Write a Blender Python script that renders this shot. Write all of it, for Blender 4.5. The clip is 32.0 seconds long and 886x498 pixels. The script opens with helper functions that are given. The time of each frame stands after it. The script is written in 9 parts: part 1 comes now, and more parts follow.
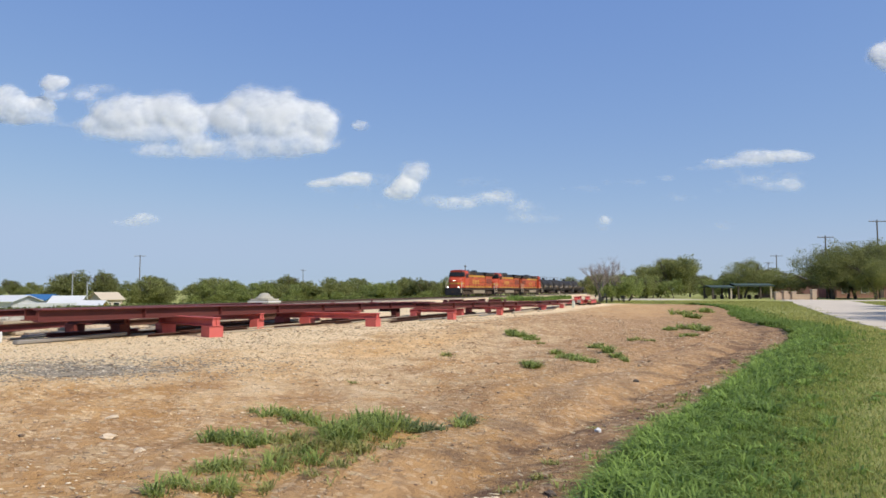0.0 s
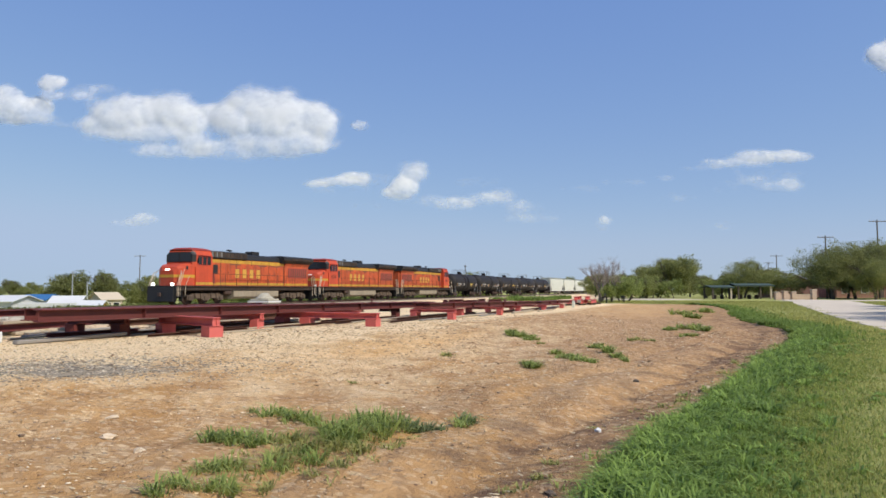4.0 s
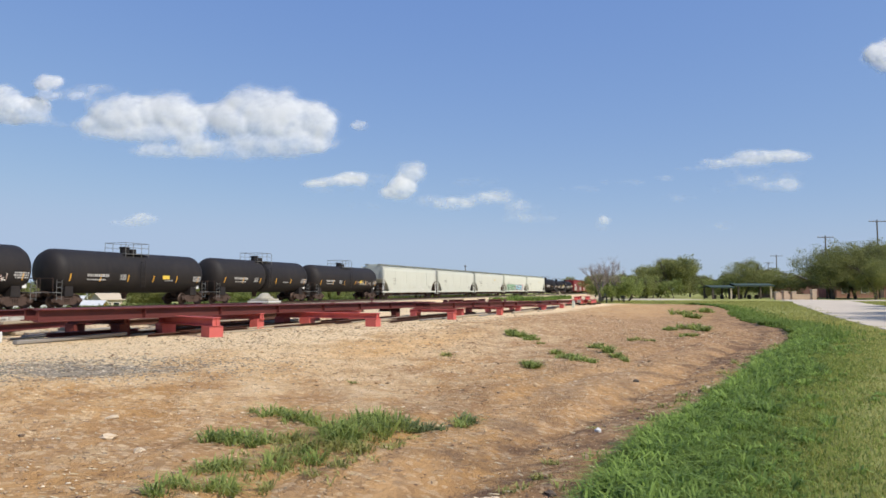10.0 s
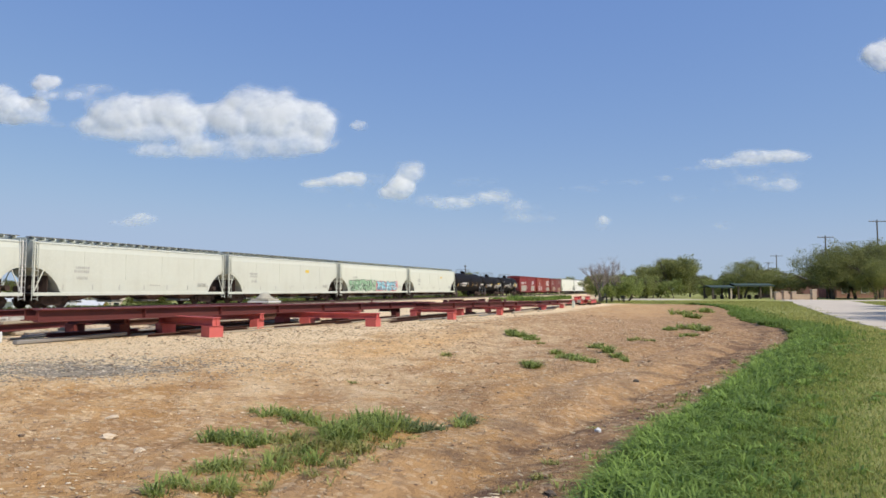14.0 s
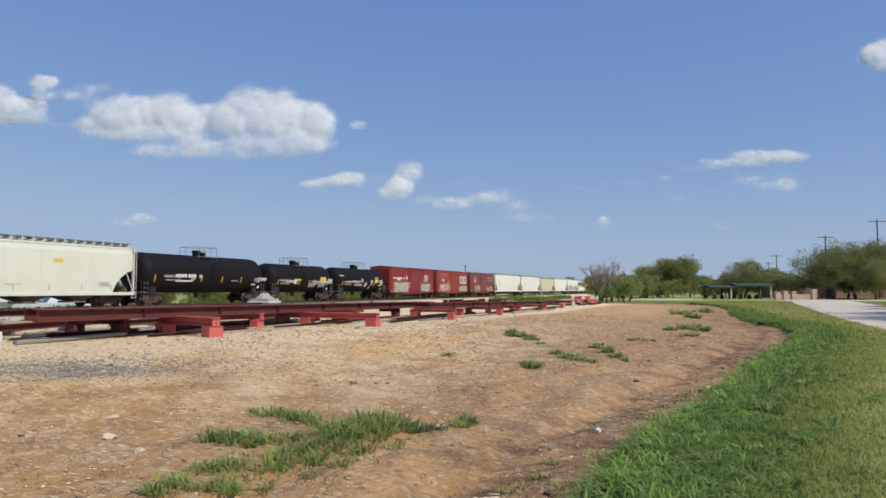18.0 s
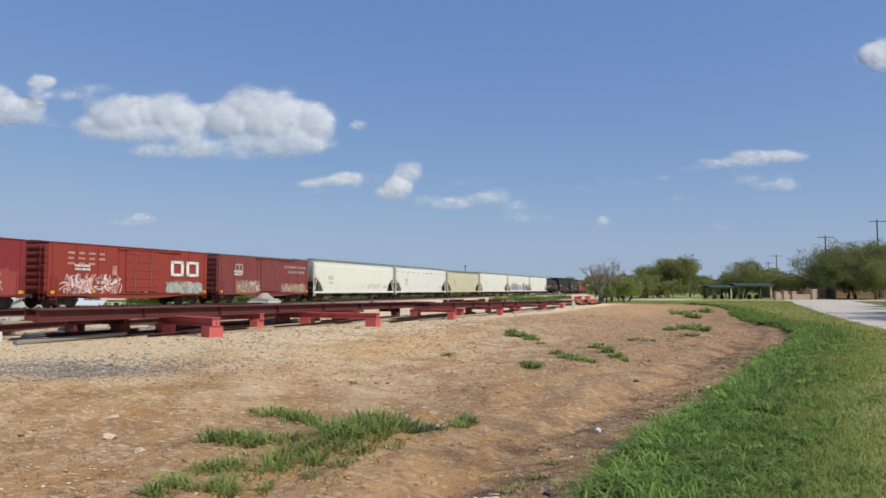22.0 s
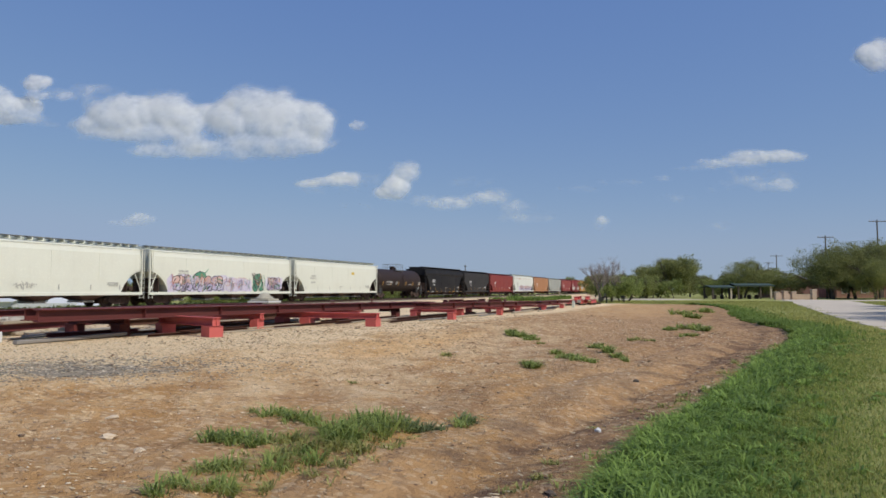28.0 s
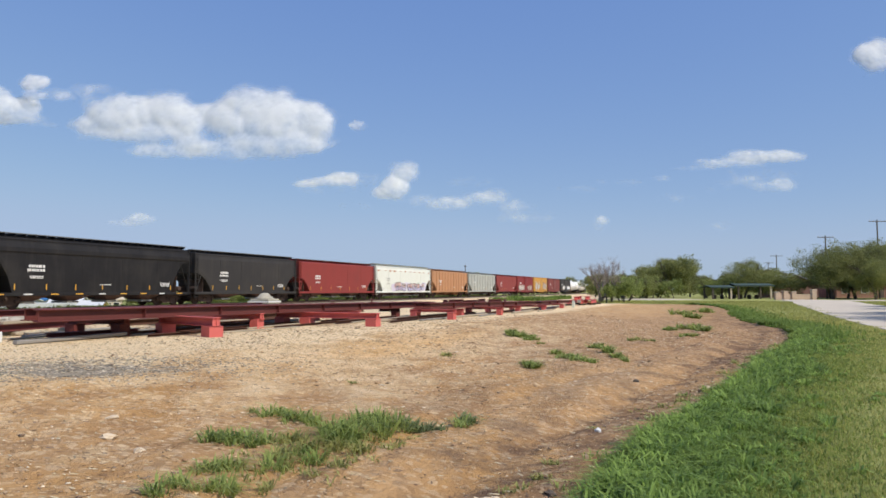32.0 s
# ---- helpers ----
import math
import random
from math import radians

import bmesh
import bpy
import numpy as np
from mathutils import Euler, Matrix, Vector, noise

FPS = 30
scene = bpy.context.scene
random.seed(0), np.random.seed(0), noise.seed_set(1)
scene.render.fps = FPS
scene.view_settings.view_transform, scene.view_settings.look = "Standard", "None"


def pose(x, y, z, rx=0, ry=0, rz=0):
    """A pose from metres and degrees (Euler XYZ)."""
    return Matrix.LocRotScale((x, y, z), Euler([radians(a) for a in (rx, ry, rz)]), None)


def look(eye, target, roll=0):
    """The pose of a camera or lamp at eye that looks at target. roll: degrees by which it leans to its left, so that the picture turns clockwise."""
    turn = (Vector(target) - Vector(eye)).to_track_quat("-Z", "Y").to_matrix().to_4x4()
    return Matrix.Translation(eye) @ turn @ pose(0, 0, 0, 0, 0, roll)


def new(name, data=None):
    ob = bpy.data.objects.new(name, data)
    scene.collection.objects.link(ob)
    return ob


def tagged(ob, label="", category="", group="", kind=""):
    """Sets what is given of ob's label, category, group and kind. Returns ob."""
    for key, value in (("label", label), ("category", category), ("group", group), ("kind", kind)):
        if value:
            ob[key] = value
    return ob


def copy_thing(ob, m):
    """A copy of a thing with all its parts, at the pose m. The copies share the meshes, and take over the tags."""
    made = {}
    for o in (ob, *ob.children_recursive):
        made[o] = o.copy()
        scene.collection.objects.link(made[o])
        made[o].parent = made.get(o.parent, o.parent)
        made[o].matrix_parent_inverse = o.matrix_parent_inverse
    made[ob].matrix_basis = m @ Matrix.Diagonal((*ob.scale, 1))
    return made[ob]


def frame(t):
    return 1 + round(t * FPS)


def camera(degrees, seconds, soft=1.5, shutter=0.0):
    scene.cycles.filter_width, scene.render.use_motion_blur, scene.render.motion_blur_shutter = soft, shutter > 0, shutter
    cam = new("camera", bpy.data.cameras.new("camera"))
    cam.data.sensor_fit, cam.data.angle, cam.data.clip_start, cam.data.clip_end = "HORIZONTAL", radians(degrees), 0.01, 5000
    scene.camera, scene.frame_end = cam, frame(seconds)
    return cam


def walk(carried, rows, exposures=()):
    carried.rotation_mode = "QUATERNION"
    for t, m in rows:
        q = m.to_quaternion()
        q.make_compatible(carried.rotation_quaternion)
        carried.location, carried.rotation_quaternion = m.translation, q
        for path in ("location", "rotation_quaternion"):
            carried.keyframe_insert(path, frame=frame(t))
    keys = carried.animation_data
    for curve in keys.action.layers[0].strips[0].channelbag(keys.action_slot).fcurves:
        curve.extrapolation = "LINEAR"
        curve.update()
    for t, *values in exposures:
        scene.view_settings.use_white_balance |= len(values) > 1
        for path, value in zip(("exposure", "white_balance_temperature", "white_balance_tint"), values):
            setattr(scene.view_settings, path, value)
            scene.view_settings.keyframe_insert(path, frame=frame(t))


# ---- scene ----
# Camera: on a tripod on the lawn, 1.6 m up, tilted slightly upwards.
cam = camera(65.3, 32.0, soft=1.6)
EYE = pose(0, 0, 1.6, 90 + 3.367, 0, 0)
walk(cam, [(0.0, EYE), (32.0, EYE)], exposures=[(0.0, 0.0, 6500, 10), (10.0, 0.0, 6500, 10), (14.0, -0.06, 6450, 10), (16.5, -0.21, 6350, 10), (20.0, -0.22, 6300, 10), (22.0, -0.26, 6300, 10), (24.0, -0.35, 6300, 10), (25.0, -0.42, 6300, 10), (27.5, -0.42, 6300, 10), (29.0, -0.43, 6300, 10), (31.0, -0.43, 6300, 10), (31.5, -0.3, 6350, 10), (32.0, -0.06, 6400, 10)])

# ---- world and sun ----
SUN_EL, SUN_AZ = radians(47), radians(124)      # azimuth clockwise from +Y
world = bpy.data.worlds.new("sky")
scene.world = world
world.use_nodes = True
wn, wl = world.node_tree.nodes, world.node_tree.links
sky = wn.new("ShaderNodeTexSky")
sky.sky_type, sky.sun_disc = "NISHITA", False
sky.sun_elevation, sky.sun_rotation = SUN_EL, SUN_AZ
sky.air_density, sky.dust_density, sky.ozone_density, sky.altitude = 1.0, 0.3, 3.5, 200
# a hazy summer sky: deep blue above, grey and pale towards the horizon
split, join = wn.new("ShaderNodeSeparateColor"), wn.new("ShaderNodeCombineColor")
wl.new(sky.outputs[0], split.inputs[0])
for ch, (power, gain, haze) in enumerate(((0.655, 0.158, 0.418), (0.54, 0.207, 0.536), (0.235, 0.456, 0.742))):
    curve, scale = wn.new("ShaderNodeMath"), wn.new("ShaderNodeMath")
    curve.operation, scale.operation = "POWER", "MULTIPLY"
    curve.inputs[1].default_value, scale.inputs[1].default_value = power, gain
    wl.new(split.outputs[ch], curve.inputs[0])
    wl.new(curve.outputs[0], scale.inputs[0])
    soft = wn.new("ShaderNodeMath")
    soft.operation = "SMOOTH_MIN"
    soft.inputs[1].default_value, soft.inputs[2].default_value = haze, 0.1
    wl.new(scale.outputs[0], soft.inputs[0])
    wl.new(soft.outputs[0], join.inputs[ch])
wl.new(join.outputs[0], wn["Background"].inputs[0])
wn["Background"].inputs[1].default_value = 1.0
sun_data = bpy.data.lights.new("sun", "SUN")
sun_data.energy, sun_data.angle, sun_data.color = 4.6, radians(0.55), (1.0, 0.94, 0.85)
sun = new("sun", sun_data)
SUN_DIR = Vector((math.sin(SUN_AZ) * math.cos(SUN_EL), math.cos(SUN_AZ) * math.cos(SUN_EL), math.sin(SUN_EL)))
sun.matrix_world = look((0, 0, 60), Vector((0, 0, 60)) - SUN_DIR)

# ---- the plan: a is metres along the track, b metres to the side of it (track at b = -41.4) ----
TH = math.atan2(460.0, 1224.0)
SN, CS = math.sin(TH), math.cos(TH)
RAIL_Z = 0.35


def ab(a, b):
    return (a * SN + b * CS, a * CS - b * SN)


def to_ab(x, y):
    return x * SN + y * CS, x * CS - y * SN


def lerp(v, x0, x1, y0, y1):
    k = np.clip((v - x0) / (x1 - x0), 0, 1)
    return y0 + (y1 - y0) * k


def smooth01(v, x0, x1):
    k = np.clip((v - x0) / (x1 - x0), 0, 1)
    return k * k * (3 - 2 * k)


# ---- mesh building ----
class Geo:
    """Collects verts and faces of one mesh."""

    def __init__(self):
        self.v, self.f = [], []

    def add(self, verts, faces, m=None):
        o = len(self.v)
        self.v += [tuple(m @ Vector(p)) for p in verts] if m else [tuple(p) for p in verts]
        self.f += [tuple(i + o for i in f) for f in faces]
        return self

    def box(self, c, s, bevel=0.0, m=None):
        hx, hy, hz = s[0] / 2, s[1] / 2, s[2] / 2
        if bevel <= 0:
            v = [(c[0] + i * hx, c[1] + j * hy, c[2] + k * hz) for i in (-1, 1) for j in (-1, 1) for k in (-1, 1)]
            f = [(0, 1, 3, 2), (4, 6, 7, 5), (0, 4, 5, 1), (2, 3, 7, 6), (0, 2, 6, 4), (1, 5, 7, 3)]
            return self.add(v, f, m)
        b = min(bevel, hx * 0.45, hy * 0.45, hz * 0.45)
        prof = [(-hx + b, -hy), (hx - b, -hy), (hx, -hy + b), (hx, hy - b), (hx - b, hy), (-hx + b, hy), (-hx, hy - b), (-hx, -hy + b)]
        q = 1 - b / hx, 1 - b / hy
        rings = [[(x * q[0], y * q[1], -hz) for x, y in prof], [(x, y, -hz + b) for x, y in prof],
                 [(x, y, hz - b) for x, y in prof], [(x * q[0], y * q[1], hz) for x, y in prof]]
        return self.loft([[(c[0] + x, c[1] + y, c[2] + z) for x, y, z in r] for r in rings], m=m)

    def loft(self, rings, caps=True, closed=True, m=None):
        n = len(rings[0])
        v = [p for r in rings for p in r]
        f = []
        for r in range(len(rings) - 1):
            for i in range(n if closed else n - 1):
                j = (i + 1) % n
                f.append((r * n + i, r * n + j, (r + 1) * n + j, (r + 1) * n + i))
        if caps:
            f.append(tuple(range(n - 1, -1, -1)))
            f.append(tuple(range((len(rings) - 1) * n, len(rings) * n)))
        return self.add(v, f, m)

    def tube(self, p0, p1, r0, r1=None, n=8, caps=True):
        r1 = r0 if r1 is None else r1
        p0, p1 = Vector(p0), Vector(p1)
        w = (p1 - p0).normalized()
        u = w.orthogonal().normalized()
        t = w.cross(u)
        rings = [[p + r * (math.cos(2 * math.pi * i / n) * u + math.sin(2 * math.pi * i / n) * t) for i in range(n)] for p, r in ((p0, r0), (p1, r1))]
        return self.loft(rings, caps)

    def turn(self, prof, axis="z", n=20, c=(0, 0, 0)):
        """A turned shape: prof is (along, radius)."""
        rings = []
        for h, r in prof:
            ring = []
            for i in range(n):
                p, q = r * math.cos(2 * math.pi * i / n), r * math.sin(2 * math.pi * i / n)
                ring.append({"z": (c[0] + p, c[1] + q, c[2] + h), "x": (c[0] + h, c[1] + p, c[2] + q), "y": (c[0] + q, c[1] + h, c[2] + p)}[axis])
            rings.append(ring)
        return self.loft(rings)

    def slab(self, poly, y0, y1):
        """A polygon in the x-z plane, thickened from y0 to y1."""
        return self.loft([[(x, y0, z) for x, z in poly], [(x, y1, z) for x, z in poly]])

    def mesh(self, name, smooth=False):
        me = bpy.data.meshes.new(name)
        me.from_pydata(self.v, [], self.f)
        if smooth:
            me.polygons.foreach_set("use_smooth", [True] * len(me.polygons))
        me.update()
        return me


def part(name, geo, material, parent=None, label="", smooth=False, at=None, kind=""):
    me = geo.mesh(name, smooth) if isinstance(geo, Geo) else geo
    if material is not None and not me.materials:
        me.materials.append(material)
    ob = new(name, me)
    if parent is not None:
        ob.parent = parent
    if at is not None:
        ob.matrix_basis = at
    return tagged(ob, label, kind=kind)


def np_mesh(name, verts, faces, material, smooth=False):
    """A mesh from numpy arrays of one face size."""
    me = bpy.data.meshes.new(name)
    k = faces.shape[1]
    me.vertices.add(len(verts))
    me.vertices.foreach_set("co", np.ascontiguousarray(verts, dtype=np.float32).ravel())
    me.loops.add(faces.size)
    me.loops.foreach_set("vertex_index", np.ascontiguousarray(faces, dtype=np.int32).ravel())
    me.polygons.add(len(faces))
    me.polygons.foreach_set("loop_start", np.arange(0, faces.size, k, dtype=np.int32))
    if smooth:
        me.polygons.foreach_set("use_smooth", np.ones(len(faces), dtype=bool))
    me.update(calc_edges=True)
    me.materials.append(material)
    return me


# ---- materials ----
def ramp_node(nt, stops):
    r = nt.nodes.new("ShaderNodeValToRGB")
    while len(r.color_ramp.elements) < len(stops):
        r.color_ramp.elements.new(0.5)
    for e, (p, c) in zip(r.color_ramp.elements, stops):
        e.position, e.color = p, (*c, 1)
    return r


def mixer(nt, a, b, fac, mode="MIX"):
    m = nt.nodes.new("ShaderNodeMix")
    m.data_type, m.blend_type = "RGBA", mode
    for sock, val in ((m.inputs[0], fac), (m.inputs[6], a), (m.inputs[7], b)):
        if isinstance(val, bpy.types.NodeSocket):
            nt.links.new(val, sock)
        elif isinstance(val, (tuple, list)):
            sock.default_value = (*val, 1)
        else:
            sock.default_value = val
    return m.outputs[2]


def math_node(nt, op, a, b=0.0, clamp=False):
    m = nt.nodes.new("ShaderNodeMath")
    m.operation, m.use_clamp = op, clamp
    for sock, val in zip(m.inputs, (a, b)):
        if isinstance(val, bpy.types.NodeSocket):
            nt.links.new(val, sock)
        else:
            sock.default_value = val
    return m.outputs[0]


def noise_node(nt, scale, detail=4.0, rough=0.55, stretch=None, coords="Object"):
    tc = nt.nodes.new("ShaderNodeTexCoord")
    n = nt.nodes.new("ShaderNodeTexNoise")
    n.inputs["Scale"].default_value, n.inputs["Detail"].default_value, n.inputs["Roughness"].default_value = scale, detail, rough
    if stretch:
        mp = nt.nodes.new("ShaderNodeMapping")
        mp.inputs["Scale"].default_value = stretch
        nt.links.new(tc.outputs[coords], mp.inputs[0])
        nt.links.new(mp.outputs[0], n.inputs["Vector"])
    else:
        nt.links.new(tc.outputs[coords], n.inputs["Vector"])
    return n.outputs["Fac"]


def base_mat(name):
    m = bpy.data.materials.new(name)
    m.use_nodes = True
    return m, m.node_tree, m.node_tree.nodes["Principled BSDF"]


def paint(name, color, rough=0.5, metal=0.0, dirt=None, streaks=0.35, patches=0.25, scale=1.0, bump=0.02, per_object=0.0):
    """Painted or raw surface: broad patches, fine grain and vertical streaks of dirt."""
    m, nt, p = base_mat(name)
    dirt = dirt or tuple(0.45 * c + 0.03 for c in color)
    big = noise_node(nt, 0.7 * scale, 5, 0.6)
    fine = noise_node(nt, 14 * scale, 5, 0.65)
    run = noise_node(nt, 1.0 * scale, 5, 0.6, (3.5, 3.5, 0.35))
    c = mixer(nt, color, dirt, math_node(nt, "MULTIPLY", math_node(nt, "SUBTRACT", big, 0.42, True), patches * 4, True))
    c = mixer(nt, c, dirt, math_node(nt, "MULTIPLY", math_node(nt, "SUBTRACT", run, 0.5, True), streaks * 5, True))
    c = mixer(nt, c, tuple(min(1, 1.35 * v + 0.02) for v in color), math_node(nt, "MULTIPLY", math_node(nt, "SUBTRACT", fine, 0.5, True), 0.8, True))
    if per_object:
        oi = nt.nodes.new("ShaderNodeObjectInfo")
        c = mixer(nt, c, dirt, math_node(nt, "MULTIPLY", oi.outputs["Random"], per_object, True))
    nt.links.new(c, p.inputs["Base Color"])
    r = math_node(nt, "ADD", math_node(nt, "MULTIPLY", fine, 0.25), rough - 0.12, True)
    nt.links.new(r, p.inputs["Roughness"])
    p.inputs["Metallic"].default_value = metal
    p.inputs["Specular IOR Level"].default_value = 0.32
    if bump:
        b = nt.nodes.new("ShaderNodeBump")
        b.inputs["Strength"].default_value, b.inputs["Distance"].default_value = 0.4, bump
        nt.links.new(fine, b.inputs["Height"])
        nt.links.new(b.outputs[0], p.inputs["Normal"])
    return m


def leafy(name, dark, light, back=0.35, islands=True, coords_scale=0.6):
    """Leaves or blades: colour varies leaf by leaf and in broad patches; light shines through."""
    m, nt, p = base_mat(name)
    geo = nt.nodes.new("ShaderNodeNewGeometry")
    big = noise_node(nt, coords_scale, 3)
    f = math_node(nt, "ADD", math_node(nt, "MULTIPLY", geo.outputs["Random Per Island"], 0.6), math_node(nt, "MULTIPLY", math_node(nt, "SUBTRACT", big, 0.3), 0.9), True)
    r = ramp_node(nt, [(0.0, dark), (1.0, light)])
    nt.links.new(f, r.inputs[0])
    oi = nt.nodes.new("ShaderNodeObjectInfo")
    c = mixer(nt, r.outputs[0], tuple(0.6 * v for v in light), math_node(nt, "MULTIPLY", oi.outputs["Random"], 0.35))
    nt.links.new(c, p.inputs["Base Color"])
    p.inputs["Roughness"].default_value = 0.6
    p.inputs["Specular IOR Level"].default_value = 0.25
    tr = nt.nodes.new("ShaderNodeBsdfTranslucent")
    nt.links.new(c, tr.inputs[0])
    mx = nt.nodes.new("ShaderNodeMixShader")
    mx.inputs[0].default_value = back
    nt.links.new(p.outputs[0], mx.inputs[1])
    nt.links.new(tr.outputs[0], mx.inputs[2])
    nt.links.new(mx.outputs[0], nt.nodes["Material Output"].inputs[0])
    return m


def islands(name, colors, rough=0.6):
    """Flat paint whose colour changes from piece to piece (spray paint, stencils, stones)."""
    m, nt, p = base_mat(name)
    geo = nt.nodes.new("ShaderNodeNewGeometry")
    r = ramp_node(nt, [(i / len(colors), c) for i, c in enumerate(colors)])
    r.color_ramp.interpolation = "CONSTANT"
    nt.links.new(geo.outputs["Random Per Island"], r.inputs[0])
    grain = noise_node(nt, 9, 4)
    nt.links.new(mixer(nt, r.outputs[0], (0.3, 0.28, 0.25), math_node(nt, "MULTIPLY", math_node(nt, "SUBTRACT", grain, 0.45, True), 1.2, True)), p.inputs["Base Color"])
    p.inputs["Roughness"].default_value = rough
    return m


M_STEEL_RED = paint("primer_red_steel", (0.155, 0.036, 0.03), 0.6, 0.0, (0.07, 0.028, 0.022), 0.2, 0.35, 1.2, per_object=0.4)
M_SUPPORT_RED = paint("bright_red_primer", (0.60, 0.135, 0.115), 0.6, 0.0, (0.40, 0.085, 0.07), 0.2, 0.25, 2.0, per_object=0.3)
M_RUST = paint("rusty_steel", (0.13, 0.06, 0.035), 0.8, 0.2, (0.06, 0.035, 0.025), 0.2, 0.4, 2.0)
M_ORANGE = paint("orange_locomotive_paint", (0.52, 0.092, 0.026), 0.55, 0.0, (0.15, 0.042, 0.024), 0.75, 0.65, 1.4, 0.006)
M_CABRED = paint("orange_red_cab_paint", (0.50, 0.068, 0.026), 0.5, 0.0, (0.24, 0.045, 0.024), 0.4, 0.4, 1.2, 0.006)
M_DEEPRED = paint("deep_red_faded_paint", (0.30, 0.042, 0.03), 0.55, 0.0, (0.16, 0.04, 0.03), 0.4, 0.35, 0.9, 0.006)
M_FRAMEDUST = paint("dusty_brown_frame_paint", (0.075, 0.048, 0.034), 0.85, 0.0, (0.17, 0.12, 0.08), 0.35, 0.4, 1.0, 0.01)
M_SILLDARK = paint("soot_dark_frame_paint", (0.030, 0.020, 0.016), 0.85, 0.0, (0.09, 0.062, 0.042), 0.5, 0.4, 1.4, 0.01)
M_TRUCKDUST = paint("dust_caked_truck_castings", (0.12, 0.086, 0.06), 0.9, 0.0, (0.035, 0.026, 0.02), 0.3, 0.6, 1.6, 0.02)
M_YELLOW = paint("yellow_stripe_paint", (0.52, 0.29, 0.035), 0.55, 0.0, (0.25, 0.11, 0.035), 0.5, 0.4, 1.2, 0.004)
M_MARK = paint("faded_gold_mark_paint", (0.52, 0.29, 0.05), 0.55, 0.0, (0.42, 0.16, 0.045), 0.4, 0.3, 1.5, 0.0)
M_BLACK = paint("black_roof_paint", (0.018, 0.018, 0.019), 0.55, 0.0, (0.04, 0.036, 0.03), 0.3, 0.3, 0.8, 0.01)
M_BAY = paint("rusty_brown_outlet_bays", (0.15, 0.088, 0.07), 0.8, 0.0, (0.07, 0.042, 0.034), 0.4, 0.4, 1.5, 0.01)
M_UNDER = paint("road_grimed_running_gear", (0.082, 0.052, 0.039), 0.85, 0.1, (0.02, 0.016, 0.014), 0.3, 0.4, 1.5, 0.02)
M_TANKGREY = paint("dusty_fuel_tank_paint", (0.29, 0.245, 0.175), 0.8, 0.0, (0.12, 0.092, 0.064), 0.35, 0.3, 1.0, 0.01)
M_WHEEL = paint("wheel_steel", (0.09, 0.06, 0.045), 0.6, 0.6, (0.04, 0.03, 0.025), 0.1, 0.3, 2.0)
M_TANKDEEP = paint("deep_black_tank_paint", (0.005, 0.004, 0.0045), 0.7, 0.0, (0.014, 0.010, 0.010), 0.25, 0.3, 0.6, 0.004)
M_TANKDEEP.node_tree.nodes["Principled BSDF"].inputs["Specular IOR Level"].default_value = 0.2
M_TANKBROWN = paint("brownish_black_tank_paint", (0.024, 0.0135, 0.0115), 0.68, 0.0, (0.045, 0.03, 0.024), 0.3, 0.35, 0.6, 0.004)
M_TANKBLACK = paint("black_tank_paint", (0.0145, 0.0125, 0.0125), 0.66, 0.0, (0.042, 0.033, 0.028), 0.25, 0.35, 0.6, 0.004)
M_HOPPER = paint("off_white_hopper_paint", (0.665, 0.675, 0.575), 0.5, 0.0, (0.50, 0.48, 0.38), 0.12, 0.14, 0.6, 0.004)
M_HOPPER_DULL = paint("dull_weathered_white_hopper_paint", (0.535, 0.55, 0.475), 0.55, 0.0, (0.38, 0.365, 0.285), 0.14, 0.16, 0.6, 0.004)
M_HOPPER_CREAM = paint("cream_white_hopper_paint", (0.59, 0.605, 0.51), 0.5, 0.0, (0.44, 0.42, 0.33), 0.13, 0.15, 0.6, 0.004)
M_HOPPER_RUSTY = paint("white_paint_with_rust_runs", (0.655, 0.67, 0.60), 0.5, 0.0, (0.46, 0.36, 0.25), 0.12, 0.08, 0.8, 0.004)
M_HOPPER_TAN = paint("tan_hopper_paint", (0.52, 0.49, 0.335), 0.55, 0.0, (0.38, 0.34, 0.23), 0.2, 0.2, 0.7, 0.004)
M_HOPPER_BROWN = paint("faded_brown_hopper_paint", (0.42, 0.21, 0.10), 0.65, 0.0, (0.30, 0.17, 0.10), 0.3, 0.3, 0.8, 0.004)
M_HOPPER_GREY = paint("grey_hopper_paint", (0.36, 0.37, 0.33), 0.6, 0.0, (0.22, 0.2, 0.17), 0.35, 0.3, 0.8, 0.004)
M_HOPPER_BLACK = paint("black_hopper_paint", (0.008, 0.007, 0.0075), 0.68, 0.0, (0.04, 0.036, 0.03), 0.25, 0.3, 0.7, 0.004)
M_HOPPER_DARKGREY = paint("dark_grey_hopper_paint", (0.026, 0.024, 0.023), 0.68, 0.0, (0.055, 0.048, 0.04), 0.3, 0.3, 0.7, 0.004)
M_HOPPER_RED = paint("red_hopper_paint", (0.22, 0.033, 0.027), 0.6, 0.0, (0.14, 0.036, 0.028), 0.25, 0.25, 0.7, 0.004)
M_BOX_RED = paint("red_boxcar_paint", (0.205, 0.024, 0.025), 0.65, 0.0, (0.15, 0.035, 0.026), 0.25, 0.25, 0.8, 0.004)
M_BOX_ORANGE = paint("orange_red_boxcar_paint", (0.25, 0.039, 0.025), 0.65, 0.0, (0.17, 0.042, 0.028), 0.25, 0.25, 0.8, 0.004)
M_BOX_MAROON = paint("faded_maroon_boxcar_paint", (0.19, 0.045, 0.04), 0.7, 0.0, (0.12, 0.045, 0.036), 0.3, 0.3, 0.8, 0.004)
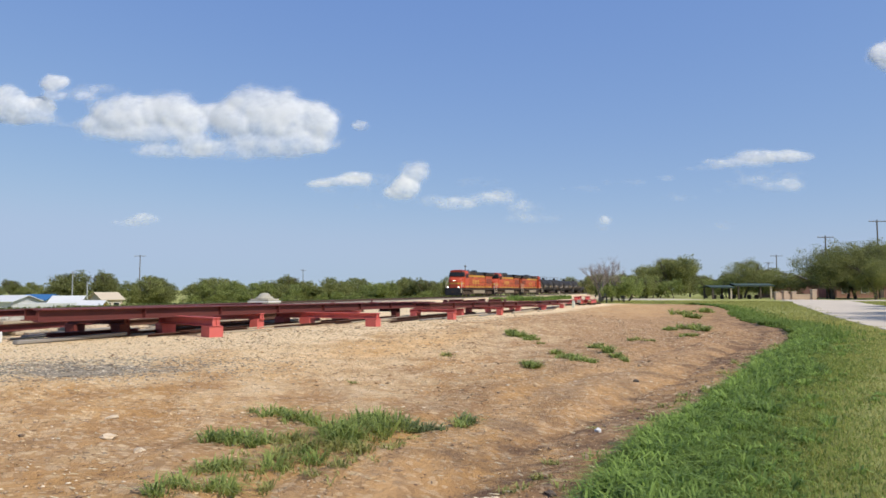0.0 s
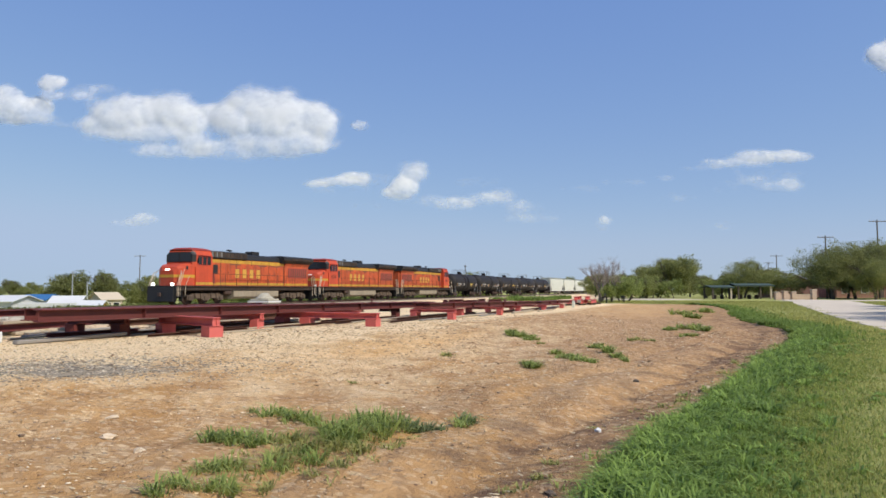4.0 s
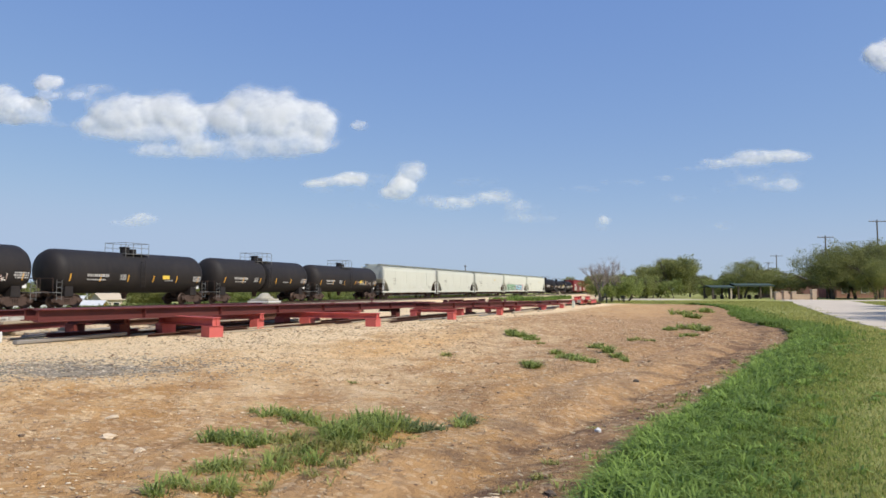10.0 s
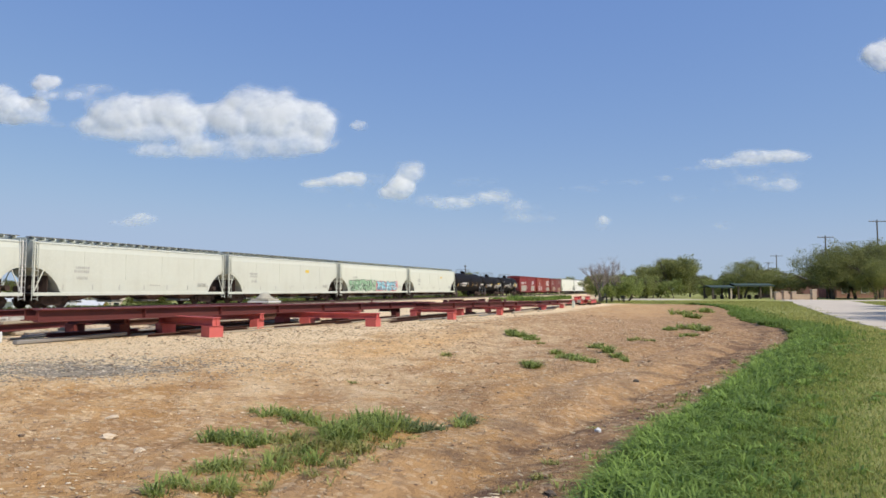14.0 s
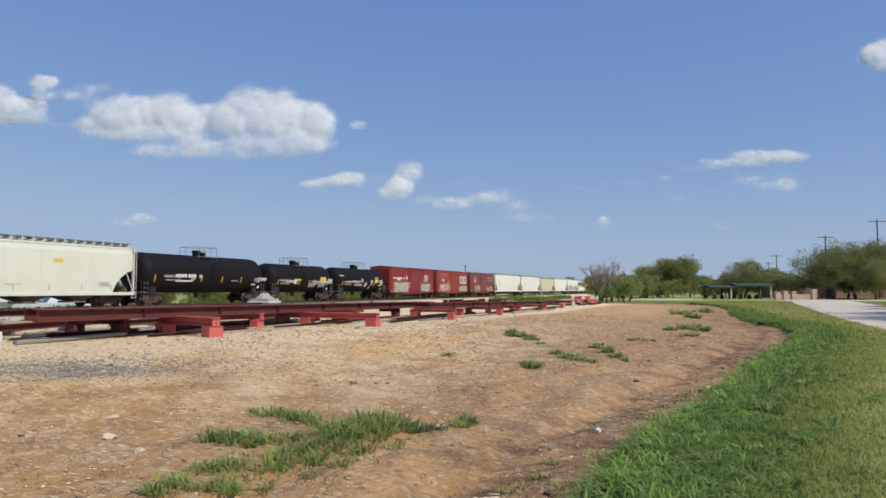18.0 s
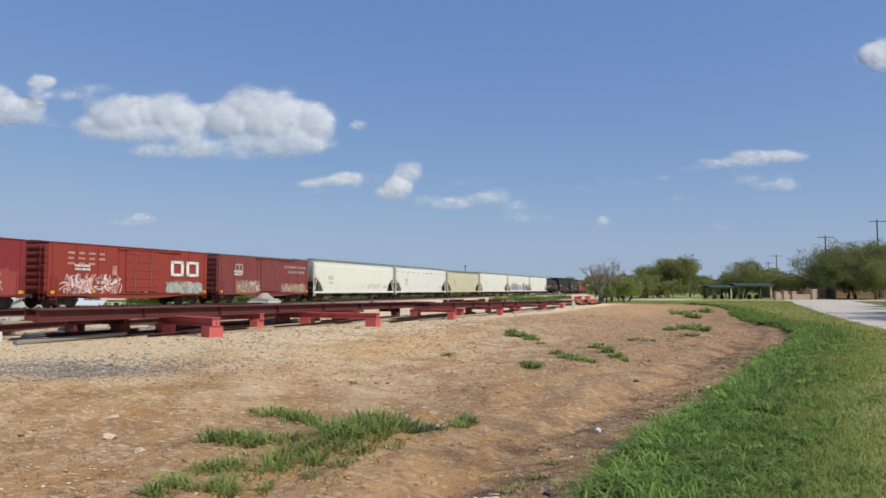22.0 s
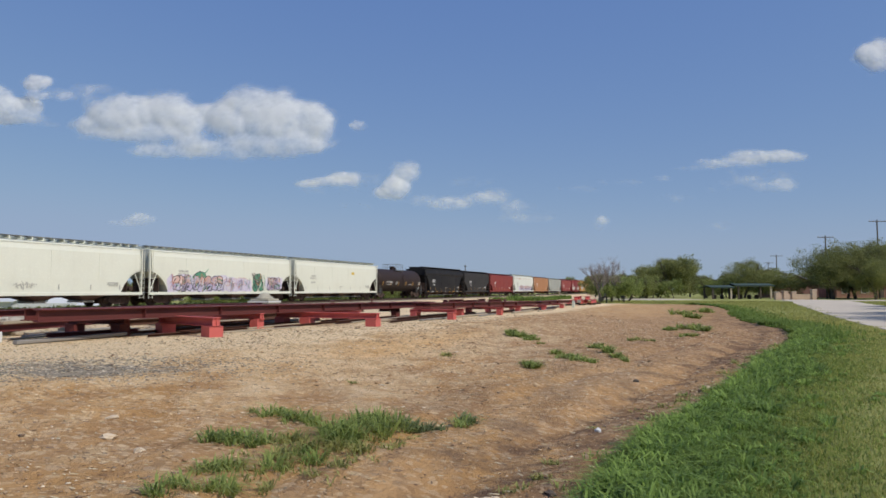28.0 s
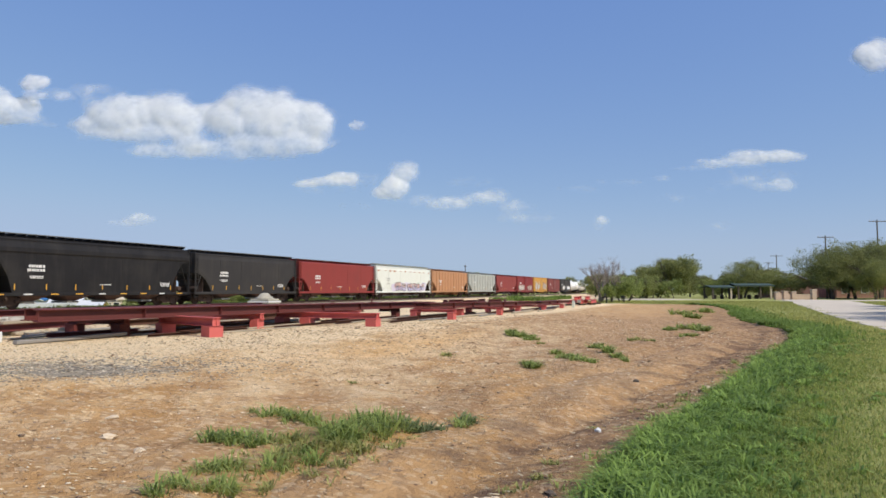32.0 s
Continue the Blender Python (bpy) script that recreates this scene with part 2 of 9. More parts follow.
M_BOX_YELLOW = paint("weathered_yellow_boxcar_paint", (0.55, 0.30, 0.06), 0.65, 0.0, (0.28, 0.12, 0.05), 0.35, 0.35, 0.8, 0.004)
M_TANKWHITE = paint("white_tank_paint", (0.75, 0.74, 0.70), 0.5, 0.0, (0.4, 0.36, 0.3), 0.3, 0.2, 0.7, 0.004)
M_GRATE = paint("weathered_galvanised_grating", (0.20, 0.20, 0.19), 0.6, 0.4, (0.1, 0.095, 0.085), 0.2, 0.3, 2.0)
M_ENDGREY = paint("shaded_grey_end_paint", (0.55, 0.55, 0.52), 0.55, 0.0, (0.35, 0.33, 0.29), 0.3, 0.25, 1.0)
M_RAILWHITE = paint("white_handrail_paint", (0.72, 0.70, 0.64), 0.5, 0.0, (0.45, 0.4, 0.33), 0.1, 0.2, 2.0)
M_CREAMRAIL = paint("cream_handrail_paint", (0.50, 0.43, 0.32), 0.6, 0.0, (0.28, 0.21, 0.15), 0.3, 0.3, 2.0)
M_STENCIL = paint("white_stencil_paint", (0.74, 0.73, 0.69), 0.6, 0.0, (0.42, 0.4, 0.37), 0.3, 0.35, 2.0, 0.0)
M_STENCIL_GREY = paint("grey_stencil_paint", (0.36, 0.36, 0.33), 0.6, 0.0, (0.55, 0.53, 0.47), 0.3, 0.35, 2.0, 0.0)
M_STENCIL_DULL = paint("worn_white_stencil_paint", (0.46, 0.45, 0.42), 0.65, 0.0, (0.16, 0.15, 0.14), 0.4, 0.5, 2.5, 0.0)
M_OVERPAINT = paint("pinkish_overpainted_patch", (0.27, 0.05, 0.045), 0.7, 0.0, (0.26, 0.055, 0.045), 0.4, 0.4, 1.2, 0.0)
M_FILL_GREY = paint("chalky_grey_spray_fill", (0.40, 0.385, 0.32), 0.75, 0.0, (0.26, 0.2, 0.16), 0.4, 0.5, 2.5, 0.0)
M_FILL_RUST = paint("rusty_yellow_spray_fill", (0.31, 0.185, 0.11), 0.75, 0.0, (0.2, 0.085, 0.05), 0.5, 0.5, 2.5, 0.0)
M_REFLECT = paint("yellow_reflective_tape", (0.62, 0.33, 0.045), 0.4, 0.0, (0.55, 0.3, 0.06), 0.2, 0.2, 2.0, 0.0)
M_PLACARD = paint("yellow_notice_panel", (0.66, 0.47, 0.07), 0.5, 0.0, (0.45, 0.32, 0.08), 0.2, 0.3, 3.0, 0.0)
M_GLASSDARK = paint("dark_cab_glass", (0.02, 0.024, 0.028), 0.14, 0.0, (0.03, 0.03, 0.03), 0.0, 0.1, 1.0, 0.0)
M_LIT = base_mat("lit_headlight")[0]
M_LIT.node_tree.nodes["Principled BSDF"].inputs["Emission Color"].default_value = (1.0, 0.95, 0.82, 1)
M_LIT.node_tree.nodes["Principled BSDF"].inputs["Emission Strength"].default_value = 3.0
M_LAMP = paint("frosted_lamp_glass", (0.85, 0.85, 0.80), 0.25, 0.0, (0.7, 0.7, 0.65), 0.0, 0.1, 1.0, 0.0)
M_TIE = paint("creosoted_timber", (0.10, 0.075, 0.055), 0.9, 0.0, (0.17, 0.14, 0.11), 0.1, 0.3, 3.0, 0.03, per_object=0.5)
M_RAIL = paint("rolled_rail_steel", (0.16, 0.10, 0.07), 0.5, 0.6, (0.1, 0.06, 0.04), 0.1, 0.3, 2.0)
M_CONCRETE = paint("pale_concrete", (0.53, 0.475, 0.39), 0.9, 0.0, (0.34, 0.30, 0.24), 0.0, 0.3, 1.0, 0.01)
M_PALETIMBER = paint("bleached_timber", (0.38, 0.31, 0.22), 0.9, 0.0, (0.30, 0.25, 0.18), 0.1, 0.3, 2.0, 0.02)
M_GREYTIMBER = paint("weathered_grey_timber", (0.27, 0.245, 0.21), 0.9, 0.0, (0.16, 0.14, 0.115), 0.1, 0.35, 2.0, 0.02)
M_POLE = paint("grey_weathered_pole_wood", (0.16, 0.135, 0.11), 0.9, 0.0, (0.09, 0.075, 0.06), 0.4, 0.2, 1.5)
M_METALPOLE = paint("galvanised_pole_steel", (0.42, 0.42, 0.41), 0.5, 0.5, (0.3, 0.29, 0.27), 0.2, 0.2, 1.0)
M_WHITEROOF = paint("white_metal_roof", (0.60, 0.60, 0.575), 0.5, 0.0, (0.45, 0.44, 0.41), 0.1, 0.15, 0.5)
M_BLUEROOF = paint("blue_metal_roof", (0.035, 0.13, 0.29), 0.5, 0.0, (0.04, 0.10, 0.20), 0.1, 0.15, 0.5)
M_ROAD = paint("sunbaked_pale_concrete", (0.57, 0.49, 0.38), 0.9, 0.0, (0.38, 0.32, 0.25), 0.0, 0.35, 0.6, 0.01)
M_DOME = paint("weathered_cast_concrete", (0.40, 0.37, 0.29), 0.9, 0.0, (0.24, 0.21, 0.16), 0.4, 0.5, 1.5, 0.01)
M_TANWALL = paint("tan_siding", (0.50, 0.42, 0.31), 0.8, 0.0, (0.38, 0.31, 0.22), 0.2, 0.2, 0.7)
M_PINKWALL = paint("pinkish_tan_brick", (0.55, 0.40, 0.29), 0.85, 0.0, (0.34, 0.21, 0.15), 0.2, 0.3, 1.5)
M_PILLAR = paint("cream_masonry", (0.62, 0.50, 0.36), 0.85, 0.0, (0.45, 0.36, 0.26), 0.2, 0.2, 1.5)
M_REDWALL = paint("dark_red_brick", (0.33, 0.18, 0.135), 0.85, 0.0, (0.18, 0.07, 0.055), 0.2, 0.3, 1.5)
M_GREENROOF = paint("green_metal_roof", (0.045, 0.07, 0.06), 0.8, 0.0, (0.07, 0.085, 0.075), 0.2, 0.2, 0.8)
M_DARKROOF = paint("brown_shingle_roof", (0.11, 0.085, 0.07), 0.9, 0.0, (0.07, 0.055, 0.05), 0.2, 0.3, 1.5)
M_BARK = paint("grey_brown_bark", (0.115, 0.09, 0.07), 0.95, 0.0, (0.06, 0.045, 0.035), 0.5, 0.3, 3.0, 0.03)
M_BAREWOOD = paint("bare_pale_twigs", (0.34, 0.275, 0.235), 0.95, 0.0, (0.15, 0.12, 0.10), 0.3, 0.3, 3.0, 0.02)
M_SPRAY_GREEN = islands("pale_green_spray_paint", [(0.20, 0.40, 0.22), (0.34, 0.54, 0.36), (0.05, 0.08, 0.055), (0.50, 0.62, 0.48), (0.30, 0.48, 0.30), (0.08, 0.16, 0.09)])
M_SPRAY_CYAN = islands("cyan_and_red_spray_paint", [(0.28, 0.60, 0.68), (0.46, 0.72, 0.78), (0.07, 0.22, 0.30), (0.60, 0.16, 0.15), (0.72, 0.80, 0.80), (0.36, 0.66, 0.74)])
M_SPRAY_VIOLET = islands("violet_and_dark_spray_paint", [(0.36, 0.30, 0.46), (0.58, 0.54, 0.64), (0.09, 0.07, 0.09), (0.52, 0.26, 0.24), (0.10, 0.30, 0.19), (0.48, 0.45, 0.60), (0.45, 0.33, 0.28), (0.62, 0.60, 0.62), (0.25, 0.2, 0.3)])
M_SPRAY_DARK = islands("dark_spray_paint", [(0.05, 0.045, 0.05), (0.16, 0.09, 0.08), (0.08, 0.28, 0.17), (0.10, 0.08, 0.12), (0.45, 0.22, 0.08)])
M_PIECE_GREEN = islands("green_spray_fill", [(0.09, 0.27, 0.12), (0.14, 0.36, 0.17), (0.30, 0.50, 0.30), (0.07, 0.20, 0.09)])
M_PIECE_CYAN = islands("cyan_spray_fill", [(0.16, 0.52, 0.66), (0.26, 0.60, 0.72), (0.12, 0.44, 0.58)])
M_PIECE_RED = islands("crimson_spray_cloud", [(0.52, 0.10, 0.12), (0.60, 0.24, 0.25), (0.62, 0.36, 0.36)])
M_PIECE_GREENCLOUD = islands("pale_green_spray_cloud", [(0.40, 0.48, 0.36), (0.50, 0.55, 0.45), (0.56, 0.36, 0.34)])
M_PIECE_DARK = paint("dark_spray_outline", (0.028, 0.032, 0.034), 0.7, 0.0, (0.06, 0.06, 0.06), 0.2, 0.3, 3.0, 0.0)
M_PIECE_VIOLET = islands("violet_spray_fill", [(0.50, 0.44, 0.58), (0.60, 0.56, 0.66), (0.36, 0.28, 0.44), (0.60, 0.40, 0.34), (0.46, 0.42, 0.60), (0.16, 0.34, 0.22), (0.66, 0.64, 0.70)])
M_PIECE_LILAC = islands("lilac_spray_cloud", [(0.64, 0.61, 0.68), (0.58, 0.53, 0.64), (0.68, 0.66, 0.70)])
M_PIECE_PALE = islands("chalky_throw_up_fill", [(0.46, 0.44, 0.37), (0.40, 0.42, 0.35), (0.52, 0.49, 0.42)])
M_PIECE_SAGE = paint("sage_spray_outline", (0.20, 0.17, 0.12), 0.7, 0.0, (0.30, 0.24, 0.18), 0.3, 0.4, 3.0, 0.0)
M_SPRAY_PINK = islands("pink_and_white_spray_paint", [(0.66, 0.46, 0.42), (0.72, 0.66, 0.62), (0.22, 0.05, 0.04), (0.62, 0.36, 0.32), (0.70, 0.60, 0.52), (0.12, 0.04, 0.035), (0.55, 0.28, 0.25)])
M_SPRAY_SAGE = islands("sage_spray_paint", [(0.46, 0.46, 0.37), (0.34, 0.36, 0.27), (0.22, 0.20, 0.14), (0.54, 0.52, 0.43), (0.40, 0.34, 0.27), (0.30, 0.46, 0.46)])
M_STENCIL_PINK = paint("faded_pinkish_stencil_paint", (0.50, 0.27, 0.21), 0.7, 0.0, (0.30, 0.10, 0.08), 0.3, 0.5, 2.5, 0.0)
M_SPRAY_PALE = islands("pale_spray_paint", [(0.44, 0.40, 0.34), (0.33, 0.30, 0.25), (0.30, 0.32, 0.27), (0.55, 0.52, 0.47), (0.24, 0.11, 0.09), (0.38, 0.28, 0.23)])
M_LEAF_NEAR = leafy("mesquite_leaves", (0.165, 0.185, 0.058), (0.41, 0.42, 0.15), 0.5)
M_LEAF_BRIGHT = leafy("light_green_leaves", (0.165, 0.205, 0.055), (0.43, 0.47, 0.15), 0.5)
M_LEAF_DARK = leafy("dark_oak_leaves", (0.13, 0.145, 0.05), (0.34, 0.35, 0.13), 0.5)
M_LAWN = leafy("mown_lawn_blades", (0.245, 0.265, 0.06), (0.54, 0.515, 0.17), 0.5, coords_scale=0.9)
M_TALLGRASS = leafy("lush_tall_grass_blades", (0.06, 0.125, 0.023), (0.36, 0.47, 0.11), 0.5, coords_scale=1.5)
M_PALELAWN = leafy("pale_yellow_lawn_blades", (0.33, 0.325, 0.085), (0.70, 0.645, 0.235), 0.5, coords_scale=0.9)
M_MIDGRASS = leafy("half_long_grass_blades", (0.13, 0.185, 0.038), (0.42, 0.48, 0.12), 0.5, coords_scale=1.2)
M_TUFTS = leafy("long_grass_blades", (0.05, 0.11, 0.02), (0.48, 0.64, 0.16), 0.5, coords_scale=3.0)
M_WEED = leafy("weed_blades", (0.125, 0.19, 0.048), (0.53, 0.60, 0.18), 0.5, coords_scale=2.0)
M_DRYWEED = leafy("yellowing_weed_blades", (0.19, 0.21, 0.06), (0.56, 0.54, 0.19), 0.5, coords_scale=2.0)
M_GREYWEED = leafy("grey_green_weed_blades", (0.14, 0.18, 0.075), (0.33, 0.39, 0.18), 0.45, coords_scale=2.0)
# weeds behind the track: their shade is put into a darker green
M_SHADEWEED = leafy("shaded_green_weeds", (0.05, 0.075, 0.02), (0.17, 0.20, 0.06), 0.35, coords_scale=0.8)
M_STONES = islands("pale_stones", [(0.72, 0.52, 0.30), (0.52, 0.345, 0.175), (0.82, 0.68, 0.48), (0.42, 0.265, 0.13), (0.68, 0.48, 0.25), (0.30, 0.185, 0.095)], 0.9)
M_GREYSTONES = islands("grey_ballast_stones", [(0.26, 0.215, 0.155), (0.37, 0.305, 0.215), (0.53, 0.43, 0.29), (0.17, 0.145, 0.11), (0.22, 0.185, 0.14), (0.66, 0.55, 0.40)], 0.9)
M_CLODS = islands("dry_earth_clods", [(0.40, 0.24, 0.115), (0.25, 0.15, 0.075), (0.52, 0.34, 0.17), (0.33, 0.19, 0.09), (0.58, 0.41, 0.23), (0.20, 0.125, 0.07)], 0.95)
M_LITTER = islands("dark_clods_and_dead_leaves", [(0.17, 0.10, 0.06), (0.28, 0.16, 0.085), (0.12, 0.075, 0.05), (0.44, 0.28, 0.13), (0.36, 0.20, 0.10)], 0.95)
M_RUBBLE = paint("broken_pale_concrete", (0.42, 0.38, 0.31), 0.95, 0.0, (0.25, 0.21, 0.16), 0.1, 0.5, 2.5, 0.03)
M_ROCK = paint("pale_tan_rock", (0.60, 0.47, 0.32), 0.9, 0.0, (0.42, 0.31, 0.2), 0.1, 0.35, 4.0, 0.01)
M_STRAW = islands("dry_straw", [(0.50, 0.38, 0.20), (0.40, 0.29, 0.15), (0.22, 0.14, 0.08), (0.60, 0.50, 0.32)], 0.9)


def ground_material():
    m, nt, p = base_mat("ground")

    def attr(name):
        a = nt.nodes.new("ShaderNodeAttribute")
        a.attribute_name = name
        return a.outputs["Fac"]

    broad, mid, fine, grit = noise_node(nt, 0.22, 4), noise_node(nt, 1.3, 5, 0.6), noise_node(nt, 9, 6, 0.65), noise_node(nt, 38, 4, 0.7)
    tracks = noise_node(nt, 1.0, 4, 0.6, (1.6, 0.35, 1))
    earth = ramp_node(nt, [(0.34, (0.36, 0.195, 0.08)), (0.5, (0.55, 0.325, 0.142)), (0.65, (0.72, 0.48, 0.24))])
    nt.links.new(math_node(nt, "ADD", math_node(nt, "MULTIPLY", mid, 0.6), math_node(nt, "MULTIPLY", tracks, 0.4)), earth.inputs[0])
    c = mixer(nt, earth.outputs[0], (0.64, 0.355, 0.115), math_node(nt, "MULTIPLY", math_node(nt, "SUBTRACT", broad, 0.42, True), 3.2, True))
    c = mixer(nt, c, (0.37, 0.225, 0.11), math_node(nt, "MULTIPLY", math_node(nt, "SUBTRACT", 0.45, broad, True), 2.2, True))
    c = mixer(nt, c, (0.66, 0.465, 0.27), math_node(nt, "MULTIPLY", math_node(nt, "SUBTRACT", fine, 0.54, True), 2.8, True))
    c = mixer(nt, c, (0.40, 0.235, 0.115), math_node(nt, "MULTIPLY", attr("loam"), math_node(nt, "ADD", 0.5, math_node(nt, "MULTIPLY", mid, 0.8)), True))
    # wheel ruts along the lawn's edge
    rut = attr("rut")
    c = mixer(nt, c, (0.64, 0.43, 0.235), math_node(nt, "MULTIPLY", rut, 0.28, True))
    c = mixer(nt, c, (0.25, 0.15, 0.085), math_node(nt, "MULTIPLY", rut, -0.65, True))
    vor = nt.nodes.new("ShaderNodeTexVoronoi")
    vor.inputs["Scale"].default_value = 13
    tc = nt.nodes.new("ShaderNodeTexCoord")
    nt.links.new(tc.outputs["Object"], vor.inputs["Vector"])
    sep = nt.nodes.new("ShaderNodeSeparateColor")
    nt.links.new(vor.outputs["Color"], sep.inputs[0])
    c = mixer(nt, c, (0.74, 0.56, 0.36), math_node(nt, "MULTIPLY", math_node(nt, "SUBTRACT", sep.outputs[0], 0.70, True), 1.6, True))
    c = mixer(nt, c, (0.21, 0.125, 0.07), math_node(nt, "MULTIPLY", math_node(nt, "SUBTRACT", sep.outputs[1], 0.70, True), 1.3, True))
    # flat flecks of pale and dark stone, two sizes
    for size, pale, dark in ((24, 0.78, 0.89), (11, 0.88, 0.95)):
        fl = nt.nodes.new("ShaderNodeTexVoronoi")
        fl.inputs["Scale"].default_value = size
        mp = nt.nodes.new("ShaderNodeMapping")
        mp.inputs["Scale"].default_value, mp.inputs["Rotation"].default_value = (0.55, 1.0, 1.0), (0, 0, 0.12)
        nt.links.new(tc.outputs["Object"], mp.inputs[0])
        nt.links.new(mp.outputs[0], fl.inputs["Vector"])
        pick = nt.nodes.new("ShaderNodeSeparateColor")
        nt.links.new(fl.outputs["Color"], pick.inputs[0])
        round_off = math_node(nt, "MULTIPLY", math_node(nt, "SUBTRACT", 0.55, fl.outputs["Distance"], True), 5.0, True)
        where = math_node(nt, "MULTIPLY", round_off, math_node(nt, "MULTIPLY", math_node(nt, "SUBTRACT", mid, 0.36, True), 5.0, True))
        c = mixer(nt, c, (0.78, 0.58, 0.345), math_node(nt, "MULTIPLY", where, math_node(nt, "MULTIPLY", math_node(nt, "SUBTRACT", pick.outputs[0], pale, True), 12.0, True)))
        c = mixer(nt, c, (0.20, 0.125, 0.075), math_node(nt, "MULTIPLY", where, math_node(nt, "MULTIPLY", math_node(nt, "SUBTRACT", pick.outputs[1], dark, True), 9.0, True)))
    damp = math_node(nt, "MULTIPLY", attr("litter"), math_node(nt, "MULTIPLY", math_node(nt, "SUBTRACT", mid, 0.40, True), 4.0, True))
    c = mixer(nt, c, (0.16, 0.092, 0.054), math_node(nt, "MULTIPLY", damp, 0.95, True))
    c = mixer(nt, c, (0.15, 0.085, 0.05), math_node(nt, "MULTIPLY", math_node(nt, "SUBTRACT", 0.42, grit, True), 2.6, True))
    # pale crushed stone on the higher ground
    stone = mixer(nt, (0.70, 0.505, 0.275), (0.93, 0.735, 0.455), fine)
    stone = mixer(nt, stone, (0.27, 0.2, 0.14), math_node(nt, "MULTIPLY", math_node(nt, "SUBTRACT", 0.45, grit, True), 3, True))
    k = math_node(nt, "ADD", attr("gravel"), math_node(nt, "MULTIPLY", math_node(nt, "SUBTRACT", mid, 0.5), 1.1))
    c = mixer(nt, c, stone, math_node(nt, "MULTIPLY", math_node(nt, "SUBTRACT", k, 0.3, True), 1.8, True))
    # ochre subsoil showing on the crest of the bank
    c = mixer(nt, c, (0.80, 0.46, 0.165), math_node(nt, "MULTIPLY", attr("ochre"), math_node(nt, "ADD", mid, fine), True))
    # grey ballast spill
    grey = mixer(nt, (0.20, 0.17, 0.13), (0.47, 0.39, 0.28), grit)
    k = math_node(nt, "ADD", attr("ballast"), math_node(nt, "MULTIPLY", math_node(nt, "SUBTRACT", fine, 0.5), 2.2))
    c = mixer(nt, c, grey, math_node(nt, "MULTIPLY", math_node(nt, "SUBTRACT", k, 0.38, True), 2.1, True))
    # lawn and rough grass
    turf = mixer(nt, (0.235, 0.255, 0.07), (0.44, 0.43, 0.15), mid)
    turf = mixer(nt, turf, (0.30, 0.27, 0.11), math_node(nt, "MULTIPLY", math_node(nt, "SUBTRACT", broad, 0.48, True), 2.5, True))
    turf = mixer(nt, turf, (0.10, 0.13, 0.03), math_node(nt, "MULTIPLY", math_node(nt, "SUBTRACT", 0.48, fine, True), 1.6, True))
    k = math_node(nt, "ADD", attr("grass"), math_node(nt, "MULTIPLY", math_node(nt, "SUBTRACT", fine, 0.5), 0.7))
    c = mixer(nt, c, turf, math_node(nt, "MULTIPLY", math_node(nt, "SUBTRACT", k, 0.4, True), 5.0, True))
    nt.links.new(c, p.inputs["Base Color"])
    p.inputs["Roughness"].default_value = 0.95
    p.inputs["Specular IOR Level"].default_value = 0.15
    b = nt.nodes.new("ShaderNodeBump")
    b.inputs["Strength"].default_value, b.inputs["Distance"].default_value = 0.9, 0.07
    nt.links.new(math_node(nt, "ADD", fine, math_node(nt, "MULTIPLY", grit, 0.5)), b.inputs["Height"])
    nt.links.new(b.outputs[0], p.inputs["Normal"])
    return m


M_GROUND = ground_material()

# ---- the ground: one sheet to the horizon ----
# The lawn's edge, from near the camera to where it meets the far verge.
EDGE = np.array([(-70.0, -420.0), (-24.0, -90.0), (-9.0, -28.0), (-4.4, -9.0), (-2.1, -1.5), (-0.55, 2.0), (0.5, 3.9), (1.12, 5.1), (1.58, 6.05), (2.02, 7.0), (2.65, 8.05), (3.5, 9.3), (4.5, 11.0), (5.85, 13.2), (6.65, 14.5), (7.6, 16.4), (9.4, 18.9),
                 (11.15, 21.8), (13.1, 25.6), (14.6, 29.2), (15.5, 33.4), (16.8, 38.6), (19.6, 47.0), (23.0, 56.0), (26.5, 68.0), (25.5, 76.0), (18.0, 81.0), (6.0, 84.0), (-6.0, 86.0)])


def smooth_line(pts, n=12):
    out = []
    for i in range(len(pts) - 1):
        p0, p1, p2, p3 = pts[max(i - 1, 0)], pts[i], pts[i + 1], pts[min(i + 2, len(pts) - 1)]
        for k in range(n):
            t = k / n
            out.append(0.5 * (2 * p1 + (p2 - p0) * t + (2 * p0 - 5 * p1 + 4 * p2 - p3) * t * t + (3 * p1 - p0 - 3 * p2 + p3) * t ** 3))
    out.append(pts[-1])
    return np.array(out)


EDGE_LINE = smooth_line(EDGE, 6)


def edge_distance(x, y):
    """Signed distance to the lawn's edge, positive on the lawn."""
    x, y = np.asarray(x, float), np.asarray(y, float)
    best, sign = np.full(x.shape, 1e9), np.ones(x.shape)
    for (x0, y0), (x1, y1) in zip(EDGE_LINE[:-1], EDGE_LINE[1:]):
        dx, dy = x1 - x0, y1 - y0
        k = np.clip(((x - x0) * dx + (y - y0) * dy) / (dx * dx + dy * dy), 0, 1)
        d = np.hypot(x - x0 - k * dx, y - y0 - k * dy)
        side = np.where(dx * (y - y0) - dy * (x - x0) < 0, 1.0, -1.0)
        near = d < best
        best, sign = np.where(near, d, best), np.where(near, side, sign)
    return best * sign


def lattice(ix, iy, seed):
    h = np.sin(ix * 127.1 + iy * 311.7 + seed * 74.7) * 43758.5453
    return h - np.floor(h)


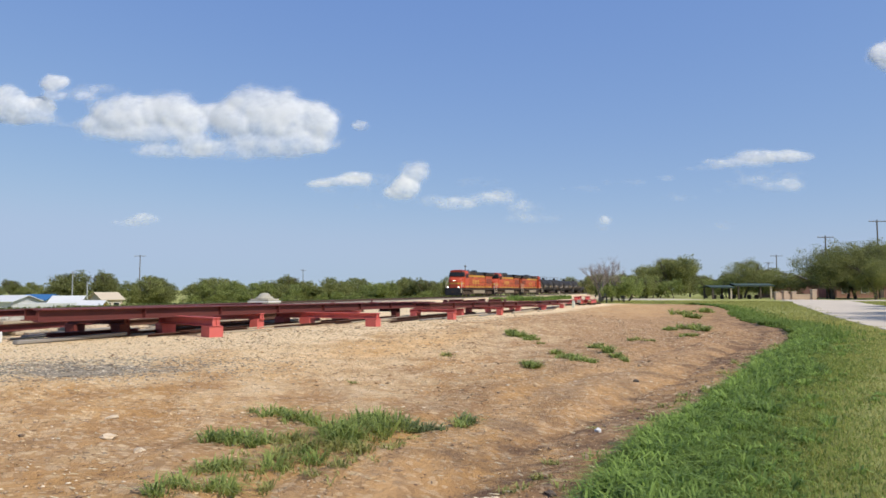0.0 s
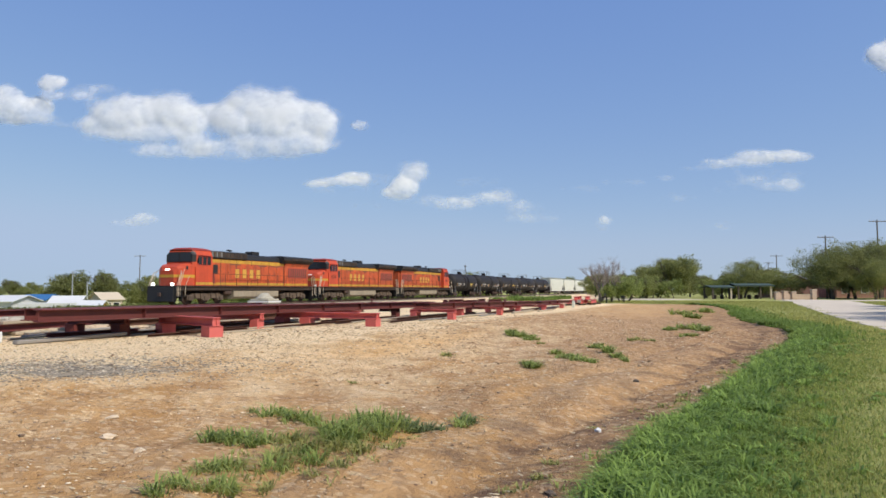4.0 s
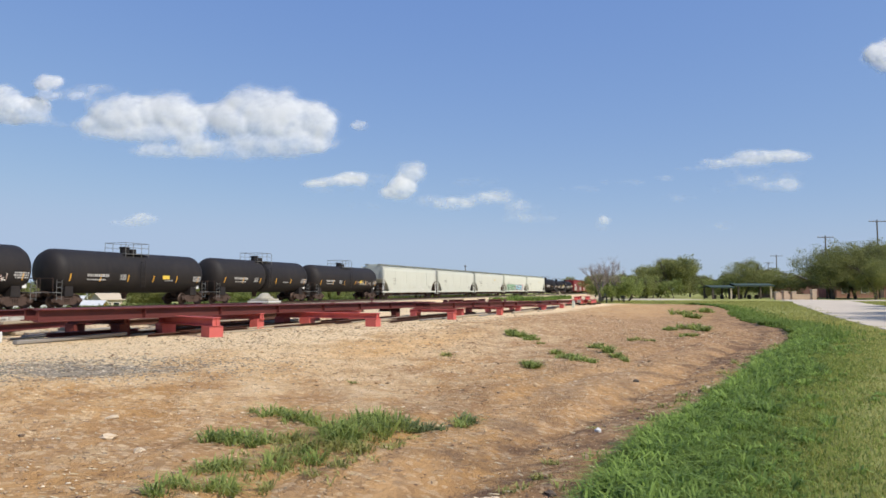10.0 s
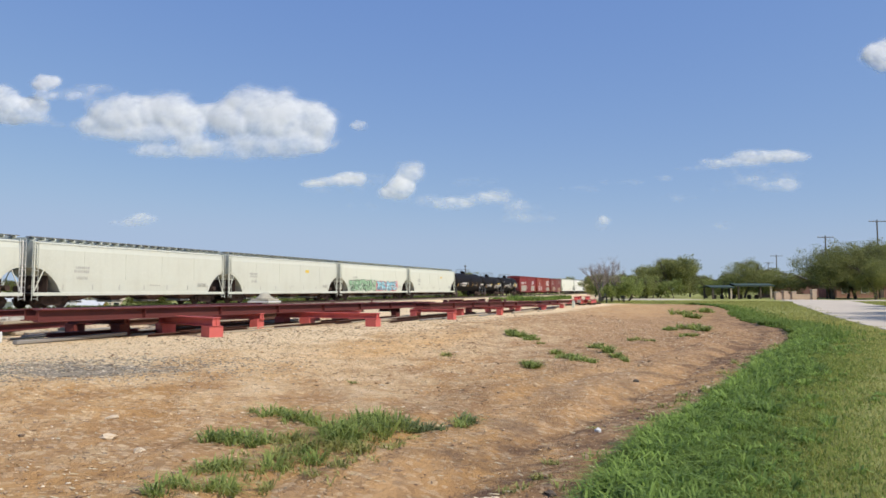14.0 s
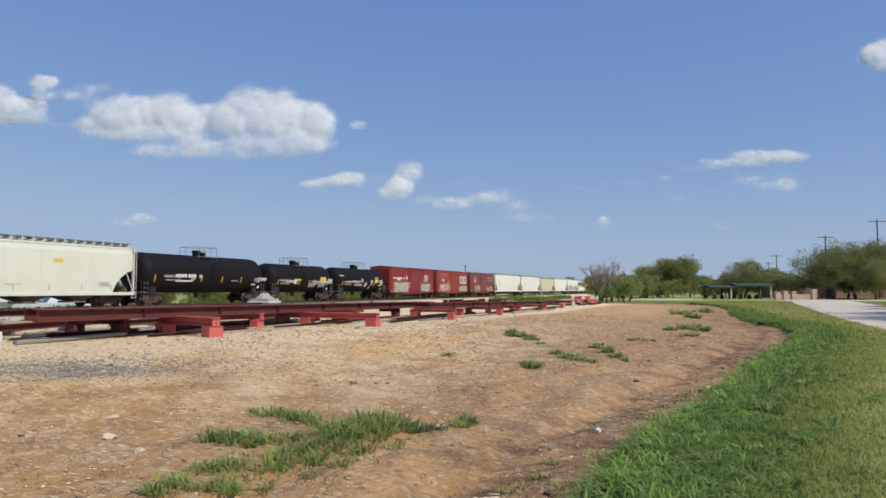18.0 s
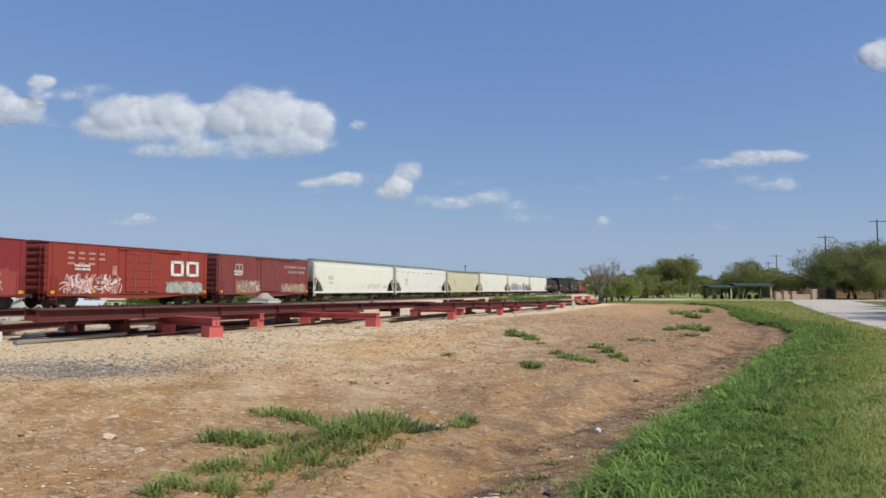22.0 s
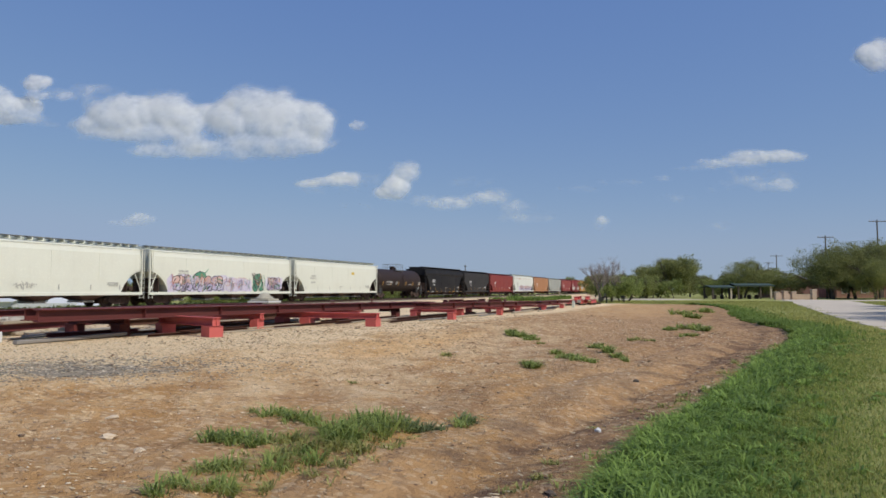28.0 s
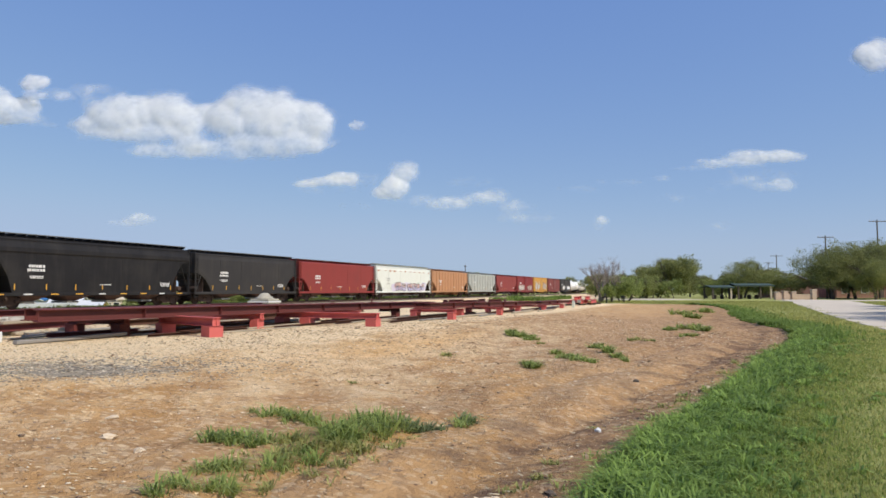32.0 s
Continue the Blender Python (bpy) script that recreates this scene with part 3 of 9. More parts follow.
def value_noise(x, y, seed=0):
    ix, iy = np.floor(x), np.floor(y)
    fx, fy = x - ix, y - iy
    fx, fy = fx * fx * (3 - 2 * fx), fy * fy * (3 - 2 * fy)
    a = lattice(ix, iy, seed) * (1 - fx) + lattice(ix + 1, iy, seed) * fx
    b = lattice(ix, iy + 1, seed) * (1 - fx) + lattice(ix + 1, iy + 1, seed) * fx
    return a * (1 - fy) + b * fy - 0.5


def ground_z(x, y):
    x, y = np.asarray(x, float), np.asarray(y, float)
    a, b = to_ab(x, y)
    d = edge_distance(x, y)
    plateau = lerp(a, 10, 52, 0.35, 0.0) * smooth01(-b, 3.5, 9.5) * smooth01(-b, -30, 8)
    plateau = plateau * (1 - smooth01(-b, 22, 33))
    # a low bank between the girders and the ditch
    crest = -6.6 + 0.9 * value_noise(a * 0.11, a * 0.0, 31)
    bank = (0.20 + 0.10 * value_noise(a * 0.16, b * 0.05, 32)) * np.exp(-((b - crest) / 2.3) ** 2) * smooth01(a, 16, 27) * (1 - smooth01(a, 58, 74))
    swale = -0.17 * np.exp(-((d + 1.3) / 1.2) ** 2) * (1 - smooth01(y, 35, 60))
    drop = -3.2 * smooth01(-b, 50, 78)
    dirt = smooth01(-d, 0.0, 0.6) * (1 - smooth01(np.hypot(x, y), 34, 70)) * (1 - smooth01(-b, 9.5, 11))
    lumps = 0.06 * value_noise(x * 1.1, y * 1.1, 1) + 0.05 * value_noise(x * 2.7, y * 2.7, 2) + 0.035 * value_noise(x * 6, y * 6, 3) + 0.02 * value_noise(x * 13, y * 13, 4)
    # wheel ruts that run along the lawn's edge
    along = x * 0.5 + y * 0.86
    wander = d + 0.25 * value_noise(along * 0.35, 0 * along, 33)
    ruts = (-0.05 * np.exp(-((wander + 1.35) / 0.16) ** 2) - 0.055 * np.exp(-((wander + 2.75) / 0.18) ** 2) + 0.03 * np.exp(-((wander + 2.0) / 0.3) ** 2)) * (1 - smooth01(y, 20, 30))
    bed = 0.16 * smooth01(-b, 37.2, 39.4) * (1 - smooth01(-b, 43.6, 46))
    return plateau + bank + swale + drop + dirt * (lumps + ruts) + bed


def spaced(lo, hi, fine_lo, fine_hi, step, growth):
    mid = list(np.arange(fine_lo, fine_hi, step))
    up, v, s = [], fine_hi, step
    while v < hi:
        up.append(v)
        s *= growth
        v += s
    down, v, s = [], fine_lo, step
    while v > lo:
        s *= growth
        v -= s
        down.append(v)
    return np.array(down[::-1] + mid + up + [hi])


def build_ground():
    xs = spaced(-4600, 4600, -11, 15, 0.12, 1.055)
    ys = spaced(-600, 4800, 2.8, 27, 0.12, 1.05)
    gx, gy = np.meshgrid(xs, ys)
    x, y = gx.ravel(), gy.ravel()
    z = ground_z(x, y)
    nx, ny = len(xs), len(ys)
    i = np.arange(nx * ny).reshape(ny, nx)
    faces = np.stack([i[:-1, :-1], i[:-1, 1:], i[1:, 1:], i[1:, :-1]], -1).reshape(-1, 4)
    me = np_mesh("ground", np.stack([x, y, z], 1), faces, M_GROUND, True)
    a, b = to_ab(x, y)
    d = edge_distance(x, y)
    wob = value_noise(x * 0.9, y * 0.9, 5)
    grass = smooth01(d + 0.5 * wob, -0.25, 0.25) * (1 - smooth01(-b, 13, 18))
    grass = np.maximum(grass, 0.9 * smooth01(-b, 46, 52))                      # beyond the track
    grass = np.maximum(grass, 0.62 * smooth01(a, 75, 95) * (1 - smooth01(-b, 9, 14)))
    gravel = np.maximum(smooth01(-b + 2 * wob, 6.5, 10.5) * 0.95, 0.5 * smooth01(-b + 3 * wob, 1.5, 6.0) * (0.45 + 0.55 * smooth01(y, 7.5, 11)) * (1 - 0.4 * smooth01(a, 19, 32)))
    gravel = np.maximum(gravel, 0.12 * smooth01(a, 30, 45))
    gravel = np.maximum(gravel, 0.8 * np.exp(-((x + 3.2) / 2.2) ** 2 - ((y - 14.0) / 2.2) ** 2))
    spill = np.exp(-((x + 6.4) / 2.5) ** 2 - ((y - 10.9 - 0.3 * (x + 6.2)) / 1.35) ** 2) * (0.95 + 1.3 * value_noise(x * 0.9, y * 2.4, 34))
    ballast = np.maximum(spill, smooth01(-b, 37.0, 38.6) * (1 - smooth01(-b, 44.2, 45.6)))
    ballast = np.maximum(ballast, 0.42 * smooth01(-b, 15.5, 19) * (1 - smooth01(-b, 30, 37)))
    litter = np.exp(-((d + 1.0) / 1.0) ** 2) + 0.5 * np.exp(-((d + 3.0) / 1.5) ** 2)
    along = x * 0.5 + y * 0.86
    wander = d + 0.25 * value_noise(along * 0.35, 0 * along, 33)
    rut = value_noise(d * 2.6 + 0.6 * value_noise(along * 0.4, d * 0.2, 22), along * 0.22, 21) * 1.3 + value_noise(d * 7, along * 0.8, 23) * 0.9
    rut = rut * smooth01(-d, 0.4, 1.2) * (1 - smooth01(-d, 3.2, 6.0)) * (1 - 0.75 * smooth01(y, 13, 24))
    broken = 0.6 + value_noise(along * 0.9, d * 1.5, 25) + 0.6 * value_noise(along * 2.7, d * 4, 26)
    rut = rut + 0.95 * np.exp(-((wander + 2.05) / 0.62) ** 2) * (1 - smooth01(y, 15, 26))
    rut = rut - (1.1 * np.exp(-((d + 0.55) / 0.42) ** 2) + 0.8 * np.exp(-((wander + 1.35) / 0.16) ** 2) + 0.6 * np.exp(-((wander + 2.8) / 0.2) ** 2)) * np.clip(broken, 0, 1.2) * (1 - 0.7 * smooth01(y, 12, 22))
    # dark loam thins from y 32 on: the mound's sunlit top painted paler
    loam = smooth01(y + 5 * wob, 9, 21) * (1 - smooth01(-b, 5.5, 10)) * (1 - 0.6 * smooth01(y, 32, 48))
    ochre = 0.75 * np.exp(-((a - 16.5 - 0.5 * (b + 7)) / 4.5) ** 2 - ((b + 7.2) / 1.1) ** 2) * (0.6 + value_noise(a * 0.5, b * 1.2, 35))
    for name, val in (("ochre", ochre), ("rut", rut), ("loam", loam), ("grass", grass), ("gravel", gravel), ("ballast", ballast), ("litter", litter)):
        at = me.attributes.new(name, "FLOAT", "POINT")
        at.data.foreach_set("value", val.astype(np.float32))
    ob = new("ground", me)
    tagged(ob, "bare tan dirt and crushed stone beside mown green lawn", "ground", kind="structure")
    return ob


build_ground()


def gz(x, y):
    return float(ground_z(np.array([x]), np.array([y]))[0])


# ---- roads ----
ROADS = []


def on_road(x, y):
    hit = np.zeros(np.shape(x), bool)
    for line, width in ROADS:
        for p in line[::2]:
            hit |= np.hypot(x - p[0], y - p[1]) < width / 2 + 0.15
    return hit


def road_strip(name, pts, width, label):
    """A concrete road with a thickness and sawn joints, along a line."""
    line = smooth_line(np.array(pts), 8)
    ROADS.append((line, width))
    g = Geo()
    rings = []
    for i, p in enumerate(line):
        t = line[min(i + 1, len(line) - 1)] - line[max(i - 1, 0)]
        t = t / np.hypot(*t)
        n = np.array((-t[1], t[0])) * width / 2
        l, r = p + n, p - n
        rings.append([(l[0], l[1], -0.15), (l[0], l[1], 0.035), (p[0], p[1], 0.06), (r[0], r[1], 0.035), (r[0], r[1], -0.15)])
    g.loft(rings)
    return part(name, g, M_ROAD, None, label, kind="structure")


road_strip("road", [(14.0, 4.0), (19.5, 22.0), (26.0, 38.3), (35.0, 58.5), (44.6, 80.0), (49.5, 90.0), (56.5, 108.0)], 7.5, "pale concrete street beside the lawn")
road_strip("road", [(49.0, 95.0), (60.0, 100.0), (85.0, 104.5), (130.0, 108.0)], 8.5, "pale concrete side street under the trees")
road_strip("road", [(27.5, 109.0), (31.0, 112.0), (35.0, 114.0), (39.5, 115.5)], 13.0, "pale concrete lot at the far end of the lawn")

# ---- the railway ----
TRACK_B = -41.45


def track_point(s, z=RAIL_Z):
    x, y = ab(s - 15.0, TRACK_B)
    return Vector((x, y, z))


def build_track():
    turn = math.degrees(-TH)
    track = tagged(new("railway_track"), "straight railway track on grey ballast with timber ties", "railway track", kind="structure")
    track.matrix_basis = pose(*ab(0, TRACK_B), 0, 0, 0, turn)
    prof = [(-0.07, 0), (0.07, 0), (0.07, 0.015), (0.012, 0.03), (0.012, 0.12), (0.037, 0.13), (0.037, 0.17), (-0.037, 0.17), (-0.037, 0.13), (-0.012, 0.12), (-0.012, 0.03), (-0.07, 0.015)]
    for side in (-0.755, 0.755):
        part("rail", Geo().loft([[(side + u, y, RAIL_Z - 0.17 + w) for u, w in prof] for y in (-80, 1200)]), M_RAIL, track)
    tie = Geo().box((0, 0, RAIL_Z - 0.2), (2.6, 0.22, 0.1), 0.02).mesh("tie")
    for i in range(230):
        part("tie", tie, M_TIE, track, at=pose(0, 5 + i * 0.55, 0))
    rest = Geo()
    for i in range(900):
        rest.box((0, 5 + (230 + i) * 0.55, RAIL_Z - 0.2), (2.6, 0.22, 0.1))
    part("far_ties", rest, M_TIE, track, kind="stuff")


build_track()


def stones(name, xs, ys, sizes, material, label, seed=3):
    """Many small angular stones, pressed into the ground."""
    rng = np.random.default_rng(seed)
    n = len(xs)
    corner = np.array([(1, 0, 0), (0, 1, 0), (-1, 0, 0), (0, -1, 0), (0, 0, 1), (0, 0, -0.6)], float)
    v = corner[None] * (sizes[:, None, None] * rng.uniform(0.55, 1.25, (n, 6, 1)))
    v[:, :, 2] *= 0.34
    ang = rng.uniform(0, 6.28, n)
    c, s = np.cos(ang)[:, None], np.sin(ang)[:, None]
    x, y = v[:, :, 0] * c - v[:, :, 1] * s, v[:, :, 0] * s + v[:, :, 1] * c
    z0 = ground_z(xs, ys)
    v = np.stack([x + xs[:, None], y + ys[:, None], v[:, :, 2] + z0[:, None] + sizes[:, None] * 0.12], -1)
    tri = np.array([(0, 1, 4), (1, 2, 4), (2, 3, 4), (3, 0, 4), (1, 0, 5), (2, 1, 5), (3, 2, 5), (0, 3, 5)])
    f = (tri[None] + 6 * np.arange(n)[:, None, None]).reshape(-1, 3)
    return tagged(new(name, np_mesh(name, v.reshape(-1, 3), f, material)), label, "stones", kind="stuff")


# ---- stored girders on red supports ----
def i_beam(name, length, depth, width, material, label, tf=0.022, tw=0.016):
    g = tagged(new(name), label, "steel beam")
    part("flange", Geo().box((0, length / 2, depth - tf / 2), (width, length, tf), 0.005), material, g)
    part("flange", Geo().box((0, length / 2, tf / 2), (width, length, tf), 0.005), material, g)
    part("web", Geo().box((0, length / 2, depth / 2), (tw, length - 0.004, depth - 2 * tf)), material, g)
    stiff = Geo().box((0, 0, depth / 2), (width * 0.82, 0.014, depth - 2 * tf)).mesh("stiffener")
    for k in range(1, int(length / 3.2)):
        part("stiffener", stiff, material, g, at=pose(0, k * 3.2, 0))
    return g


def lay(ob, a, b, z, turn=0.0, tilt=0.0):
    ob.matrix_basis = pose(*ab(a, b), z, tilt, 0, math.degrees(-TH) + turn)
    return ob


def plateau_z(a, b):
    return gz(*ab(a, b))


def support(a, b0, b1, foot, feet=2, turn=0.0, depth=0.24, material=None, label="bright red steel cross beam on two short feet"):
    """A red cross beam under the girders, on short I-beam feet."""
    material = material or M_SUPPORT_RED
    z = min(plateau_z(a, b0), plateau_z(a, b1)) - 0.01
    s = tagged(new("girder_support"), label, "beam support", group="supports under the girders")
    s.matrix_basis = pose(*ab(a, (b0 + b1) / 2), z, 0, 0, math.degrees(-TH) + turn)
    w = abs(b1 - b0)
    cross = part("cross_beam", Geo().box((0, 0, foot + 0.011), (w, 0.26, 0.022), 0.004).box((0, 0, foot + depth - 0.011), (w, 0.26, 0.022), 0.004)
                 .box((0, 0, foot + depth / 2), (w - 0.01, 0.02, depth - 0.044)), material, s)
    for k in (-1, 1):
        part("stiffener", Geo().box((k * (w / 2 - 0.05), 0, foot + depth / 2), (0.014, 0.23, depth - 0.046)), material, cross)
    k = 0.44 if depth > 0.2 else 0.32
    for x in [w / 2 - 0.24] + ([-(w / 2 - 0.24)] if feet > 1 else []) + ([-w / 2 + 1.35] if feet == 3 else []):
        g = Geo().box((x, 0, 0.011), (k, 0.42, 0.022), 0.004).box((x, 0, foot - 0.011), (k, 0.42, 0.02), 0.004)
        g.box((x + k / 2 - 0.02, 0, foot / 2), (0.02, 0.42, foot - 0.044)).box((x - k / 2 + 0.02, 0, foot / 2), (0.02, 0.42, foot - 0.044)).box((x, -0.2, foot / 2), (k - 0.06, 0.016, foot - 0.044))
        part("foot", g, material, s)
    return s, z + foot + depth


# along the track, near and far end, foot height, feet, turn, beam depth
SUPPORTS = [(16.1, -12.35, -15.4, 0.31, 2, -20, 0.24), (23.1, -11.2, -15.6, 0.30, 3, 0, 0.21), (31.1, -11.0, -13.4, 0.36, 2, 0, 0.13), (39.4, -11.0, -13.4, 0.34, 2, 0, 0.13), (46.0, -11.6, -14.2, 0.32, 2, 0, 0.13), (52.3, -11.2, -14.2, 0.29, 2, 0, 0.13), (60.0, -11.3, -13.6, 0.25, 2, 0, 0.13),
            (20.1, -14.2, -16.6, 0.33, 2, 4, 0.2), (26.8, -13.9, -16.4, 0.33, 2, 0, 0.16), (35.2, -12.0, -15.0, 0.33, 2, 0, 0.13)]
tops = {}
for a, b0, b1, foot, feet, turn, depth in SUPPORTS:
    ob, tops[a] = support(a, b0, b1, foot, feet, turn, depth)
# these two stand in the girders' shade, which the darker red puts in
for a, b0, b1, foot, feet, turn in ((14.9, -15.0, -17.0, 0.34, 2, 6), (32.2, -14.45, -15.6, 0.34, 1, 0)):
    ob, tops[a] = support(a, b0, b1, foot, feet, turn, 0.16, M_STEEL_RED, "red steel cross beam on its foot, coloured dark for shade")


def girder_run(a0, a1, z0, z1, bs, depth, label):
    length = a1 - a0
    tilt = math.degrees(math.atan2(z1 - z0, length))
    first = i_beam("steel_girder", length, depth, 0.30, M_STEEL_RED, label)
    tagged(first, group="girders stored on the supports")
    lay(first, a0, bs[0], z0, 0, tilt)
    for k, b in enumerate(bs[1:]):
        copy_thing(first, pose(*ab(a0 + 0.55 * (bs[0] - b) + 0.1 * math.sin(3.1 * k + 1), b), z0, tilt, 0, math.degrees(-TH) + 0.25 * math.sin(5.0 * k)))


girder_run(11.75, 37.0, tops[16.1] + 0.004, tops[31.1] - 0.03, (-14.45, -14.95, -15.5), 0.295, "long dark red primed steel girder on red supports")
girder_run(31.0, 53.4, tops[31.1] + 0.01, tops[52.3] + 0.004, (-12.3, -12.8, -13.35), 0.29, "long dark red primed steel girder further along the row")
girder_run(53.8, 66.0, tops[52.3] - 0.01, tops[60.0] - 0.02, (-12.0, -12.5, -13.0), 0.27, "dark red primed steel girder at the far end of the row")
# a thinner girder behind the others that reaches further
back = i_beam("steel_girder", 16.0, 0.16, 0.22, M_STEEL_RED, "thin dark red steel girder behind the others")
tagged(back, group="girders stored on the supports")
lay(back, 7.2, -16.4, tops[14.9] + 0.13)
for k in (2.0, 7.7):
    part("packing_block", Geo().box((0, k, -0.067), (0.3, 0.3, 0.126), 0.01), M_GREYTIMBER, back, "grey timber packing block")


def girder_top(a):
    if a < 31:
        return tops[16.1] + 0.30 + (tops[31.1] - 0.034 - tops[16.1]) * (a - 11.75) / 25.25
    return tops[31.1] + 0.30 + (tops[52.3] - tops[31.1] - 0.006) * (a - 31.0) / 22.4


# short pieces lying on top of the girders
for a, b, l, t, h in ((29.3, -14.6, 1.4, 25, 0.16), (33.3, -12.5, 1.5, 12, 0.14), (34.6, -12.7, 1.2, -20, 0.16), (36.4, -12.5, 1.9, -8, 0.12), (39.5, -12.6, 2.6, 8, 0.18), (41.6, -12.6, 1.6, -14, 0.15), (26.0, -14.8, 1.1, 30, 0.12), (44.5, -12.4, 1.3, 10, 0.16)):
    ob = i_beam("beam_offcut", l, h, 0.2, M_STEEL_RED, "short dark red beam offcut lying on the girders")
    lay(ob, a, b, girder_top(a) + 0.002, t)
# beams and timbers on the ground at the near end of the row
def on_ground(ob, a, b, turn=0.0, up=0.0):
    return lay(ob, a, b, plateau_z(a, b) + up, turn)


on_ground(i_beam("ground_beam", 4.6, 0.2, 0.24, M_STEEL_RED, "dark red steel beam lying on blocks on the dirt"), 13.4, -18.0, 15, 0.12)
on_ground(i_beam("ground_beam", 2.6, 0.11, 0.22, M_STEEL_RED, "dark red steel beam end lying under the girders"), 13.2, -15.9, -12, 0.05)
on_ground(i_beam("ground_beam", 6.5, 0.2, 0.22, M_RUST, "rusty steel beam lying behind the girders"), 17.5, -18.3, -3, 0.1)
on_ground(i_beam("ground_beam", 12.0, 0.24, 0.24, M_RUST, "rusty steel beam lying behind the girders"), 24.0, -17.6, 4, 0.1)
for a, b, l, t in ((16.6, -15.3, 5.0, 3), (18.6, -16.9, 7.0, -2), (24.2, -13.6, 6.0, 2), (27.5, -13.0, 7.5, -2), (32.8, -12.6, 6.5, 1), (40.2, -12.3, 8.0, 0), (47.0, -12.2, 7.5, 1)):
    on_ground(i_beam("ground_beam", l, 0.13, 0.2, M_RUST, "rusty steel beam lying under the girders"), a, b, t, 0.01)


# thin dark sections among the clutter, added to deepen the girders' shade
for a, b, l, t in ((12.6, -15.2, 6.0, 1), (14.8, -14.1, 4.0, -4), (16.6, -14.6, 6.5, 2), (20.4, -13.9, 5.0, -1), (21.5, -14.7, 8.0, 2), (26.4, -12.3, 6.5, 1), (29.5, -13.6, 7.0, -1), (36.4, -12.0, 7.0, 1), (44.4, -11.9, 7.0, -1), (52.0, -11.7, 7.0, 1)):
    on_ground(i_beam("ground_beam", l, 0.07, 0.13, M_RUST, "thin rusty steel section added to deepen the shade under the girders", 0.01, 0.01), a, b, t, 0.01)


def timber(a, b, l, w, h, turn, material=None, name="timber", label="bleached timber lying on the dirt", up=0.012):
    ob = part(name, Geo().box((0, l / 2, h / 2), (w, l, h), 0.015), material or M_PALETIMBER, None, label)
    tagged(ob, category=name)
    return on_ground(ob, a, b, turn, up)


for a, b, l, w, h, t in ((11.4, -14.7, 3.4, 0.16, 0.09, 3), (9.5, -14.5, 0.24, 2.0, 0.095, 0), (13.9, -18.4, 0.24, 1.0, 0.095, 0), (16.4, -18.8, 0.24, 1.0, 0.095, 0), (13.5, -17.0, 4.4, 0.3, 0.05, 14), (15.6, -16.3, 2.6, 0.18, 0.06, 5), (16.4, -15.8, 3.0, 0.14, 0.05, -5),
                         (18.0, -15.3, 3.2, 0.2, 0.06, 4), (18.8, -17.4, 4.6, 0.2, 0.1, 5), (20.8, -15.0, 4.6, 0.16, 0.06, 2), (21.0, -15.9, 4.6, 0.2, 0.1, 5), (22.4, -17.0, 4.0, 0.24, 0.08, -6), (25.6, -12.9, 4.5, 0.2, 0.12, 3), (27.5, -15.6, 6.0, 0.2, 0.12, 8), (28.8, -11.9, 3.2, 0.16, 0.06, -3), (33.2, -12.0, 5.4, 0.16, 0.08, -2), (36.0, -11.4, 4.2, 0.14, 0.06, 3), (43.0, -11.4, 6.0, 0.2, 0.1, 1), (17.2, -13.5, 3.6, 0.1, 0.04, -6), (19.4, -14.3, 5.2, 0.1, 0.05, 3), (23.7, -14.2, 5.6, 0.12, 0.05, -2), (25.3, -13.5, 4.6, 0.1, 0.05, 4), (30.4, -12.6, 5.0, 0.12, 0.05, 2), (12.4, -16.2, 3.2, 0.12, 0.05, 8), (48.5, -11.0, 5.0, 0.18, 0.08, -1), (35.5, -14.2, 6.0, 0.2, 0.1, 2)):
    timber(a, b, l, w, h, t, M_GREYTIMBER if int(10 * a) % 3 == 0 else None, label="weathered grey timber lying under the girders" if int(10 * a) % 3 == 0 else "bleached timber lying on the dirt")
timber(13.5, -18.0, 4.4, 0.22, 0.1, 15, label="bleached plank lying along a steel beam", up=0.322)
timber(11.2, -15.7, 0.45, 0.6, 0.26, 10, M_STENCIL, "white_block", "white painted block on the dirt")
timber(17.6, -22.6, 0.8, 0.7, 0.5, 20, M_CONCRETE, "concrete_block", "pale concrete block behind the girders")
timber(17.0, -23.4, 0.6, 0.6, 0.35, 50, M_CONCRETE, "concrete_block", "pale concrete block behind the girders")
timber(7.6, -12.0, 0.5, 1.1, 0.16, 0, M_CONCRETE, "concrete_block", "pale concrete block on the dirt")
timber(9.0, -15.6, 1.1, 0.9, 0.55, 15, M_CONCRETE, "concrete_block", "pale concrete block behind the girders")
timber(12.5, -17.8, 1.6, 0.6, 0.4, 40, M_PALETIMBER, "timber_stack", "stack of bleached timbers behind the girders")
timber(20.5, -18.5, 2.4, 0.8, 0.35, 60, M_PALETIMBER, "timber_stack", "stack of bleached timbers behind the girders")
timber(31.0, -19.0, 2.4, 0.8, 0.3, 30, M_PALETIMBER, "timber_stack", "stack of bleached timbers behind the girders")


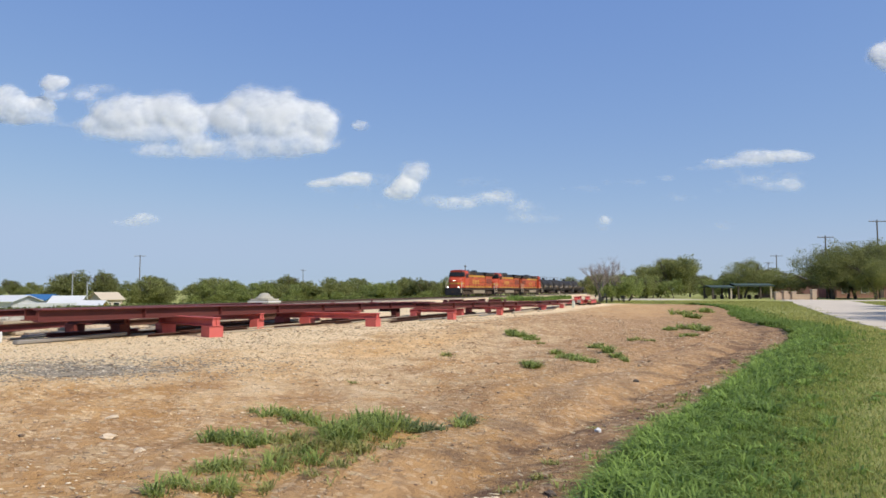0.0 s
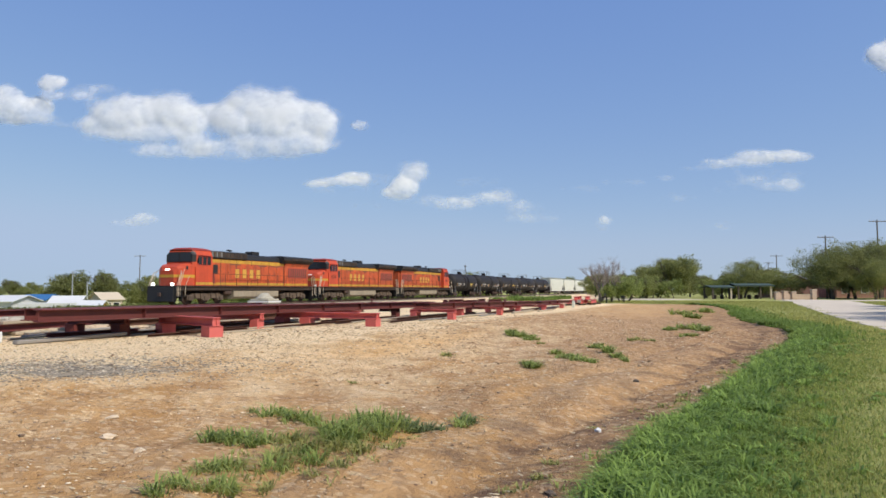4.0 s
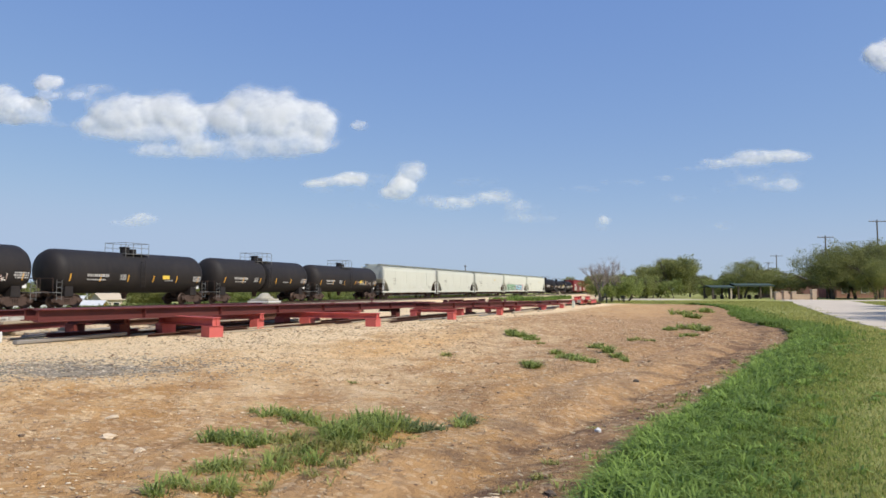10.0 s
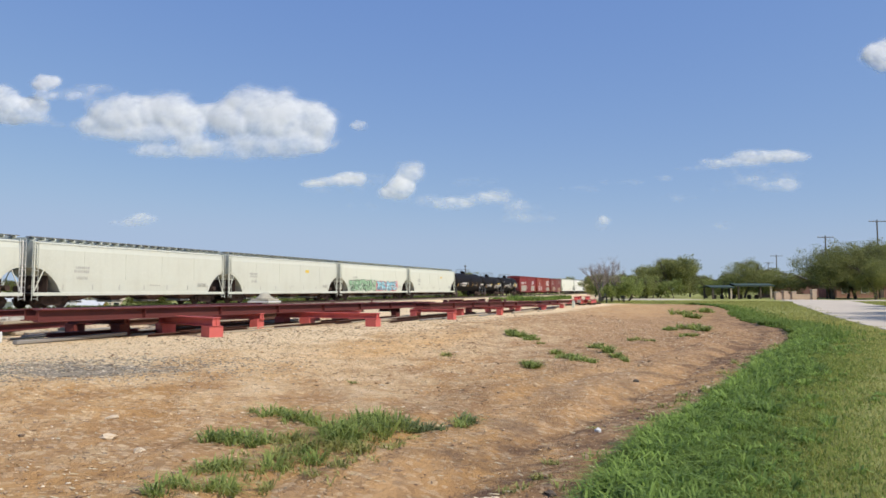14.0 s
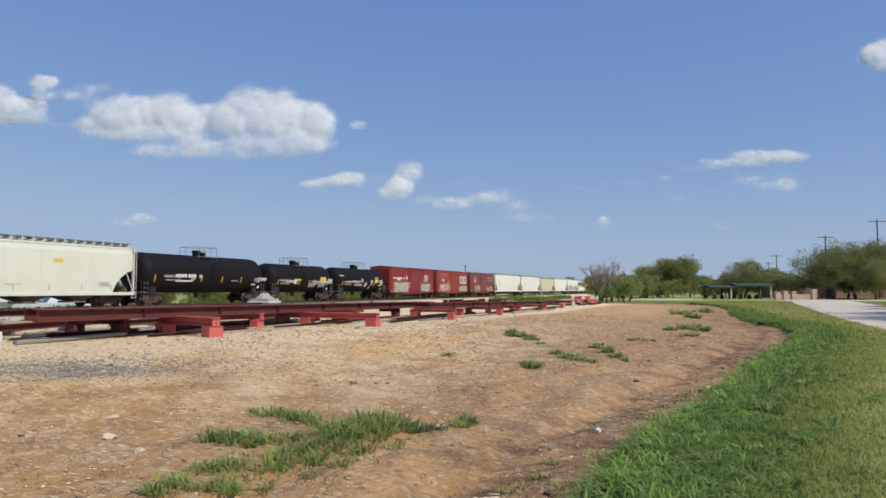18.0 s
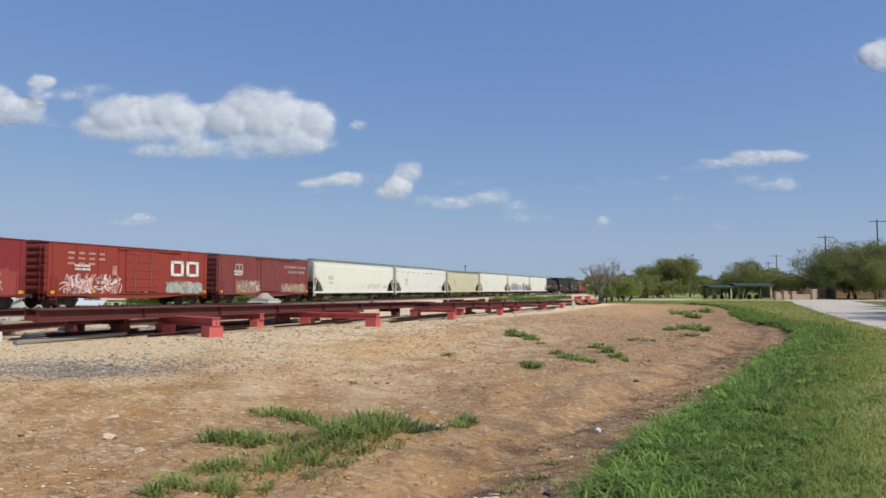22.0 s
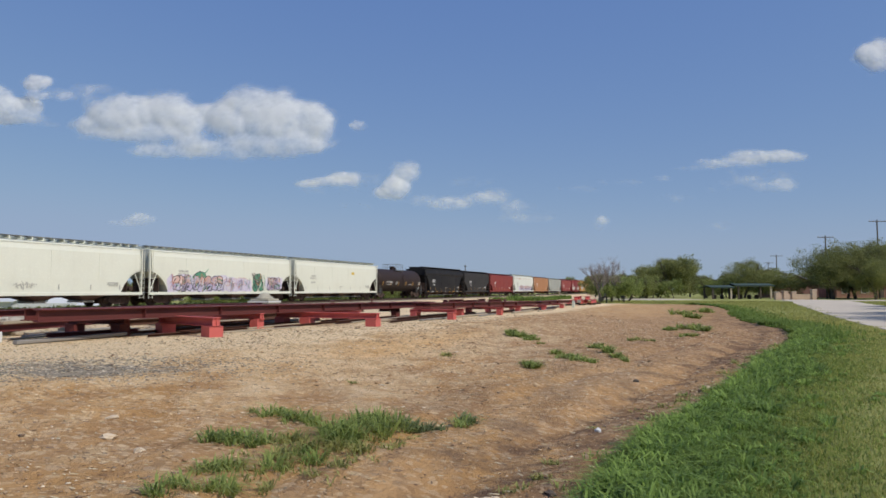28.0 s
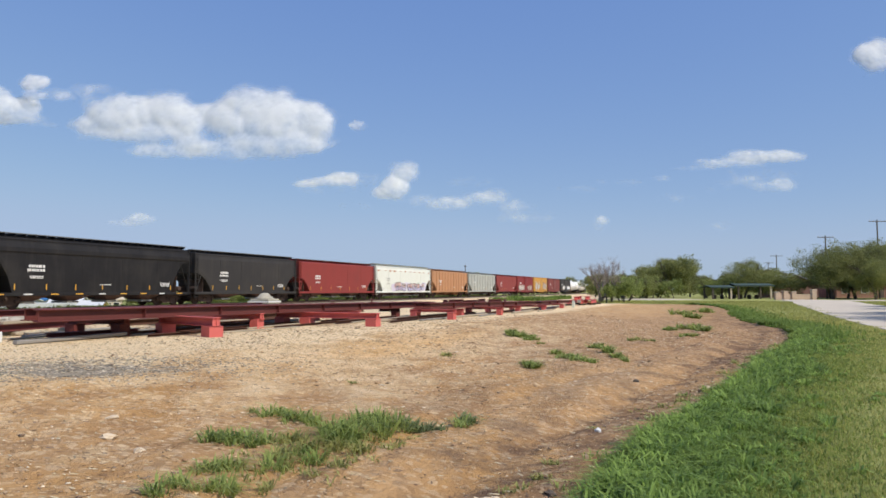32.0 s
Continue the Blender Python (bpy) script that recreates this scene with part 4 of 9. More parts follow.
# a pale domed lid on flat slabs, in front of the track
def domed_cover(a, b):
    z = plateau_z(a, b)
    t = tagged(new("domed_cover"), "pale domed concrete cover on grey slabs", "concrete cover")
    t.matrix_basis = pose(*ab(a, b), z, 0, 0, -20) @ Matrix.Diagonal((0.76, 0.76, 1, 1))
    part("base", Geo().box((0, 0, 0.33), (1.9, 1.7, 0.7), 0.03), M_DOME, t)
    part("slab", Geo().box((0, 0, 0.74), (2.1, 1.9, 0.12), 0.03), M_ENDGREY, t)
    part("slab", Geo().box((0, 0, 0.87), (1.8, 1.6, 0.14), 0.03), M_DOME, t)
    part("dome", Geo().turn([(0.94, 0.8), (1.02, 0.72), (1.12, 0.5), (1.24, 0.42), (1.3, 0.26), (1.32, 0.05)], "z", 20), M_DOME, t, smooth=True)


domed_cover(37.8, -26.5)

# ---- the train: x forward, y towards the camera's side, z up from the rail ----
WHEEL = Geo().turn([(-0.07, 0.44), (-0.065, 0.49), (-0.03, 0.49), (-0.03, 0.46), (0.06, 0.455), (0.07, 0.40), (0.03, 0.37), (0.02, 0.16), (0.07, 0.13), (0.07, 0.02)], "y", 22).mesh("wheel", True)
SIDEFRAME = Geo().slab([(-1.25, 0.62), (-1.2, 0.42), (-0.85, 0.38), (-0.5, 0.22), (0.5, 0.22), (0.85, 0.38), (1.2, 0.42), (1.25, 0.62), (0.6, 0.82), (-0.6, 0.82)], -0.07, 0.07)
for k in (-0.16, 0.0, 0.16):
    SIDEFRAME.tube((k, 0.0, 0.3), (k, 0.09, 0.66), 0.07, n=8)
for k in (-0.89, 0.89):
    SIDEFRAME.turn([(0.0, 0.14), (0.1, 0.14), (0.14, 0.08)], "y", 10, (k, 0.02, 0.49))
SIDEFRAME = SIDEFRAME.mesh("sideframe")
BOLSTER = Geo().box((0, 0, 0.62), (0.4, 2.0, 0.26), 0.03).tube((-0.89, -0.75, 0.49), (-0.89, 0.75, 0.49), 0.08).tube((0.89, -0.75, 0.49), (0.89, 0.75, 0.49), 0.08).mesh("bolster")
COUPLER = Geo().box((0.0, 0, 0.85), (0.7, 0.18, 0.2), 0.03).box((0.36, 0.03, 0.85), (0.18, 0.28, 0.3), 0.05).mesh("coupler")


def truck(car, x, base=0.89):
    t = tagged(new("truck"), "grimy steel truck with two axles")
    t.parent = car
    t.matrix_basis = pose(x, 0, 0)
    part("bolster", BOLSTER, M_UNDER, t)
    for sd in (-1, 1):
        part("sideframe", SIDEFRAME, M_UNDER, t, at=pose(0, sd * 1.0, 0, 0, 0, 0 if sd > 0 else 180))
        for k in (-base, base):
            part("wheel", WHEEL, M_WHEEL, t, at=pose(k, sd * 0.76, 0.49, 0, 0, 0 if sd > 0 else 180))
    return t


def running_gear(car, half, inset=1.9):
    for k in (-1, 1):
        truck(car, k * (half - inset))
        part("coupler", COUPLER, M_UNDER, car, at=pose(k * (half - 0.42), 0, 0, 0, 0, 0 if k > 0 else 180))


def bars(rects, y, thick=0.006):
    """Stencilled marks that cannot be read: thin bars on a side at y."""
    g = Geo()
    for x, z, w, h in rects:
        g.box((x, y, z), (w, thick, h))
    return g


def strips(name, rects, y, material, parent, label="", thick=0.006):
    """Strips that can be told apart, each a part of its own."""
    for x, z, w, h in rects:
        part(name, Geo().box((x, y, z), (w, thick, h)), material, parent, label)


def stencil_rows(rng, x, z, w, rows, h=0.16):
    out = []
    for r in range(rows):
        u = x
        while u < x + w:
            k = rng.uniform(0.07, 0.14)
            out.append((u, z - r * h * 1.5, k, h))
            u += k + 0.05
    return out


def spray(rng, x0, x1, z0, z1, y, n, per=16, big=1.0):
    """Spray-painted shapes: soft patches under many crossing strokes."""
    g = Geo()
    lay_y = y
    for i in range(n):
        cx, cz = x0 + (x1 - x0) * (i + 0.5) / n, (z0 + z1) / 2
        w, h = (x1 - x0) / n * 0.6, (z1 - z0) / 2
        if big >= 1.0:
            for k in range(3):
                lay_y += 0.0005
                m, ph = rng.integers(2, 6), rng.uniform(0, 6.3)
                sw, sh = w * rng.uniform(0.5, 0.95), h * rng.uniform(0.4, 0.9)
                ox, oz = rng.uniform(-0.3, 0.3) * w, rng.uniform(-0.3, 0.3) * h
                pts = []
                for q in range(16):
                    an = 2 * math.pi * q / 16
                    rr = 1 + 0.22 * math.sin(m * an + ph) + 0.12 * math.sin(5 * an + 2 * ph)
                    pts.append((cx + ox + sw * rr * math.cos(an), lay_y, min(max(cz + oz + sh * rr * math.sin(an), z0), z1)))
                g.add(pts, [tuple(range(15, -1, -1))])
        for k in range(per):
            lay_y += 0.0002
            an, l, t = rng.uniform(0, 3.14), h * rng.uniform(0.25, 0.8), rng.uniform(0.03, 0.11) * (0.6 + 0.4 * big)
            ox, oz = cx + rng.uniform(-0.9, 0.9) * w, cz + rng.uniform(-0.7, 0.7) * h
            bend = rng.uniform(-0.5, 0.5) * l
            ca, sa = math.cos(an), math.sin(an)
            left, right = [], []
            for q in range(5):
                u = (q / 2 - 1) * l
                v = bend * (1 - (q / 2 - 1) ** 2)
                for side, s in ((left, t / 2), (right, -t / 2)):
                    side.append((ox + ca * u - sa * (v + s), lay_y, min(max(oz + sa * u + ca * (v + s), z0), z1)))
            g.add(left + right, [(q + 1, q, q + 5, q + 6) for q in range(4)])
    return g


def fill(rng, x0, x1, z0, z1, y, lobes=9):
    """A flat painted field with a wavering upper edge."""
    n = 40
    ph = rng.uniform(0, 6.3, 3)
    top = [z1 - (z1 - z0) * (0.08 + 0.07 * math.sin(lobes * q / n * 6.3 + ph[0]) + 0.06 * math.sin(2.7 * lobes * q / n * 6.3 + ph[1])) for q in range(n + 1)]
    xs = [x0 + (x1 - x0) * q / n + 0.05 * math.sin(3 * q + ph[2]) for q in range(n + 1)]
    g = Geo()
    g.add([(x, y, z0) for x in xs] + [(x, y, z) for x, z in zip(xs, top)], [(q + 1, q, n + 1 + q, n + 2 + q) for q in range(n)])
    return g


def lettered_piece(rng, car, x0, x1, z0, z1, y, n, fills, outline, halo=None):
    """A spray-painted piece: a cloud of background colour, fat interlocked shapes with outlines, and highlights."""
    w, h = (x1 - x0) / n, z1 - z0

    def blob(g, cx, cz, rx, rz, yy, lobes, ph, wob):
        pts = []
        for q in range(22):
            an = 2 * math.pi * q / 22
            sq = 1.0 / max(abs(math.cos(an)), abs(math.sin(an))) ** 0.55
            rr = sq * (1 + wob * math.sin(lobes * an + ph) + 0.5 * wob * math.sin(5 * an + 2 * ph))
            pts.append((cx + rx * rr * math.cos(an), yy, min(max(cz + rz * rr * math.sin(an), z0 - 0.1), z1 + 0.12)))
        g.add(pts, [tuple(range(21, -1, -1))])

    if halo is not None:
        g = Geo()
        for i in range(n + 3):
            blob(g, x0 + (x1 - x0) * i / (n + 2), z0 + h * rng.uniform(0.35, 0.65), w * 0.62, h * rng.uniform(0.42, 0.6), y + 0.0004 * i, int(rng.integers(3, 6)), rng.uniform(0, 6.3), 0.09)
        part("painted_field", g, halo, car, "cloud of spray paint behind the letters", kind="stuff")
    gleam, cutouts = Geo(), Geo()
    base = y + 0.0004 * (n + 4)
    for i in range(n):
        cx, cz, yy = x0 + w * (i + 0.5) + rng.uniform(-0.1, 0.1) * w, (z0 + z1) / 2 + rng.uniform(-0.07, 0.07) * h, base + 0.003 * i
        edge, body = Geo(), Geo()
        for k in range(2):
            ox, oz = rng.uniform(-0.22, 0.22) * w, (k - 0.5) * h * 0.42
            rx, rz, lobes, ph = w * rng.uniform(0.36, 0.48), h * rng.uniform(0.2, 0.27), int(rng.integers(2, 5)), rng.uniform(0, 6.3)
            blob(edge, cx + ox, cz + oz, rx + 0.06, rz + 0.06, yy + 0.001 * k, lobes, ph, 0.13)
            blob(body, cx + ox, cz + oz, rx, rz, yy + 0.001 * k + 0.0005, lobes, ph, 0.13)
        letter = part("letter_fill", body, fills, car, "fat spray-painted shape")
        part("letter_outline", edge, outline, letter, "outline of a spray-painted shape")
        top = yy + 0.0022
        for k in range(3):
            an, l, t = rng.uniform(0.3, 2.8), h * rng.uniform(0.1, 0.24), rng.uniform(0.035, 0.07)
            ox, oz = cx + rng.uniform(-0.3, 0.3) * w, cz + rng.uniform(-0.3, 0.3) * h
            ca, sa = math.cos(an), math.sin(an)
            quad = [(ox + ca * u - sa * v, top + 0.0002 * k, oz + sa * u + ca * v) for u, v in ((-l, -t), (-l * 0.3, -t * 1.6), (l, -t * 0.4), (l * 0.4, t), (-l * 0.8, t))]
            (gleam if k == 0 else cutouts).add(quad, [(4, 3, 2, 1, 0)])
    part("letter_cutouts", cutouts, outline, car, "dark strokes in the spray-painted shapes", kind="stuff")
    part("letter_gleam", gleam, M_STENCIL, car, "pale gleams on the spray-painted shapes", kind="stuff")


def ladder(x, y, z0, z1, width=0.4, along="x", r=0.018):
    g = Geo()
    d = (width / 2, 0) if along == "x" else (0, width / 2)
    for s in (-1, 1):
        g.tube((x + s * d[0], y + s * d[1], z0), (x + s * d[0], y + s * d[1], z1), r, n=6)
    k = z0 + 0.12
    while k < z1:
        g.tube((x - d[0], y - d[1], k), (x + d[0], y + d[1], k), r * 0.9, n=6)
        k += 0.36
    return g


def tank_car(length, label, material=None, radius=1.5, seed=0, bands=(), lining=None, marks=()):
    """A tank car; bands: places of dark insulation bands along it."""
    material = material or M_TANKBLACK
    rng = np.random.default_rng(100 + seed)
    car = tagged(new("tank_car"), label, "tank car", group="cars of the train")
    half = length / 2
    tl = half - 0.75
    zc = 1.0 + radius
    prof = [(-tl, 0.02), (-tl + 0.05, radius * 0.42), (-tl + 0.17, radius * 0.7), (-tl + 0.36, radius * 0.89), (-tl + 0.62, radius * 0.98), (-tl + 0.85, radius)]
    prof = prof + [(-x, r) for x, r in prof[::-1]]
    tank = part("tank", Geo().turn(prof, "x", 40, (0, 0, zc)), material, car, smooth=True)
    for x in bands:
        part("jacket_band", Geo().turn([(-0.28, radius), (-0.27, radius + 0.02), (0.27, radius + 0.02), (0.28, radius)], "x", 40, (x, 0, zc)), M_TANKDEEP, tank, "dark seam band", smooth=True)
    for k in (-1, 1):
        x = k * (half - 1.95)
        part("stub_sill", Geo().box((k * (half - 1.7), 0, 0.95), (2.6, 0.5, 0.36), 0.03), M_UNDER, car)
        part("saddle", Geo().slab([(x - 0.35, 0.8), (x + 0.35, 0.8), (x + 0.3, 1.5), (x - 0.3, 1.5)], -1.15, 1.15), M_TANKBLACK, car)
        part("end_platform", Geo().box((k * (half - 0.72), 0, 1.06), (0.6, 2.9, 0.05), 0.01), M_GRATE, car)
        rail = Geo()
        for y in (-1.4, 0, 1.4):
            rail.tube((k * (half - 0.48), y, 1.08), (k * (half - 0.48), y, 2.0), 0.02, n=6)
        rail.tube((k * (half - 0.48), -1.4, 2.0), (k * (half - 0.48), 1.4, 2.0), 0.02, n=6)
        part("end_handrail", rail, M_UNDER, car)
        part("ladder", ladder(k * (half - 0.95), 1.42, 0.55, 1.9), M_GRATE, car)
    # manway, fittings and platform railing on top
    top = zc + radius
    part("manway", Geo().turn([(-0.08, 0.34), (0.32, 0.34), (0.34, 0.4), (0.42, 0.4), (0.46, 0.3)], "z", 16, (0.25, 0, top)), material, car, smooth=False)
    part("valve_housing", Geo().box((-0.45, 0, top + 0.14), (0.5, 0.5, 0.34), 0.04), material, car)
    for sd in (-1, 1):
        part("top_platform", Geo().box((0, sd * 0.78, top - 0.12), (2.3, 0.5, 0.04)), M_GRATE, car)
    post = Geo().tube((0, 0, top - 0.35), (0, 0, top + 0.72), 0.02, n=6).mesh("railing_post")
    for sd in (-1, 1):
        for x in (-1.15, -0.4, 0.4, 1.15):
            part("railing_post", post, M_GRATE, car, at=pose(x, sd * 1.02, 0))
        for z in (0.72, 0.36):
            part("platform_rail", Geo().tube((-1.15, sd * 1.02, top + z), (1.15, sd * 1.02, top + z), 0.02, n=6), M_GRATE, car)
    for x in (-1.15, 1.15):
        part("platform_rail", Geo().tube((x, -1.02, top + 0.72), (x, 1.02, top + 0.72), 0.02, n=6), M_GRATE, car)
    part("side_ladder", ladder(0, radius + 0.09, 1.4, zc + 0.9, 0.42), material if material is not M_TANKWHITE else M_GRATE, car)
    part("bottom_outlet", Geo().turn([(0.55, 0.16), (0.75, 0.2), (1.1, 0.3)], "z", 12, (0.2, 0, 0)), M_UNDER, car)
    # side rail pipe, reflective tape and stencils on the curved flank
    def flank(z):
        return math.sqrt(max(radius ** 2 - (z - zc) ** 2, 0.01)) + 0.012
    zt = zc - 0.35
    n = 6 if lining is None else lining
    for i in range(n):
        x = -tl + 1.0 + (2 * tl - 2.0) * i / (n - 1)
        z = zt - 0.1
        part("reflective_tape", Geo().loft([[(x - 0.05, flank(q) - 0.01, q), (x + 0.05, flank(q) - 0.01, q), (x + 0.05, flank(q), q), (x - 0.05, flank(q), q)] for q in (z - 0.26, z, z + 0.26)]), M_REFLECT, car, "yellow reflective tape")
    g = Geo()
    x0 = tl * rng.uniform(0.42, 0.5)
    for x, z, w, h in stencil_rows(rng, x0, zt + 0.08, 1.9, 1, 0.19) + stencil_rows(rng, x0 + 0.2, zt - 0.22, 1.5, 1, 0.1) + stencil_rows(rng, x0 - 1.6, zt + 0.14, 0.5, 4, 0.07) + stencil_rows(rng, -tl * 0.9, zt + 0.1, 0.9, 3, 0.1) + stencil_rows(rng, -tl * 0.45, zt - 0.2, 0.8, 1, 0.1):
        g.box((x, flank(z), z), (w, 0.008, h))
    part("stencil_lettering", g, M_STENCIL_DULL, car, "illegible white stencilled lettering", kind="stuff")
    # panels and painted patches: share of the half length, height over the tape, width, height
    for u, dz, w, h, mat, lab in marks:
        z = zt + dz
        part("side_mark", Geo().loft([[(u * tl - w / 2, flank(q) - 0.008, q), (u * tl + w / 2, flank(q) - 0.008, q), (u * tl + w / 2, flank(q) + 0.006, q), (u * tl - w / 2, flank(q) + 0.006, q)] for q in (z - h / 2, z - h / 6, z + h / 6, z + h / 2)]), mat, car, lab)
    if seed % 2 == 0 and not marks:
        part("placard", Geo().box((-tl * 0.35, flank(zt + 0.05), zt + 0.05), (0.75, 0.008, 0.32)), M_PLACARD, car, "yellow notice panel")
    if seed % 3 == 1:
        part("spray_paint", spray(rng, -tl * 0.7, -tl * 0.2, 1.75, 2.3, radius - 0.0, 5, 7, 0.5), M_SPRAY_PALE, car, "pale spray-painted scrawl")
    part("placard", Geo().box((-tl + 0.62, flank(zt - 0.72) - 0.02, zt - 0.72), (0.28, 0.012, 0.28), 0, pose(0, 0, 0)), M_STENCIL, car, "white hazard placard")
    running_gear(car, half)
    return car


def hopper_car(length, label, material, top=4.72, seed=0, bays=4, straight=False, ribs=0, art=None, end_material=None, trough=True, rust=False, outlet_material=None, cap=False):
    """A covered hopper: rounded flanks, open ends with slope sheets, roof walk and outlet bays."""
    rng = np.random.default_rng(200 + seed)
    end_material = end_material or material
    car = tagged(new("covered_hopper"), label, "hopper car", group="cars of the train")
    half = length / 2
    e = half - 0.55
    zb = 1.02
    w = 1.58
    eave = top - 0.36

    def ring(x, z0):
        k = 0.98 if not straight else 1.0
        side = [(w * k, z0), (w, max(z0 + 0.3, 2.0)), (w, 3.4), (w * 0.995, eave - 0.5), (w * 0.95, eave - 0.16), (w * 0.86, eave - 0.02), (w * 0.4, eave + 0.1)]
        if straight:
            side = [(w, z0), (w, max(z0 + 0.3, 2.0)), (w, 3.3), (w, eave - 0.5), (w, eave - 0.1), (w * 0.96, eave), (w * 0.4, eave + 0.1)]
        return [(x, y, z) for y, z in side] + [(x, -y, z) for y, z in side[::-1]]

    st = [(-e, eave - 1.7), (-e + 0.55, eave - 1.85), (-e + 1.1, eave - 2.25), (-e + 1.55, eave - 2.75), (-e + 1.85, zb), (e - 1.85, zb), (e - 1.55, eave - 2.75), (e - 1.1, eave - 2.25), (e - 0.55, eave - 1.85), (e, eave - 1.7)]
    if cap:
        half_st = [(e, eave - 0.7), (e - 0.5, eave - 0.95), (e - 1.05, eave - 1.6), (e - 1.55, eave - 2.4), (e - 1.9, zb)]
        st = [(-x, z) for x, z in half_st] + half_st[::-1]
    body = part("body", Geo().loft([ring(x, z) for x, z in st]), material, car, smooth=False)
    for sd in (-1, 1):
        part("side_sill", Geo().box((0, sd * (w - 0.02), zb - 0.06), (2 * half - 0.7, 0.1, 0.22), 0.015), material, car)
        for i in range(1, 5):
            part("side_seam", Geo().box((-e + 2 * e * i / 5, sd * (w + 0.003), (2.0 + eave - 0.5) / 2), (0.03, 0.012, eave - 2.5)), material, car)
        if not straight:
            part("roof_edge", Geo().box((0, sd * (w * 0.955), eave - 0.1), (2 * e, 0.05, 0.07)), material, car)
        for k in (-1, 1):
            x = k * (half - 0.42)
            part("corner_post", Geo().box((x, sd * (w - 0.05), (zb + eave) / 2), (0.1, 0.09, eave - zb), 0.01), end_material, car)
            part("ladder", ladder(x - k * 0.03, sd * (w + 0.03), 0.55, eave + 0.1, 0.42), end_material, car)
            part("brace", Geo().tube((x, sd * (w - 0.06), zb), (x - k * 1.0, sd * (w - 0.06), eave - 1.2), 0.04, n=6), end_material, car)
    part("shear_plate", Geo().box((-half + 1.35, 0, zb - 0.08), (1.9, 2.9, 0.06)).box((half - 1.35, 0, zb - 0.08), (1.9, 2.9, 0.06)), M_UNDER, car)
    part("center_sill", Geo().box((0, 0, 0.86), (2 * half - 1.1, 0.34, 0.3), 0.02), M_UNDER, car)
    for k in (-1, 1):
        part("end_bulkhead", Geo().box((k * (half - 1.6), 0, 1.7), (0.05, 2.6, 1.3)), M_UNDER, car)
        part("end_gear", Geo().tube((k * (half - 1.0), 0.5, 1.35), (k * (half - 1.0), 1.1, 1.35), 0.18, n=12).box((k * (half - 1.0), -0.5, 1.3), (0.4, 0.6, 0.4), 0.04), M_UNDER, car)
    # outlet bays
    span = 2 * half - 5.2
    for i in range(bays):
        x = -span / 2 + span * (i + 0.5) / bays
        hw = span / bays * 0.42
        part("outlet_bay", Geo().loft([[(x - hw, -1.45, zb), (x + hw, -1.45, zb), (x + hw, 1.45, zb), (x - hw, 1.45, zb)],
                                       [(x - 0.35, -0.62, 0.5), (x + 0.35, -0.62, 0.5), (x + 0.35, 0.62, 0.5), (x - 0.35, 0.62, 0.5)]]), outlet_material or M_BAY, car)
        part("outlet_gate", Geo().box((x, 0, 0.42), (0.95, 1.5, 0.14), 0.02).tube((x, 0.7, 0.44), (x, 1.25, 0.44), 0.05), M_ENDGREY if outlet_material is None else outlet_material, car)
    # roof walk on brackets, hatches
    for sd in (-1, 1):
        part("roof_walk", Geo().box((0, sd * 0.95, top - 0.06), (2 * e + 0.3, 0.52, 0.045)), M_GRATE, car)
    bracket = Geo().box((0, 0, top - 0.16), (0.05, 2.46, 0.18)).mesh("walk_bracket")
    for i in range(25):
        part("walk_bracket", bracket, M_GRATE if i % 4 else material, car, at=pose(-e + 0.1 + (2 * e - 0.2) * i / 24, 0, 0))
    if trough:
        part("hatch_cover", Geo().box((0, 0, eave + 0.18), (2 * e - 1.4, 0.6, 0.2), 0.06), end_material, car)
    for i in range(ribs):
        x = -e + 1.7 + (2 * e - 3.4) * i / (ribs - 1)
        for sd in (-1, 1):
            part("side_post", Geo().box((x, sd * (w + 0.03), (zb + eave) / 2), (0.09, 0.07, eave - zb - 0.1), 0.01), material, car)
    if cap:
        prof = [(w + 0.02, eave - 0.95), (w + 0.07, eave - 0.85), (w + 0.06, eave - 0.6), (w - 0.04, eave - 0.3), (w - 0.25, eave - 0.06), (w - 0.6, eave + 0.1)]
        part("roof_cap", Geo().loft([[(x, y, z) for y, z in prof] + [(x, -y, z) for y, z in prof[::-1]] for x in (-e - 0.05, e + 0.05)]), material, car, "dark rounded roof side")
        for i in range(9):
            x = -e + 1.0 + (2 * e - 2.0) * i / 8
            part("sill_tape", Geo().box((x, w + 0.037, zb - 0.06), (0.6, 0.006, 0.07)), (M_REFLECT, M_STENCIL, M_REFLECT)[i % 3], car, "reflective tape on the sill")
    # stencils
    dark = material in (M_HOPPER, M_HOPPER_DULL, M_HOPPER_CREAM, M_HOPPER_RUSTY, M_HOPPER_TAN)
    rects = stencil_rows(rng, e - 4.0, 2.75, 1.1, 2, 0.17) + stencil_rows(rng, e - 3.9, 2.1, 0.9, 2, 0.07)
    rects += stencil_rows(rng, -e + 2.2, 1.75, 0.9, 3, 0.07) + stencil_rows(rng, rng.uniform(-2, 0), 1.6, 1.0, 1, 0.06)
    part("stencil_lettering", bars(rects, w + 0.012), M_STENCIL_GREY if dark else M_STENCIL, car, "illegible stencilled lettering", kind="stuff")
    tape = [(-e + 2.0 + (2 * e - 4.0) * i / 6, 1.42, 0.07, 0.36) for i in range(7)]
    strips("reflective_tape", tape, w + 0.01, M_REFLECT if not dark else M_STENCIL_GREY, car)
    if seed in (2, 4, 15) and dark:
        part("placard", bars([(-e + 6.4, 3.2, 0.7, 0.28)], w + 0.012), M_PLACARD, car, "small yellow notice panel")
    if rust:
        for i in range(11):
            x = -e + 0.8 + (2 * e - 1.6) * i / 10 + rng.uniform(-0.3, 0.3)
            ww, hh = rng.uniform(0.25, 0.6), rng.uniform(0.06, 0.2)
